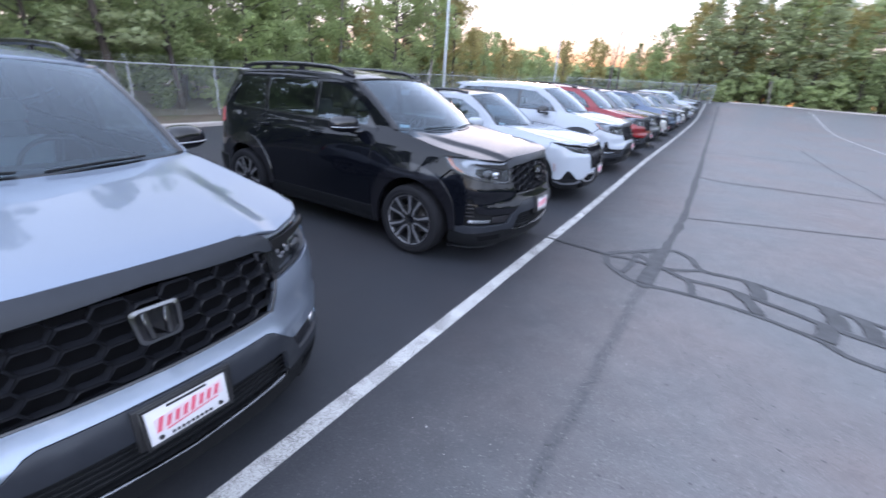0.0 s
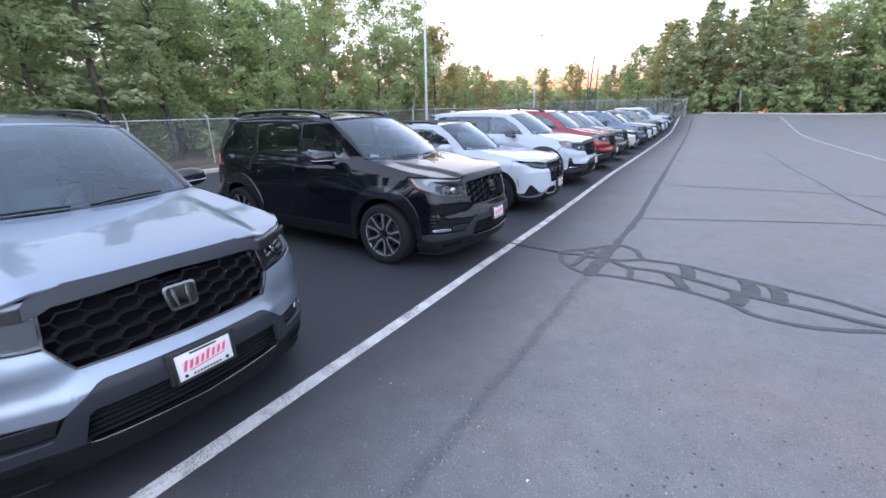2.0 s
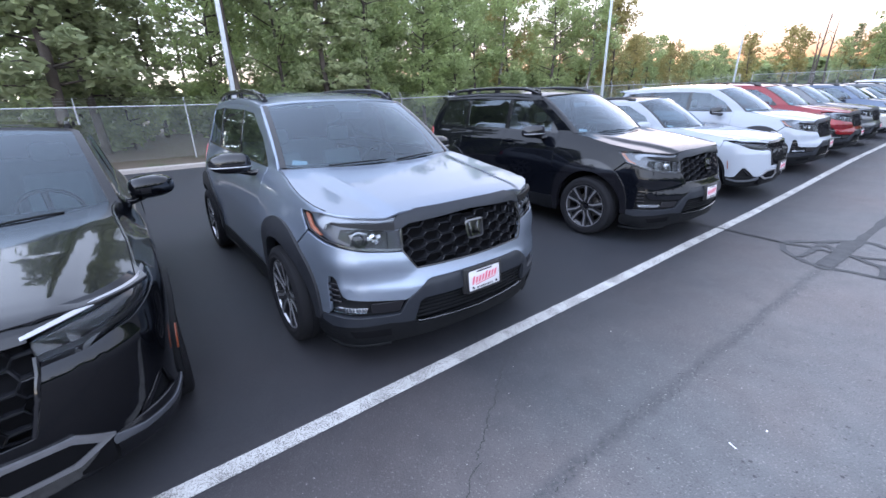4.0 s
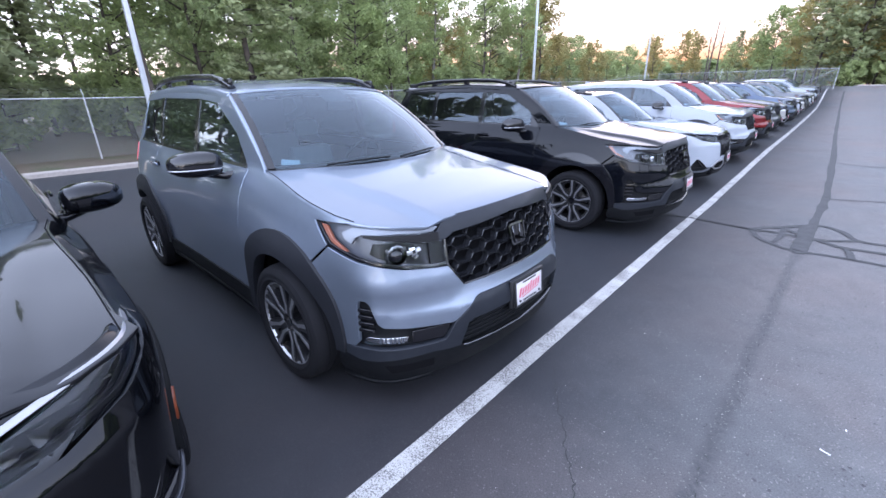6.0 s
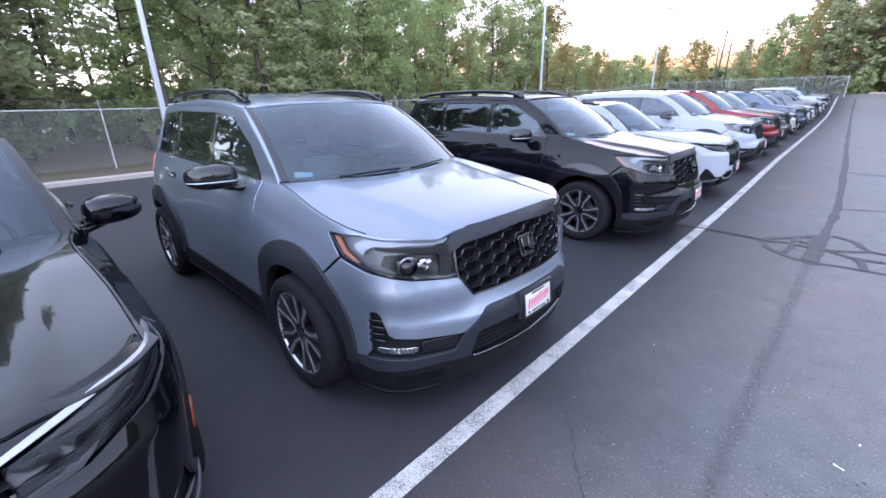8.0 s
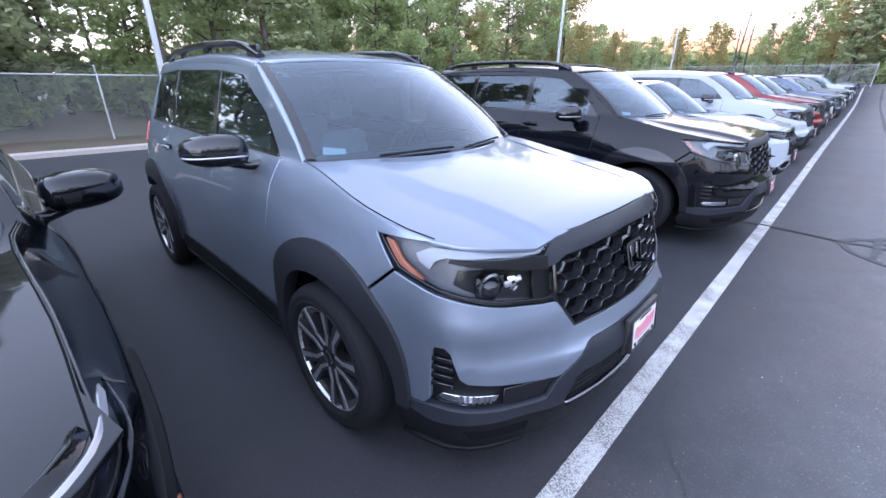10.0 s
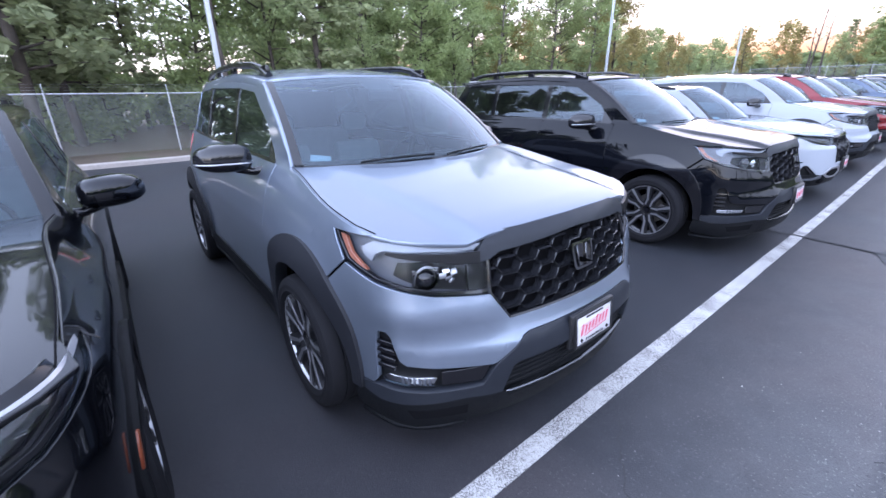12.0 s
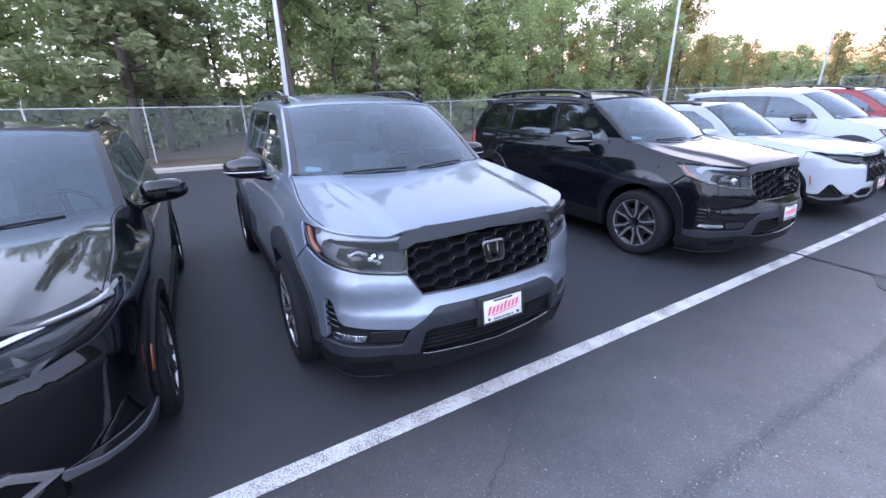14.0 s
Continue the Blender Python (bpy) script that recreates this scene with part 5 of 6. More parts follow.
def face_large(B, car, coat):
    fx, az, ar = B.k["axles"][0], B.k["wheel"] - 0.005, B.k["arch"]
    F = lambda pts: on_front(B, pts)
    arch = [("x", x, z) for x, z in arc(fx, az, ar + 0.012, 57, 7, 10)]
    # painted upper bumper, with the pockets cut out
    half = F([(0, 0.735), (0.465, 0.735), (0.552, 0.853), (0.62, 0.856), (0.78, 0.872), ("x", -0.42, 0.92), ("x", -0.60, 0.972), ("x", -0.785, 0.80)] + arch +
             [("x", -0.545, 0.420), ("x", -0.46, 0.430), ("x", -0.435, 0.46), ("x", -0.428, 0.685), ("x", -0.415, 0.712), ("x", -0.375, 0.715), ("x", -0.352, 0.695), ("x", -0.315, 0.590), ("x", -0.290, 0.570), (0.78, 0.562), (0.565, 0.552), (0.545, 0.560), (0.425, 0.662), (0.39, 0.672), (0, 0.676)])
    patch("front_bumper", sym(half), B.skin, coat, car, step=0.045, thick=0.03)
    # gunmetal lower bumper
    half = F([(0, 0.671), (0.39, 0.667), (0.422, 0.657), (0.545, 0.552), (0.60, 0.452), (0.64, 0.446), (0.80, 0.436), ("x", -0.44, 0.426), ("x", -0.555, 0.408), ("x", -0.55, 0.372), ("x", -0.42, 0.352), ("x", -0.38, 0.356), (0.66, 0.392), (0.57, 0.386), (0.515, 0.388), (0.478, 0.530), (0.450, 0.552), (0, 0.562)])
    patch("lower_bumper", sym(half), B.skin, GUNMETAL, car, step=0.05, thick=0.04, off=0.004)
    # pockets at the corners, with slats and fog lamps
    pocket = F([(0.55, 0.57), (0.80, 0.58), ("x", -0.31, 0.62), ("x", -0.33, 0.73), ("x", -0.45, 0.73), ("x", -0.46, 0.42), (0.58, 0.43)])
    pair("bumper_pocket", pocket, B, CLADDING, car, off=-0.035, thick=0.02)
    for z in (0.655, 0.615, 0.575, 0.535):
        pair("pocket_slat", F([("x", -0.345, z - 0.004), ("x", -0.43, z - 0.010), ("x", -0.43, z + 0.004), ("x", -0.345, z + 0.008)]), B, GLOSSBLACK, car, off=-0.008, thick=0.03, step=0.2)
    fog = F([(0.790, 0.474), (0.86, 0.467), ("x", -0.385, 0.464), ("x", -0.402, 0.476), ("x", -0.382, 0.490), (0.86, 0.494), (0.780, 0.499)])
    for ob, g in zip(pair("fog_lamp", fog, B, CHROME, car, off=-0.018, thick=0.02, step=0.03, label="clear fog lamp with bright reflector"), (1, -1)):
        patch("lens", [(g * u, v) for u, v in fog], B.skin, LENS, ob, off=-0.004, thick=0.004, step=0.1)
        for y in (0.805, 0.822, 0.839, 0.856, 0.873, 0.89):
            patch("reflector_rib", [(g * u, v) for u, v in F([(y - 0.003, 0.468), (y + 0.003, 0.468), (y + 0.003, 0.500), (y - 0.003, 0.500)])], B.skin, LAMPGREY, ob, off=-0.011, thick=0.004, step=0.2)
    pair("pocket_blade", F([(0.60, 0.470), (0.76, 0.465), (0.76, 0.530), (0.575, 0.54)]), B, GLOSSBLACK, car, off=-0.014, thick=0.02)
    # middle intake
    patch("intake_backing", sym(F([(0, 0.585), (0.50, 0.575), (0.56, 0.355), (0, 0.365)])), B.skin, HULL, car, off=-0.06, thick=0.02)
    for z in (0.540, 0.512, 0.484, 0.455, 0.423, 0.392):
        w = 0.515 - (z - 0.39) * 0.22
        patch("intake_bar", sym(F([(0, z), (w, z - 0.006), (w, z + 0.004), (0, z + 0.010)])), B.skin, CLADDING, car, off=-0.022, thick=0.03, step=0.12)
    patch("skid_lip", sym(F([(0, 0.362), (0.47, 0.376), (0.50, 0.384), (0.47, 0.372), (0, 0.358)])), B.skin, DARKCHROME, car, off=0.006, thick=0.02, step=0.12, label="thin grey lip under the intake")
    half = F([(0, 0.355), (0.48, 0.350), (0.50, 0.383), (0.57, 0.381), (0.66, 0.387), ("x", -0.38, 0.350), ("x", -0.42, 0.346), ("x", -0.55, 0.366), ("x", -0.570, 0.40), ("x", -0.600, 0.27), ("x", -0.58, 0.225), (0.86, 0.205), (0.50, 0.245), (0, 0.265)])
    patch("front_valance", sym(half), B.skin, CLADDING, car, off=0.002, thick=0.05, step=0.07)
    pair("valance_pocket", F([(0.66, 0.29), (0.86, 0.275), (0.88, 0.325), (0.66, 0.345)]), B, HULL, car, off=0.004, thick=0.01)
    pair("air_dam", F([(0.66, 0.212), (0.93, 0.180), ("x", -0.60, 0.180), ("x", -0.60, 0.190), (0.93, 0.192), (0.66, 0.224)]), B, CLADDING, car, off=0.012, thick=0.05, step=0.1)
    # grille, brow and badge
    opening = [(-0.50, 1.025), (0.50, 1.025), (0.555, 1.0), (0.558, 0.86), (0.472, 0.74), (-0.472, 0.74), (-0.558, 0.86), (-0.555, 1.0)]
    patch("grille_backing", front_pts(B, [(y * 1.0, z) for y, z in opening]), B.skin, HULL, car, off=-0.075, thick=0.02)
    inner = [(y * 0.985, 0.88 + (z - 0.88) * 0.96) for y, z in opening]
    hex_grille(B, inner, car, 0.222, 0.070, 0.0066, 0.040, 0.012)
    for a, b in zip(range(8), [1, 2, 3, 4, 5, 6, 7, 0]):
        if a == 0:
            continue
        p, q = opening[a], opening[b]
        n = 6
        pts = [B.skin(math.copysign(B.at_y(abs(p[0] + (q[0] - p[0]) * t / n)), p[0] + (q[0] - p[0]) * t / n), p[1] + (q[1] - p[1]) * t / n) + Vector((-0.006, 0, 0)) for t in range(n + 1)]
        part("grille_rim", tube(pts, 0.008, 6), GLOSSBLACK, car)
    patch("nose_panel", sym(F([(0, 1.06), (0.50, 1.05), (0.58, 1.050), (0.585, 1.092), (0.50, 1.102), (0, 1.108)])), B.skin, GUNMETAL, car, off=-0.006, thick=0.02)
    brow = F([(0, 1.106), (0.49, 1.099), (0.545, 1.088), (0.572, 1.070), (0.605, 1.034), (0.605, 0.990), (0.555, 0.997), (0.50, 1.022), (0, 1.050)])
    patch("grille_brow", sym(brow), B.skin, GUNMETAL, car, off=0.008, thick=0.05, step=0.04, label="dark grey panel over the grille")
    pair("lamp_brow", F([(0.600, 1.034), (0.70, 1.033), (0.82, 1.046), ("x", -0.375, 1.054), ("x", -0.380, 1.046), (0.81, 1.022), (0.70, 0.998), (0.600, 0.986)]), B, SATINBLACK, car, off=0.016, thick=0.04, step=0.04)
    p = B.skin(0, 0.918)
    make_emblem(car, p.x + 0.004, 0.918, 0.165, 14)
    # head lamps
    lamp_poly = F([(0.562, 0.992), (0.562, 0.864), (0.62, 0.862), (0.78, 0.879), ("x", -0.42, 0.928), ("x", -0.60, 0.982), ("x", -0.715, 1.092), ("x", -0.50, 1.098), (0.80, 1.090), (0.55, 1.074), (0.60, 1.042)])
    for g in (1, -1):
        M = lambda pts: [(g * u, v) for u, v in F(pts)]
        lamp_ob = patch("head_lamp", [(g * u, v) for u, v in lamp_poly], B.skin, LAMPGREY, car, off=-0.055, thick=0.02, step=0.05, label="head lamp with clear lens, projector and amber side marker")
        patch("lens", [(g * u, v) for u, v in rounded(lamp_poly, 0.012, 2)], B.skin, LENS, lamp_ob, off=0.0, thick=0.006, step=0.06)
        patch("lamp_rim", M([(0.562, 0.868), (0.62, 0.866), (0.78, 0.883), ("x", -0.42, 0.932), ("x", -0.60, 0.986), ("x", -0.715, 1.092), ("x", -0.70, 1.092), ("x", -0.585, 0.994), ("x", -0.42, 0.942), (0.78, 0.894), (0.62, 0.877), (0.562, 0.880)]), B.skin, GLOSSBLACK, lamp_ob, off=-0.006, thick=0.03)
        patch("inner_panel", M([(0.565, 0.985), (0.565, 0.872), (0.64, 0.874), (0.64, 0.990)]), B.skin, SATINBLACK, lamp_ob, off=-0.030, thick=0.03)
        patch("light_strip", M([(0.580, 1.066), (0.80, 1.084), ("x", -0.46, 1.088), ("x", -0.52, 1.060), ("x", -0.50, 1.030), ("x", -0.455, 1.010), ("x", -0.44, 1.040), ("x", -0.40, 1.060), (0.80, 1.056), (0.70, 1.044), (0.612, 1.044)]), B.skin, LIGHTBAR, lamp_ob, off=-0.014, thick=0.02, step=0.04, label="pale daytime light strip")
        patch("lamp_chamber", M([(0.635, 0.985), (0.80, 1.012), ("x", -0.345, 1.008), ("x", -0.365, 0.955), (0.81, 0.905), (0.635, 0.880)]), B.skin, SATINBLACK, lamp_ob, off=-0.050, thick=0.02, step=0.05)
        patch("amber_marker", M([("x", -0.645, 1.080), ("x", -0.685, 1.084), ("x", -0.60, 1.004), ("x", -0.50, 0.966), ("x", -0.48, 0.966), ("x", -0.585, 1.018)]), B.skin, AMBER, lamp_ob, off=-0.020, thick=0.02, label="amber side reflector")
        for y, z, r in ((0.790, 0.940, 0.046), (0.700, 0.935, 0.040)):
            q = B.skin(g * B.at_y(y), z)
            if y < 0.75:
                # facets of the inner reflector
                for k, (dy, dz, tilt) in enumerate(((-0.028, 0.012, 24), (0.0, -0.010, -8), (0.030, 0.010, 10), (0.012, 0.028, 30), (-0.020, -0.026, -26))):
                    box("reflector", (0, 0, 0), (0.010, 0.030, 0.024), CHROME if k % 2 else MACHINED, lamp_ob, 0.004, m=pose(q.x - 0.045, q.y + g * dy, q.z + dz, tilt, -tilt, g * (20 + tilt)))
                continue
            ob = part("projector", lathe([(r * 1.25, -0.03), (r * 1.2, 0.0), (r, 0.004), (r * 0.9, -0.01)], 20, "Z"), DARKCHROME, lamp_ob)
            ob.matrix_basis = pose(q.x - 0.035, q.y, q.z, 0, 90, g * 18)
            bm = bmesh.new()
            bmesh.ops.create_uvsphere(bm, u_segments=16, v_segments=10, radius=r * 0.88)
            eye = part("projector_lens", bm, GLOSSBLACK, lamp_ob)
            eye.matrix_basis = pose(q.x - 0.045, q.y, q.z)
            box("reflector", (q.x - 0.046, q.y + g * 0.012, q.z), (0.012, r * 2.5, r * 1.7), DARKCHROME, lamp_ob, 0.005, m=Matrix.Translation((q.x, q.y, 0)) @ pose(0, 0, 0, 0, 0, g * 20) @ Matrix.Translation((-q.x, -q.y, 0)))
    p = B.skin(0, 0.595)
    box("plate_holder", (p.x - 0.006, 0, 0.590), (0.026, 0.345, 0.180), PLATEBLACK, car, 0.008)
    make_plate(car, p.x + 0.012, 0.588, 6)


def face_crossover(B, car, coat):
    fx, az, ar = B.k["axles"][0], B.k["wheel"] - 0.005, B.k["arch"]
    F = lambda pts: on_front(B, pts)
    arch = [("x", x, z) for x, z in arc(fx, az, ar + 0.012, 57, 8, 10)]
    half = F([(0, 0.565), (0.37, 0.565), (0.45, 0.80), (0.462, 0.826), (0.60, 0.826), (0.78, 0.858), ("x", -0.42, 0.930), ("x", -0.63, 0.985), ("x", -0.68, 0.80)] + arch +
             [("x", -0.52, 0.40), ("x", -0.46, 0.385), (0.86, 0.40), (0.82, 0.545), (0.79, 0.545), (0.66, 0.405), (0.50, 0.385), (0.36, 0.475), (0, 0.485)])
    patch("front_bumper", sym(half), B.skin, coat, car, step=0.045, thick=0.03)
    pair("bumper_pocket", F([(0.64, 0.38), (0.80, 0.56), (0.84, 0.56), (0.88, 0.37)]), B, CLADDING, car, off=-0.03, thick=0.02)
    pair("pocket_slat", F([(0.70, 0.41), (0.80, 0.53), (0.815, 0.53), (0.73, 0.41)]), B, GLOSSBLACK, car, off=-0.006, thick=0.03)
    half = F([(0, 0.482), (0.355, 0.472), (0.497, 0.380), (0.66, 0.398), (0.86, 0.393), ("x", -0.46, 0.378), ("x", -0.535, 0.375), ("x", -0.53, 0.30), ("x", -0.46, 0.25), (0.84, 0.225), (0.50, 0.225), (0.40, 0.25), (0, 0.255)])
    patch("lower_bumper", sym(half), B.skin, GLOSSBLACK if coat in (CHARCOAL, BLACK) else CLADDING, car, step=0.06, thick=0.04, off=0.002)
    pair("lower_garnish", F([(0.585, 0.395), (0.70, 0.352), (0.84, 0.338), ("x", -0.47, 0.360), ("x", -0.50, 0.372), ("x", -0.49, 0.345), (0.84, 0.310), (0.70, 0.318), (0.56, 0.352)]), B, LAMPGREY, car, off=0.010, thick=0.03, label="grey lower garnish")
    tr = F([(0.14, 0.435), (0.24, 0.512), (0.47, 0.502), (0.59, 0.410), (0.46, 0.345), (0.22, 0.345)])
    ti = F([(0.185, 0.435), (0.26, 0.487), (0.455, 0.477), (0.535, 0.412), (0.44, 0.370), (0.24, 0.370)])
    for g in (1, -1):
        bm = bmesh.new()
        ring = [[bm.verts.new(B.skin(g * u, v) + Vector((d, 0, 0))) for u, v in q] for q, d in ((tr, 0.0), (tr, 0.022), (ti, 0.016), (ti, -0.02))]
        for a, b in zip(ring, ring[1:]):
            for i in range(6):
                bm.faces.new((a[i], a[(i + 1) % 6], b[(i + 1) % 6], b[i]))
        part("intake_trim", bm, MACHINED, car, "bright six-sided intake trim", smooth=False)
        patch("intake", [(g * u, v) for u, v in ti], B.skin, HULL, car, off=0.006, thick=0.01)
    opening = [(-0.44, 0.935), (0.44, 0.935), (0.458, 0.86), (0.45, 0.80), (0.37, 0.575), (-0.37, 0.575), (-0.45, 0.80), (-0.458, 0.86)]
    patch("grille_backing", front_pts(B, opening), B.skin, HULL, car, off=-0.06, thick=0.02)
    hex_grille(B, [(y * 0.985, 0.75 + (z - 0.75) * 0.97) for y, z in opening], car, 0.170, 0.076, 0.006, 0.03, 0.010)
    for g in (1, -1):
        p, q = opening[4], opening[2]
        pts = [B.skin(g * B.at_y(p[0] + (q[0] - p[0]) * t / 6), p[1] + (q[1] - p[1]) * t / 6) for t in range(7)]
        part("grille_rim", tube(pts, 0.010, 6), GLOSSBLACK, car)
    patch("nose_panel", sym(F([(0, 0.955), (0.46, 0.950), (0.72, 0.985), ("x", -0.42, 1.010), ("x", -0.42, 1.03), (0.72, 1.01), (0, 0.99)])), B.skin, coat, car, off=-0.008, thick=0.02)
    patch("grille_brow", sym(F([(0, 0.965), (0.46, 0.955), (0.455, 0.925), (0, 0.935)])), B.skin, GLOSSBLACK, car, off=0.006, thick=0.03)
    make_emblem(car, B.skin(0, 0.80).x + 0.004, 0.80, 0.135, 12)
    lamp_poly = F([(0.468, 0.925), (0.468, 0.836), (0.60, 0.836), (0.78, 0.866), ("x", -0.42, 0.930), ("x", -0.64, 0.988), ("x", -0.42, 0.994), (0.72, 0.970)])
    for g in (1, -1):
        M = lambda pts: [(g * u, v) for u, v in F(pts)]
        lamp_ob = patch("head_lamp", [(g * u, v) for u, v in lamp_poly], B.skin, GLOSSBLACK, car, off=-0.05, thick=0.02, step=0.06, label="slim head lamp with clear lens and bright strip")
        patch("lens", [(g * u, v) for u, v in rounded(lamp_poly, 0.012, 2)], B.skin, LENS, lamp_ob, thick=0.006, step=0.08)
        patch("light_strip", M([(0.44, 0.946), (0.72, 0.986), ("x", -0.42, 1.004), ("x", -0.60, 1.000), ("x", -0.57, 0.991), ("x", -0.42, 0.991), (0.72, 0.972), (0.44, 0.935)]), B.skin, MACHINED, lamp_ob, off=0.006, thick=0.012, step=0.04, label="bright strip over the lamp")
        patch("lower_strip", M([(0.47, 0.845), (0.60, 0.845), (0.78, 0.874), ("x", -0.42, 0.945), ("x", -0.60, 0.990), ("x", -0.56, 0.992), (0.78, 0.888), (0.60, 0.857), (0.47, 0.857)]), B.skin, SATINBLACK, lamp_ob, off=-0.012, thick=0.02)
        for y in (0.53, 0.61, 0.69, 0.77):
            q = B.skin(g * B.at_y(y), 0.895 + (y - 0.5) * 0.10)
            box("reflector", (q.x - 0.040, q.y, q.z - 0.004), (0.016, 0.034, 0.009), DARKCHROME, lamp_ob, 0.006, m=Matrix.Translation((q.x, q.y, 0)) @ pose(0, 0, 0, 0, 0, g * 20) @ Matrix.Translation((-q.x, -q.y, 0)))
        patch("amber_marker", M([("x", B.k["axles"][0] + ar + 0.020, 0.66), ("x", B.k["axles"][0] + ar + 0.030, 0.66), ("x", B.k["axles"][0] + ar + 0.055, 0.53), ("x", B.k["axles"][0] + ar + 0.045, 0.53)]), B.skin, AMBERDARK, car, off=0.026, thick=0.01, label="amber side reflector")
    p = B.skin(0, 0.545)
    box("plate_holder", (p.x + 0.012, 0, 0.53), (0.026, 0.36, 0.185), PLATEBLACK, car, 0.008)
    make_plate(car, p.x + 0.030, 0.53, 4)


def cross_swell(x, y, z):
    # the front wings roll in towards the bonnet
    return -0.055 * smoothstep(0.92, 1.04, z) * smoothstep(0.35, 0.60, -x) * (1 - smoothstep(1.45, 1.85, -x))


def large_swell(x, y, z):
    # wide shoulders over the wheels
    f = math.exp(-((x + 1.05) / 0.42) ** 2) * 0.022 + math.exp(-((x + 3.87) / 0.45) ** 2) * 0.02
    out = f * math.exp(-((z - 0.86) / 0.16) ** 2) * smoothstep(0.5, 1.0, -x)
    # the flanks flare over the wheels
    for ax in (-1.05, -3.87):
        out += 0.034 * math.exp(-((x - ax) / 0.55) ** 2) * (1 - smoothstep(0.74, 1.04, z)) * smoothstep(0.50, 0.72, -x)
    # the nose: a shoulder under the lamps, a hollow beside the plate, a forward chin in the middle
    a = abs(y)
    nose = 1 - smoothstep(0.35, 0.55, -x)
    out += nose * 0.011 * math.exp(-((z - 0.790) / 0.060) ** 2) * smoothstep(0.40, 0.60, a)
    out -= nose * 0.011 * math.exp(-((z - 0.640) / 0.075) ** 2) * smoothstep(0.45, 0.60, a) * (1 - smoothstep(0.84, 0.905, a))
    out += nose * 0.018 * math.exp(-((z - 0.56) / 0.09) ** 2) * (1 - smoothstep(0.40, 0.60, a))
    return out


LARGE_SUV = dict(
    plan=[(0.0, 0.0), (-0.016, 0.25), (-0.065, 0.50), (-0.165, 0.715), (-0.262, 0.848), (-0.38, 0.925), (-0.58, 0.970), (-0.95, 0.988), (-1.6, 0.993), (-2.6, 0.996), (-3.6, 0.993), (-4.25, 0.965), (-4.64, 0.90), (-4.80, 0.76), (-4.85, 0.45), (-4.86, 0.0)],
    front=([0.18, 0.26, 0.36, 0.44, 0.55, 0.64, 0.68, 0.74, 0.86, 0.95, 1.02, 1.06, 1.10, 1.14], [0.075, 0.045, 0.016, 0.004, 0.0, 0.0, 0.022, 0.045, 0.072, 0.098, 0.120, 0.135, 0.165, 0.22]), soft=0.018,
    side=([0.18, 0.26, 0.34, 0.45, 0.60, 0.75, 0.88, 0.97, 1.05, 1.12, 1.19, 1.245, 1.27, 1.40, 1.58, 1.72, 1.80], [0.055, 0.022, 0.010, 0.012, 0.010, 0.004, 0.003, 0.014, 0.030, 0.052, 0.088, 0.128, 0.150, 0.178, 0.222, 0.268, 0.330]),
    rear=([0.2, 0.35, 0.6, 0.8, 1.1, 1.27, 1.5, 1.75], [0.08, 0.02, 0.0, 0.03, 0.07, 0.10, 0.20, 0.36]),
    corner=(0.50, -0.66), tail=(-4.2, -4.76), swell=large_swell,
    hood=([-1.55, -1.3, -1.0, -0.7, -0.45, -0.32, -0.24, -0.19, -0.15], [1.285, 1.262, 1.232, 1.198, 1.163, 1.142, 1.122, 1.103, 1.078]),
    crown=0.022, step=0.030, crease=0.52, hullfront=1.02,
    hoodedge=[(-0.195, 0.0), (-0.200, 0.25), (-0.203, 0.45), (-0.206, 0.53), (-0.222, 0.60), (-0.312, 0.76), (-0.388, 0.84), (-0.47, 0.885)],
    seam=(-0.47, -1.43), winglamp=[(-0.612, 0.985), (-0.728, 1.098), (-0.50, 1.106)], bump=(0, -0.795, 0.815),
    screen=((-1.20, -1.43, 0.825, 1.262, 1.268), (-1.95, -2.09, 0.705, 1.762, 1.722)),
    roof=([-1.9, -2.15, -2.5, -3.0, -3.6, -4.1, -4.75], [1.764, 1.808, 1.842, 1.862, 1.856, 1.832, 1.775]), tailtop=-4.50,
    axles=(-1.05, -3.87), stance=0.058, wheel=0.378, arch=0.468, tyre=0.245, half=0.992, length=-4.86, sill=0.42, belt=1.255, rise=0.010,
    doors=(-1.64, -2.66, -3.62), glassend=-4.40, frame=0.040, apw=0.105, cladding=0.135, clad=(0, 0), cladmat=ARCHTRIM, sillstrip=CLADDING,
    belttrim=GLOSSBLACK, spokes=5, bright=True, rail=0.055, mirror=(-1.93, 1.085, 1.275), mirrormat=GLOSSBLACK, mirrorstrip=True, face=face_large)

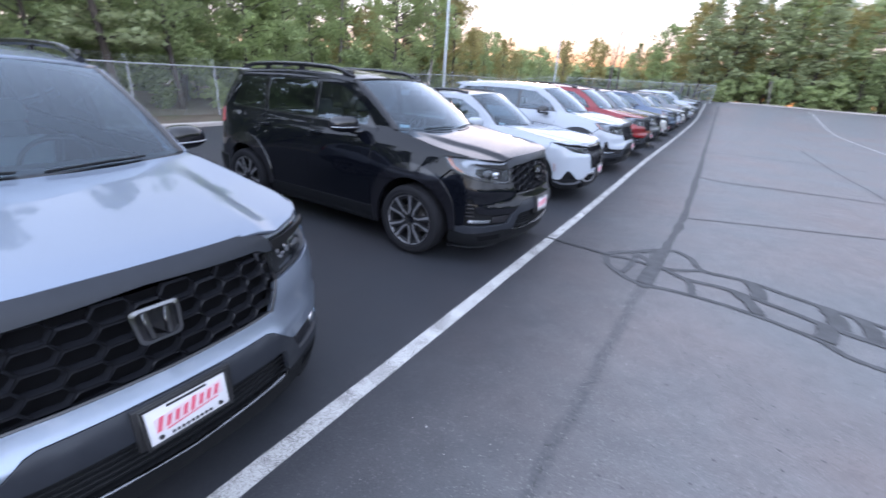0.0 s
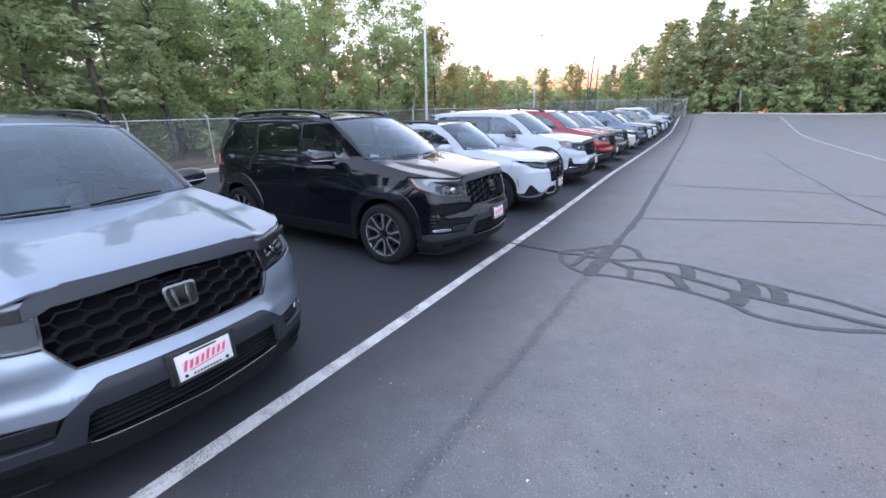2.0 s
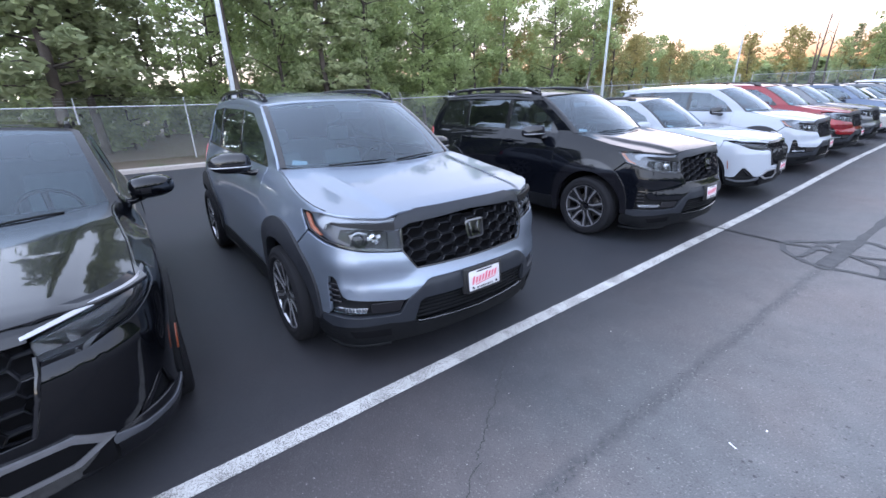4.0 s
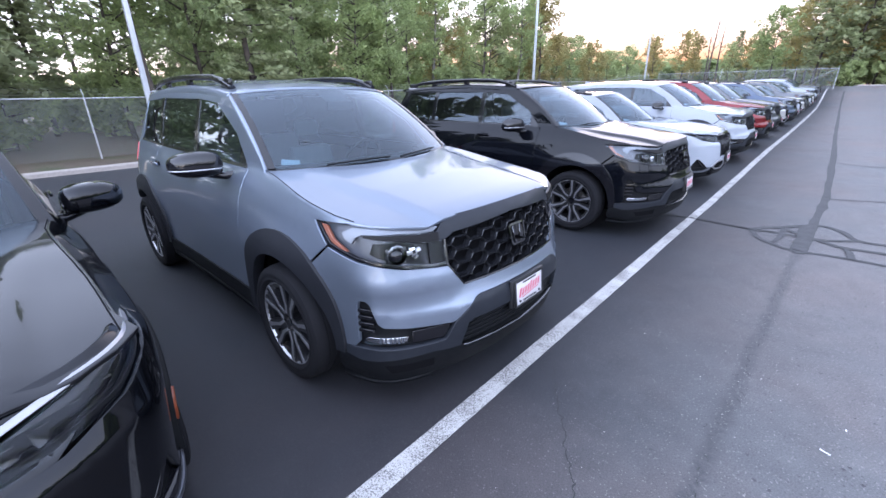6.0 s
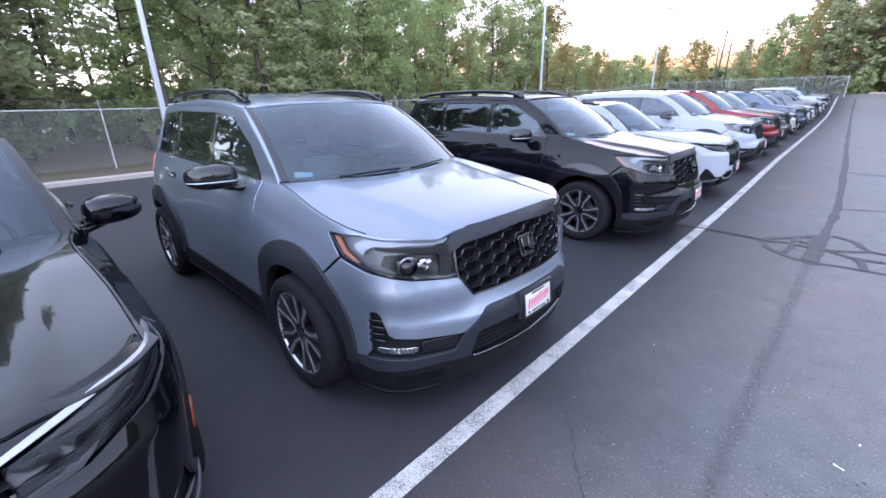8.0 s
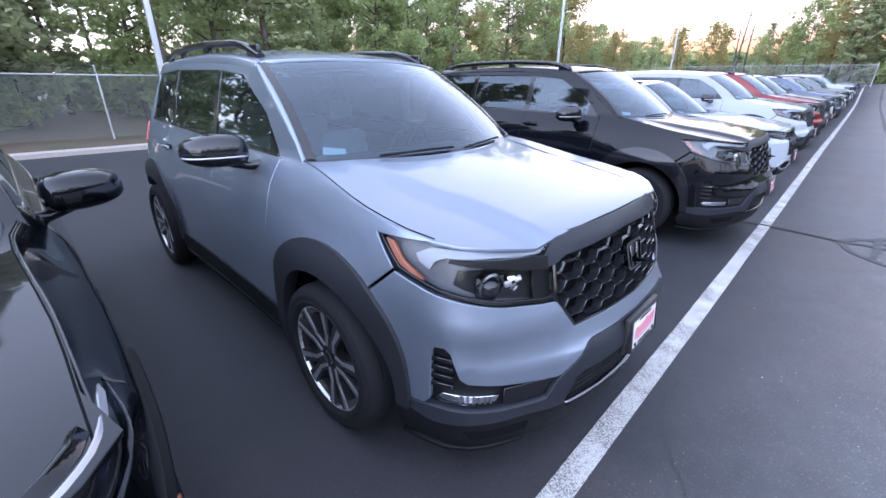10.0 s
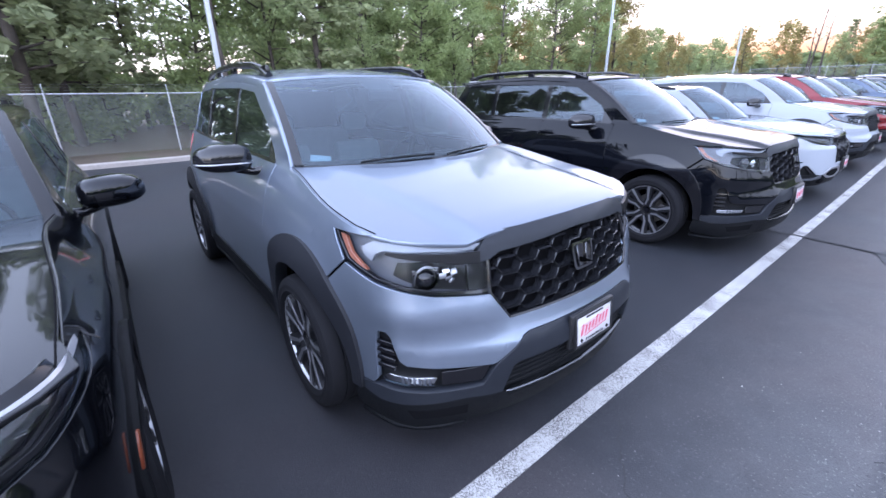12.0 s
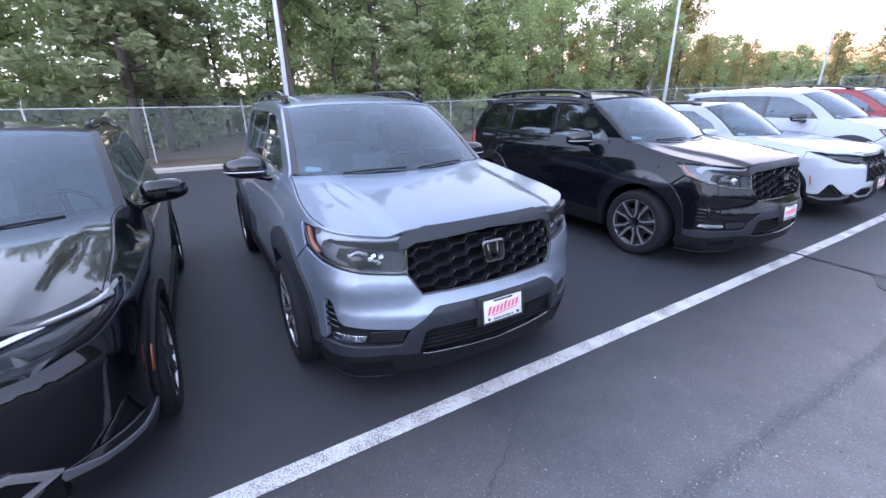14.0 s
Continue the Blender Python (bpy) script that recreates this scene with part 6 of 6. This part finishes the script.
CROSSOVER = dict(
    plan=[(0.0, 0.0), (-0.015, 0.25), (-0.065, 0.48), (-0.18, 0.70), (-0.33, 0.835), (-0.55, 0.900), (-0.95, 0.925), (-1.6, 0.931), (-2.6, 0.933), (-3.4, 0.928), (-4.0, 0.90), (-4.42, 0.84), (-4.60, 0.70), (-4.67, 0.40), (-4.69, 0.0)],
    front=([0.18, 0.26, 0.36, 0.46, 0.56, 0.66, 0.76, 0.80, 0.822, 0.842, 0.88, 0.925, 0.95, 0.98, 1.02], [0.10, 0.06, 0.020, 0.002, 0.0, 0.002, 0.006, 0.012, 0.032, 0.064, 0.068, 0.078, 0.098, 0.130, 0.18]), soft=0.014,
    side=([0.18, 0.26, 0.34, 0.45, 0.60, 0.75, 0.86, 0.94, 1.00, 1.06, 1.11, 1.15, 1.30, 1.45, 1.58, 1.66], [0.07, 0.035, 0.026, 0.030, 0.018, 0.004, 0.002, 0.012, 0.034, 0.064, 0.098, 0.130, 0.170, 0.212, 0.258, 0.31]),
    rear=([0.2, 0.35, 0.6, 0.8, 1.0, 1.15, 1.4, 1.62], [0.08, 0.02, 0.0, 0.03, 0.06, 0.10, 0.22, 0.36]),
    corner=(0.48, -0.62), tail=(-3.95, -4.55), swell=cross_swell,
    hood=([-1.80, -1.5, -1.15, -0.8, -0.5, -0.32, -0.22, -0.16, -0.12], [1.160, 1.146, 1.120, 1.088, 1.052, 1.028, 1.010, 0.988, 0.964]),
    crown=0.030, step=0.018, crease=0.50, hullfront=0.90,
    hoodedge=[(-0.150, 0.0), (-0.155, 0.25), (-0.185, 0.46), (-0.255, 0.66), (-0.33, 0.77), (-0.42, 0.845)],
    seam=(-0.42, -1.70), winglamp=[(-0.645, 0.975), (-0.66, 0.992), (-0.45, 1.002)], bump=(0, -0.69, 0.775),
    screen=((-1.40, -1.70, 0.780, 1.130, 1.135), (-2.18, -2.33, 0.66, 1.640, 1.598)),
    roof=([-2.0, -2.3, -2.8, -3.4, -4.0, -4.5], [1.635, 1.660, 1.672, 1.660, 1.625, 1.575]), tailtop=-4.22,
    axles=(-0.95, -3.65), stance=-0.012, wheel=0.362, arch=0.405, tyre=0.235, half=0.930, length=-4.69, sill=0.40, belt=1.130, rise=0.016,
    doors=(-1.84, -2.74, -3.58), glassend=-4.12, frame=0.035, apw=0.095, cladding=0.055, clad=(2, 0), cladmat=CLADDING, sillstrip=CLADDING,
    belttrim=CHROME, spokes=5, bright=False, rail=0.035, mirror=(-2.02, 1.015, 1.168), mirrormat=None, mirrorstrip=False, face=face_crossover)


# ---- trees ----
def leaf_cloud(centres, radii, per, size, rnd, flat=0.5, droop=0.0):
    """Small leaf blades, each two triangles folded along the middle, scattered about the clump centres."""
    rs = np.random.RandomState(rnd)
    n = len(centres) * per
    c = np.repeat(np.array(centres), per, axis=0)
    r = np.repeat(np.array(radii), per)[:, None]
    d = rs.normal(size=(n, 3))
    d /= np.linalg.norm(d, axis=1)[:, None]
    p = c + d * r * rs.uniform(0.35, 1.0, (n, 1)) ** 0.6 * np.array([1, 1, 0.72])
    a = rs.normal(size=(n, 3))
    a[:, 2] = a[:, 2] * flat - droop
    a /= np.linalg.norm(a, axis=1)[:, None]
    b = np.cross(a, rs.normal(size=(n, 3)))
    b /= np.linalg.norm(b, axis=1)[:, None]
    s = size * rs.uniform(0.6, 1.5, (n, 1))
    tip, root = p + a * s, p - a * s
    nrm = np.cross(a, b)
    l, q = p + b * s * 0.55 + nrm * s * 0.18, p - b * s * 0.55 + nrm * s * 0.18
    v = np.stack([root, q, tip, l], axis=1).reshape(-1, 3)
    i = np.arange(n) * 4
    f = np.stack([np.stack([i, i + 1, i + 2], 1), np.stack([i, i + 2, i + 3], 1)], axis=1).reshape(-1, 3)
    return v, f


def tree_meshes(kind, h, seed, far=False):
    """Trunk with limbs, and a crown of leaf clumps, as two meshes."""
    R = random.Random(seed)
    bm = bmesh.new()
    def limb(pts, taper, n=7):
        t = tube(pts, 0, 3 if far else n, taper)
        me = bpy.data.meshes.new("limb")
        t.to_mesh(me)
        t.free()
        bm.from_mesh(me)
        bpy.data.meshes.remove(me)
    lean = (R.uniform(-0.04, 0.04), R.uniform(-0.04, 0.04))
    r0 = h * (0.014 if "pine" in kind else 0.013)
    axis = lambda z: Vector((lean[0] * z + 0.12 * math.sin(z * 0.7 + seed), lean[1] * z + 0.12 * math.cos(z * 0.6 + seed), z))
    n = 9
    limb([axis(h * 0.97 * i / n) + Vector((0, 0, -0.3 if i == 0 else 0)) for i in range(n + 1)], [max(0.012, r0 * (1 - 0.93 * i / n)) for i in range(n + 1)], 8)
    centres, radii = [], []
    if kind in ("pine", "highpine"):
        z = h * (R.uniform(0.16, 0.3) if kind == "pine" else 0.48)
        while z < h * 0.97:
            t = z / h
            reach = (0.23 * h * (1 - t) ** 0.75 + 0.35) * R.uniform(0.75, 1.1)
            k = R.randint(4, 6)
            a0 = R.uniform(0, 6.28)
            for i in range(k):
                if R.random() < 0.12:
                    continue
                a = a0 + 6.283 * i / k + R.uniform(-0.3, 0.3)
                ln = reach * R.uniform(0.6, 1.15)
                tip = axis(z) + Vector((math.cos(a) * ln, math.sin(a) * ln, ln * R.uniform(-0.12, 0.16)))
                limb([axis(z), axis(z).lerp(tip, 0.5) + Vector((0, 0, 0.06 * ln)), tip], [0.022 + 0.008 * ln, 0.016, 0.006], 5)
                m = max(2, int(ln * 2.2))
                for j in range(m):
                    u = 0.3 + 0.7 * (j + R.random() * 0.6) / m
                    centres.append(tuple(axis(z).lerp(tip, u) + Vector((R.uniform(-0.15, 0.15), R.uniform(-0.15, 0.15), R.uniform(0, 0.12)))))
                    radii.append(R.uniform(0.24, 0.46))
            z += h * R.uniform(0.035, 0.055)
        v, f = leaf_cloud(centres, radii, 13 if far else 32, 0.175 if far else 0.125, seed, 0.35)
    else:
        low = {"broad": 0.14, "tall": 0.30, "bush": 0.02}[kind]
        spread = {"broad": 0.30, "tall": 0.19, "bush": 0.55}[kind]
        for i in range({"broad": 30, "tall": 26, "bush": 14}[kind]):
            z = h * (low + (0.93 - low) * (i + R.random()) / 30 * (30 / {"broad": 30, "tall": 26, "bush": 14}[kind]))
            t = (z / h - low) / (1 - low)
            reach = h * spread * (0.45 + 1.1 * t - 1.35 * t * t + 0.12) * R.uniform(0.55, 1.15)
            a = R.uniform(0, 6.283)
            tip = axis(z) + Vector((math.cos(a) * reach, math.sin(a) * reach, reach * R.uniform(0.1, 0.55)))
            mid = axis(z).lerp(tip, 0.5) + Vector((R.uniform(-0.2, 0.2), R.uniform(-0.2, 0.2), R.uniform(-0.1, 0.25)))
            limb([axis(z), mid, tip], [0.02 + 0.012 * reach, 0.014 + 0.006 * reach, 0.007], 5)
            for j in range(R.randint(4, 7)):
                u = R.uniform(0.35, 1.08)
                c = axis(z).lerp(tip, u) + Vector((R.gauss(0, 0.30), R.gauss(0, 0.30), R.gauss(0.05, 0.26))) * (h / 10) ** 0.5
                centres.append(tuple(c))
                radii.append(R.uniform(0.30, 0.62) * (h / 10) ** 0.35)
        for i in range(10):
            centres.append(tuple(axis(h * (0.9 + 0.01 * i)) + Vector((R.gauss(0, 0.35), R.gauss(0, 0.35), 0))))
            radii.append(R.uniform(0.25, 0.45))
        v, f = leaf_cloud(centres, radii, (6 if kind == "bush" else 11) if far else 13 if kind == "bush" else 38, (0.21 if kind == "bush" else 0.165) if far else 0.135 if kind == "bush" else 0.094, seed, 0.8, 0.15)
    trunk = bpy.data.meshes.new("trunk")
    bm.to_mesh(trunk)
    bm.free()
    trunk.shade_smooth()
    crown = bpy.data.meshes.new("crown")
    crown.from_pydata(v.tolist(), [], f.tolist())
    return trunk, crown


KINDS = {
    "pine_a": ("pine", 12.5, 3, BARK, NEEDLES, "dark green pine tree with bare lower trunk behind the fence", "tree"),
    "pine_b": ("pine", 10.5, 8, BARK, NEEDLES, "dark green pine tree behind the fence", "tree"),
    "pine_c": ("highpine", 12.0, 5, BARK, NEEDLES, "tall pine with a long bare trunk behind the fence", "tree"),
    "broad_a": ("broad", 8.8, 11, BARK, LEAF, "fresh green broadleaf tree behind the fence", "tree"),
    "broad_b": ("broad", 10.2, 17, BARK, LEAFDARK, "deep green broadleaf tree behind the fence", "tree"),
    "tall_a": ("tall", 11.0, 23, PALEBARK, LEAF, "slender pale-barked tree with thin leaves", "tree"),
    "tall_b": ("tall", 9.5, 29, PALEBARK, SUNSETLEAF, "slender tree with warm sunset light in its leaf colour", "tree"),
    "sunset_broad": ("broad", 9.4, 37, BARK, SUNSETLEAF, "broadleaf tree with warm sunset light in its leaf colour", "tree"),
    "bush_a": ("bush", 2.4, 31, BARK, LEAFDARK, "dense green undergrowth bush by the fence", "bush"),
}
protos = {}


def plant(kind, x, y, s=1.0, turn=0.0, wide=1.0):
    k, h, seed, bark, leaf, label, cat = KINDS[kind]
    m = pose(x, y, ground_z(min(x, 40), min(y, 70)) - 0.12, 0, 0, turn) @ Matrix.Diagonal((s * wide, s * wide, s, 1))
    # the finest leaves only where the camera comes near
    far = y > 45 or x < -28 or x > 40 or y < -25
    key = (kind, far)
    if key not in protos:
        trunk, crown = tree_meshes(k, h, seed, far)
        trunk.materials.append(bark)
        crown.materials.append(leaf)
        protos[key] = (trunk, crown)
    trunk, crown = protos[key]
    ob = thing(cat, m, label, cat, "trees round the lot" if cat == "tree" else "bushes")
    for nm, me in (("trunk", trunk), ("crown", crown)):
        c = new(nm, me)
        c.parent = ob
    return ob


rt = random.Random(42)
# the long wood behind the fence: tall by the near end, lower towards the far end
y = -30.0
while y < 60:
    tall = 1.0 if y < 24 else max(0.48, 1.0 - (y - 24) * 0.024)
    for row, (x0, x1) in enumerate(((-19.5, -17.6), (-24, -20), (-30, -25))):
        if row == 2 and rt.random() < (0.5 if y < 5 else 0.35):
            continue
        if row == 0 and rt.random() < (0.35 if y < 5 else 0.3):
            continue
        if y < 4:
            kind = rt.choice(["pine_a", "pine_b", "pine_c", "pine_c", "pine_b", "broad_a"])
        else:
            kind = rt.choice(["broad_b", "broad_a", "broad_b", "pine_b", "pine_a", "tall_a"])
            # towards the sunset, trees whose leaf colour holds the warm light
            if y > 24 and ("pine" in kind or y > 36 and kind == "broad_a"):
                kind = "sunset_broad"
        plant(kind, rt.uniform(x0, x1), y + rt.uniform(-1.2, 1.2), tall * (1.25 if y < 1 else 1.0) * rt.uniform(0.85, 1.12), rt.uniform(0, 360))
    y += 2.9
y = -28.0
while y < 60:
    if rt.random() < (0.30 if y < 8 else 0.6):
        plant("bush_a", rt.uniform(-20.5, -17.4), y, rt.uniform(0.4, 0.8), rt.uniform(0, 360))
    y += 1.7
# the wood past the lot's far end
x = -10.5
while x < 62:
    for row, (y0, y1) in enumerate(((60, 62), (64, 68), (70, 76))):
        kind = rt.choice(["broad_a", "broad_b", "broad_b", "pine_b", "tall_a", "broad_a"]) if row == 0 else rt.choice(["broad_b", "pine_a", "sunset_broad", "tall_b"])
        g = smoothstep(-12, 2, x)
        plant(kind, x + rt.uniform(-1.2, 1.2), rt.uniform(y0, y1), (0.55 + 0.67 * g) * rt.uniform(0.85, 1.15), rt.uniform(0, 360))
    x += 2.9
x = 1.5
while x < 60:
    plant("bush_a", x, rt.uniform(58.5, 60.5), rt.uniform(0.7, 1.3), rt.uniform(0, 360))
    plant("bush_a", x + 1.2, rt.uniform(66, 69), rt.uniform(1.5, 2.0), rt.uniform(0, 360))
    plant("bush_a", x, rt.uniform(77, 80), rt.uniform(2.0, 2.6), rt.uniform(0, 360))
    x += 2.4
# unseen woods on the open sides, past the lot, added to darken paint reflections
y = -34.0
while y < 62:
    for x0, x1 in ((41, 46),):
        plant(rt.choice(["broad_a", "broad_b", "pine_b", "pine_a"]), rt.uniform(x0, x1), y + rt.uniform(-1.5, 1.5), rt.uniform(0.9, 1.2), rt.uniform(0, 360))
    y += 3.4
x = -14.0
while x < 46:
    for y0, y1 in ((-66, -58),):
        plant(rt.choice(["broad_a", "broad_b", "pine_b", "pine_a"]), x + rt.uniform(-1.5, 1.5), rt.uniform(y0, y1), rt.uniform(0.85, 1.2), rt.uniform(0, 360))
    x += 4.6
# unseen bushes on the same side, added to darken the lowest reflections
y = -34.0
while y < 62:
    for x0 in (39, 43):
        plant("bush_a", x0 + rt.uniform(-1, 1), y + rt.uniform(-1, 1), rt.uniform(1.7, 2.3), rt.uniform(0, 360), 1.3)
    y += 2.8
# a thick back row and undergrowth in the long wood
y = -32.0
while y < 62:
    tall = 1.0 if y < 24 else max(0.45, 1.0 - (y - 24) * 0.026)
    plant(rt.choice(["broad_b", "sunset_broad", "broad_a"]) if y > 20 else rt.choice(["broad_b", "pine_b", "broad_a"]) if y > 8 else rt.choice(["pine_c", "pine_c", "pine_b"]), rt.uniform(-37, -32), y, tall * rt.uniform(0.85, 1.1), rt.uniform(0, 360))
    for x0 in (-22, -26, -31, -38):
        plant("bush_a", x0 + rt.uniform(-1.5, 1.5), y + rt.uniform(-1.5, 1.5), rt.uniform(0.9, 1.5), rt.uniform(0, 360))
    y += 3.2
# low far woods under the sunset, their warm backlight put into the leaf colour
for i in range(64):
    a = radians(-44 + 46 * i / 63) + rt.uniform(-0.012, 0.012)
    d = rt.uniform(104, 130)
    plant(rt.choice(["sunset_broad", "broad_b", "sunset_broad"]), d * math.sin(a), d * math.cos(a), rt.uniform(0.50, 0.72), rt.uniform(0, 360), 1.9)
for i in range(40):
    a = radians(-44 + 46 * i / 39) + rt.uniform(-0.015, 0.015)
    d = rt.uniform(82, 96)
    plant("bush_a", d * math.sin(a), d * math.cos(a), rt.uniform(1.4, 2.1), rt.uniform(0, 360), 1.5)
# taller ones that stand out against the glow
for x, y, s, kind in ((-30, 55, 0.74, "tall_b"), (-33, 61, 0.85, "sunset_broad"), (-27.5, 58, 0.66, "tall_a"), (-21, 70, 0.78, "sunset_broad"), (-18, 74, 0.86, "sunset_broad"), (-15.5, 70, 0.72, "tall_b"), (-23.5, 76, 0.7, "tall_b")):
    plant(kind, x, y, s, rt.uniform(0, 360))


def bare_tree(x, y, h, seed):
    """A dead trunk with a few thin limbs."""
    R = random.Random(seed)
    ob = thing("bare_tree", pose(x, y, ground_z(x, y) - 0.12), "thin bare dead tree standing behind the fence", "tree", "bare trees")
    bend = lambda z: Vector((0.10 * math.sin(z * 0.5 + seed), 0.08 * math.cos(z * 0.6), z))
    part("trunk", tube([bend(h * i / 8) for i in range(9)], 0, 7, [0.15 * (1 - 0.9 * i / 8) + 0.01 for i in range(9)]), BARK, ob)
    for i in range(9):
        z = h * R.uniform(0.45, 0.95)
        a, ln = R.uniform(0, 6.28), h * R.uniform(0.06, 0.14)
        tip = bend(z) + Vector((math.cos(a) * ln, math.sin(a) * ln, ln * R.uniform(0.6, 1.3)))
        part("limb", tube([bend(z), bend(z).lerp(tip, 0.5) + Vector((0, 0, -0.06)), tip], 0, 5, [0.035, 0.022, 0.008]), BARK, ob)


bare_tree(-12.3, 64, 8.2, 4)
bare_tree(-11.9, 66.5, 7.4, 9)
bare_tree(-13.4, 67, 6.2, 13)
pole = thing("utility_pole", pose(-28.5, 80, ground_z(-28.5, 62)), "dark wooden utility pole far behind the fence", "utility pole")
part("shaft", tube([(0, 0, -0.3), (0, 0, 6.6)], 0, 8, [0.16, 0.12]), BARK, pole)
box("crossarm", (0, 0, 6.1), (1.6, 0.10, 0.12), BARK, pole, 0.01)
post = thing("post", pose(5.65, 58, ground_z(5.65, 58)), "pale leaning post by the far kerb", "post")
part("shaft", tube([(0, 0, -0.2), (-0.42, 0, 2.4)], 0.07, 8), PALEBARK, post)
part("cap", tube([(-0.42, 0, 2.4), (-0.428, 0, 2.45)], 0.08, 8), PALEBARK, post)


# ---- the row of cars ----
def stand(x, y, yaw=0.0, size=(1, 1, 1)):
    e = 0.5
    tilt = math.degrees(math.atan2(ground_z(0, y + e) - ground_z(0, y - e), 2 * e))
    return pose(x, y, ground_z(-2, y), tilt, 0, yaw) @ Matrix.Diagonal((*size, 1))


LABELS = {SILVER: "silver SUV with black grille, roof rails and dealer plate", BLACK: "gloss black SUV with roof rails and dealer plate", WHITE: "white SUV parked nose to the painted line",
          RED: "dark red SUV with roof rails", GREY: "grey metallic SUV with roof rails", BLUE: "slate blue SUV with roof rails", BEIGE: "pale silver SUV parked in the row", CHARCOAL: "black metallic crossover with slim head lamps"}
protos_car = {}


def park(spec, coat, x, y, yaw=0.0, label="", rails=True):
    """A car of that kind: the first of each is built, the others share its meshes and take their own paint."""
    key = (id(spec), rails, coat in (CHARCOAL, BLACK))
    label = label or LABELS[coat]
    size = (1.012, 1.024, 1.008) if spec is LARGE_SUV else (1.0, 1.0, 1.0)
    if key not in protos_car:
        ob = build_suv(spec, label, stand(x, y, yaw, size), coat, sunroof=spec is CROSSOVER, rails=rails)
        protos_car[key] = (ob, coat)
        return ob
    first, old = protos_car[key]
    ob = copy_thing(first, stand(x, y, yaw, size))
    ob["label"] = label
    for o in ob.children_recursive:
        if o.type == "MESH" and o.data.materials and o.data.materials[0] == old and coat != old:
            o.material_slots[0].link = "OBJECT"
            o.material_slots[0].material = coat
    return ob


park(LARGE_SUV, SILVER, 0.0, 0.228)
park(LARGE_SUV, BLACK, -0.03, 4.14)
park(CROSSOVER, CHARCOAL, 0.03, -2.475)
park(CROSSOVER, WHITE, -0.14, 7.40, label="white crossover with black grille and slim head lamps")
park(LARGE_SUV, WHITE, -0.15, 10.7, rails=False)
park(LARGE_SUV, RED, -0.15, 13.9)
park(LARGE_SUV, GREY, -0.2, 17.0)
park(CROSSOVER, BEIGE, -0.25, 20.1)
park(LARGE_SUV, BLUE, -0.15, 23.2)
park(CROSSOVER, WHITE, -0.2, 26.3, label="white crossover with black grille and slim head lamps")
park(CROSSOVER, BEIGE, -0.2, 29.4)
park(LARGE_SUV, GREY, -0.2, 32.5)
park(CROSSOVER, WHITE, -0.2, 35.6, label="white crossover with black grille and slim head lamps")
park(CROSSOVER, BEIGE, -0.2, 38.7)
park(LARGE_SUV, WHITE, -0.2, 41.8, rails=False)
park(CROSSOVER, GREY, -0.2, 44.9, label="grey crossover parked in the row")


# ---- small litter on the lane ----
def scrap(name, x, y, turn, sx, sy, mat, label):
    bm = bmesh.new()
    vs = [bm.verts.new((u * sx, v * sy, h)) for u, v, h in ((-0.5, -0.4, 0.001), (0.1, -0.5, 0.004), (0.5, -0.2, 0.002), (0.45, 0.4, 0.007), (0.0, 0.5, 0.003), (-0.5, 0.3, 0.006))]
    bm.faces.new(vs)
    r = bmesh.ops.extrude_face_region(bm, geom=bm.faces[:])
    for e in r["geom"]:
        if isinstance(e, bmesh.types.BMVert):
            e.co.z += 0.0015
    ob = part(name, bm, mat, smooth=False)
    ob.matrix_basis = pose(x, y, ground_z(x, y) + 0.002, 0, 0, turn)
    return tagged(ob, label, "litter")


scrap("paper_scrap", 1.539, 0.627, -25, 0.046, 0.007, PAPER, "thin torn white paper sliver on the asphalt")
scrap("paper_scrap", 1.617, 0.887, 70, 0.014, 0.009, PAPER, "tiny white paper scrap on the asphalt")
rs = random.Random(77)
verts, faces = [], []
for i in range(2600):
    x, y = rs.uniform(0.2, 5.0), rs.uniform(-2.5, 8.0)
    if rs.random() < 0.25:
        x = rs.gauss(1.17, 0.10)
    r, a = rs.uniform(0.0018, 0.0050) * (1.6 if rs.random() < 0.1 else 1.0), rs.uniform(0, 6.28)
    z, k = ground_z(x, y), len(verts)
    for j in range(5):
        q = a + j * 1.2566
        verts.append((x + r * math.cos(q) * rs.uniform(0.7, 1.1), y + r * math.sin(q) * rs.uniform(0.7, 1.1), z))
    verts.append((x + rs.uniform(-0.3, 0.3) * r, y + rs.uniform(-0.3, 0.3) * r, z + r * rs.uniform(0.7, 1.1)))
    faces.extend((k + j, k + (j + 1) % 5, k + 5) for j in range(5))


def grit_material():
    m, n, l, p = node_material("loose_grit")
    geo = n.new("ShaderNodeNewGeometry")
    l.new(ramp_node(n, l, geo.outputs["Random Per Island"], ((0.0, (0.06, 0.06, 0.06)), (0.45, (0.20, 0.19, 0.18)), (1.0, (0.38, 0.36, 0.34)))), p.inputs["Base Color"])
    p.inputs["Roughness"].default_value = 0.85
    return m


tagged(mesh_object("grit", verts, faces, grit_material()), "loose pale and dark grit scattered on the asphalt", "grit", kind="stuff")
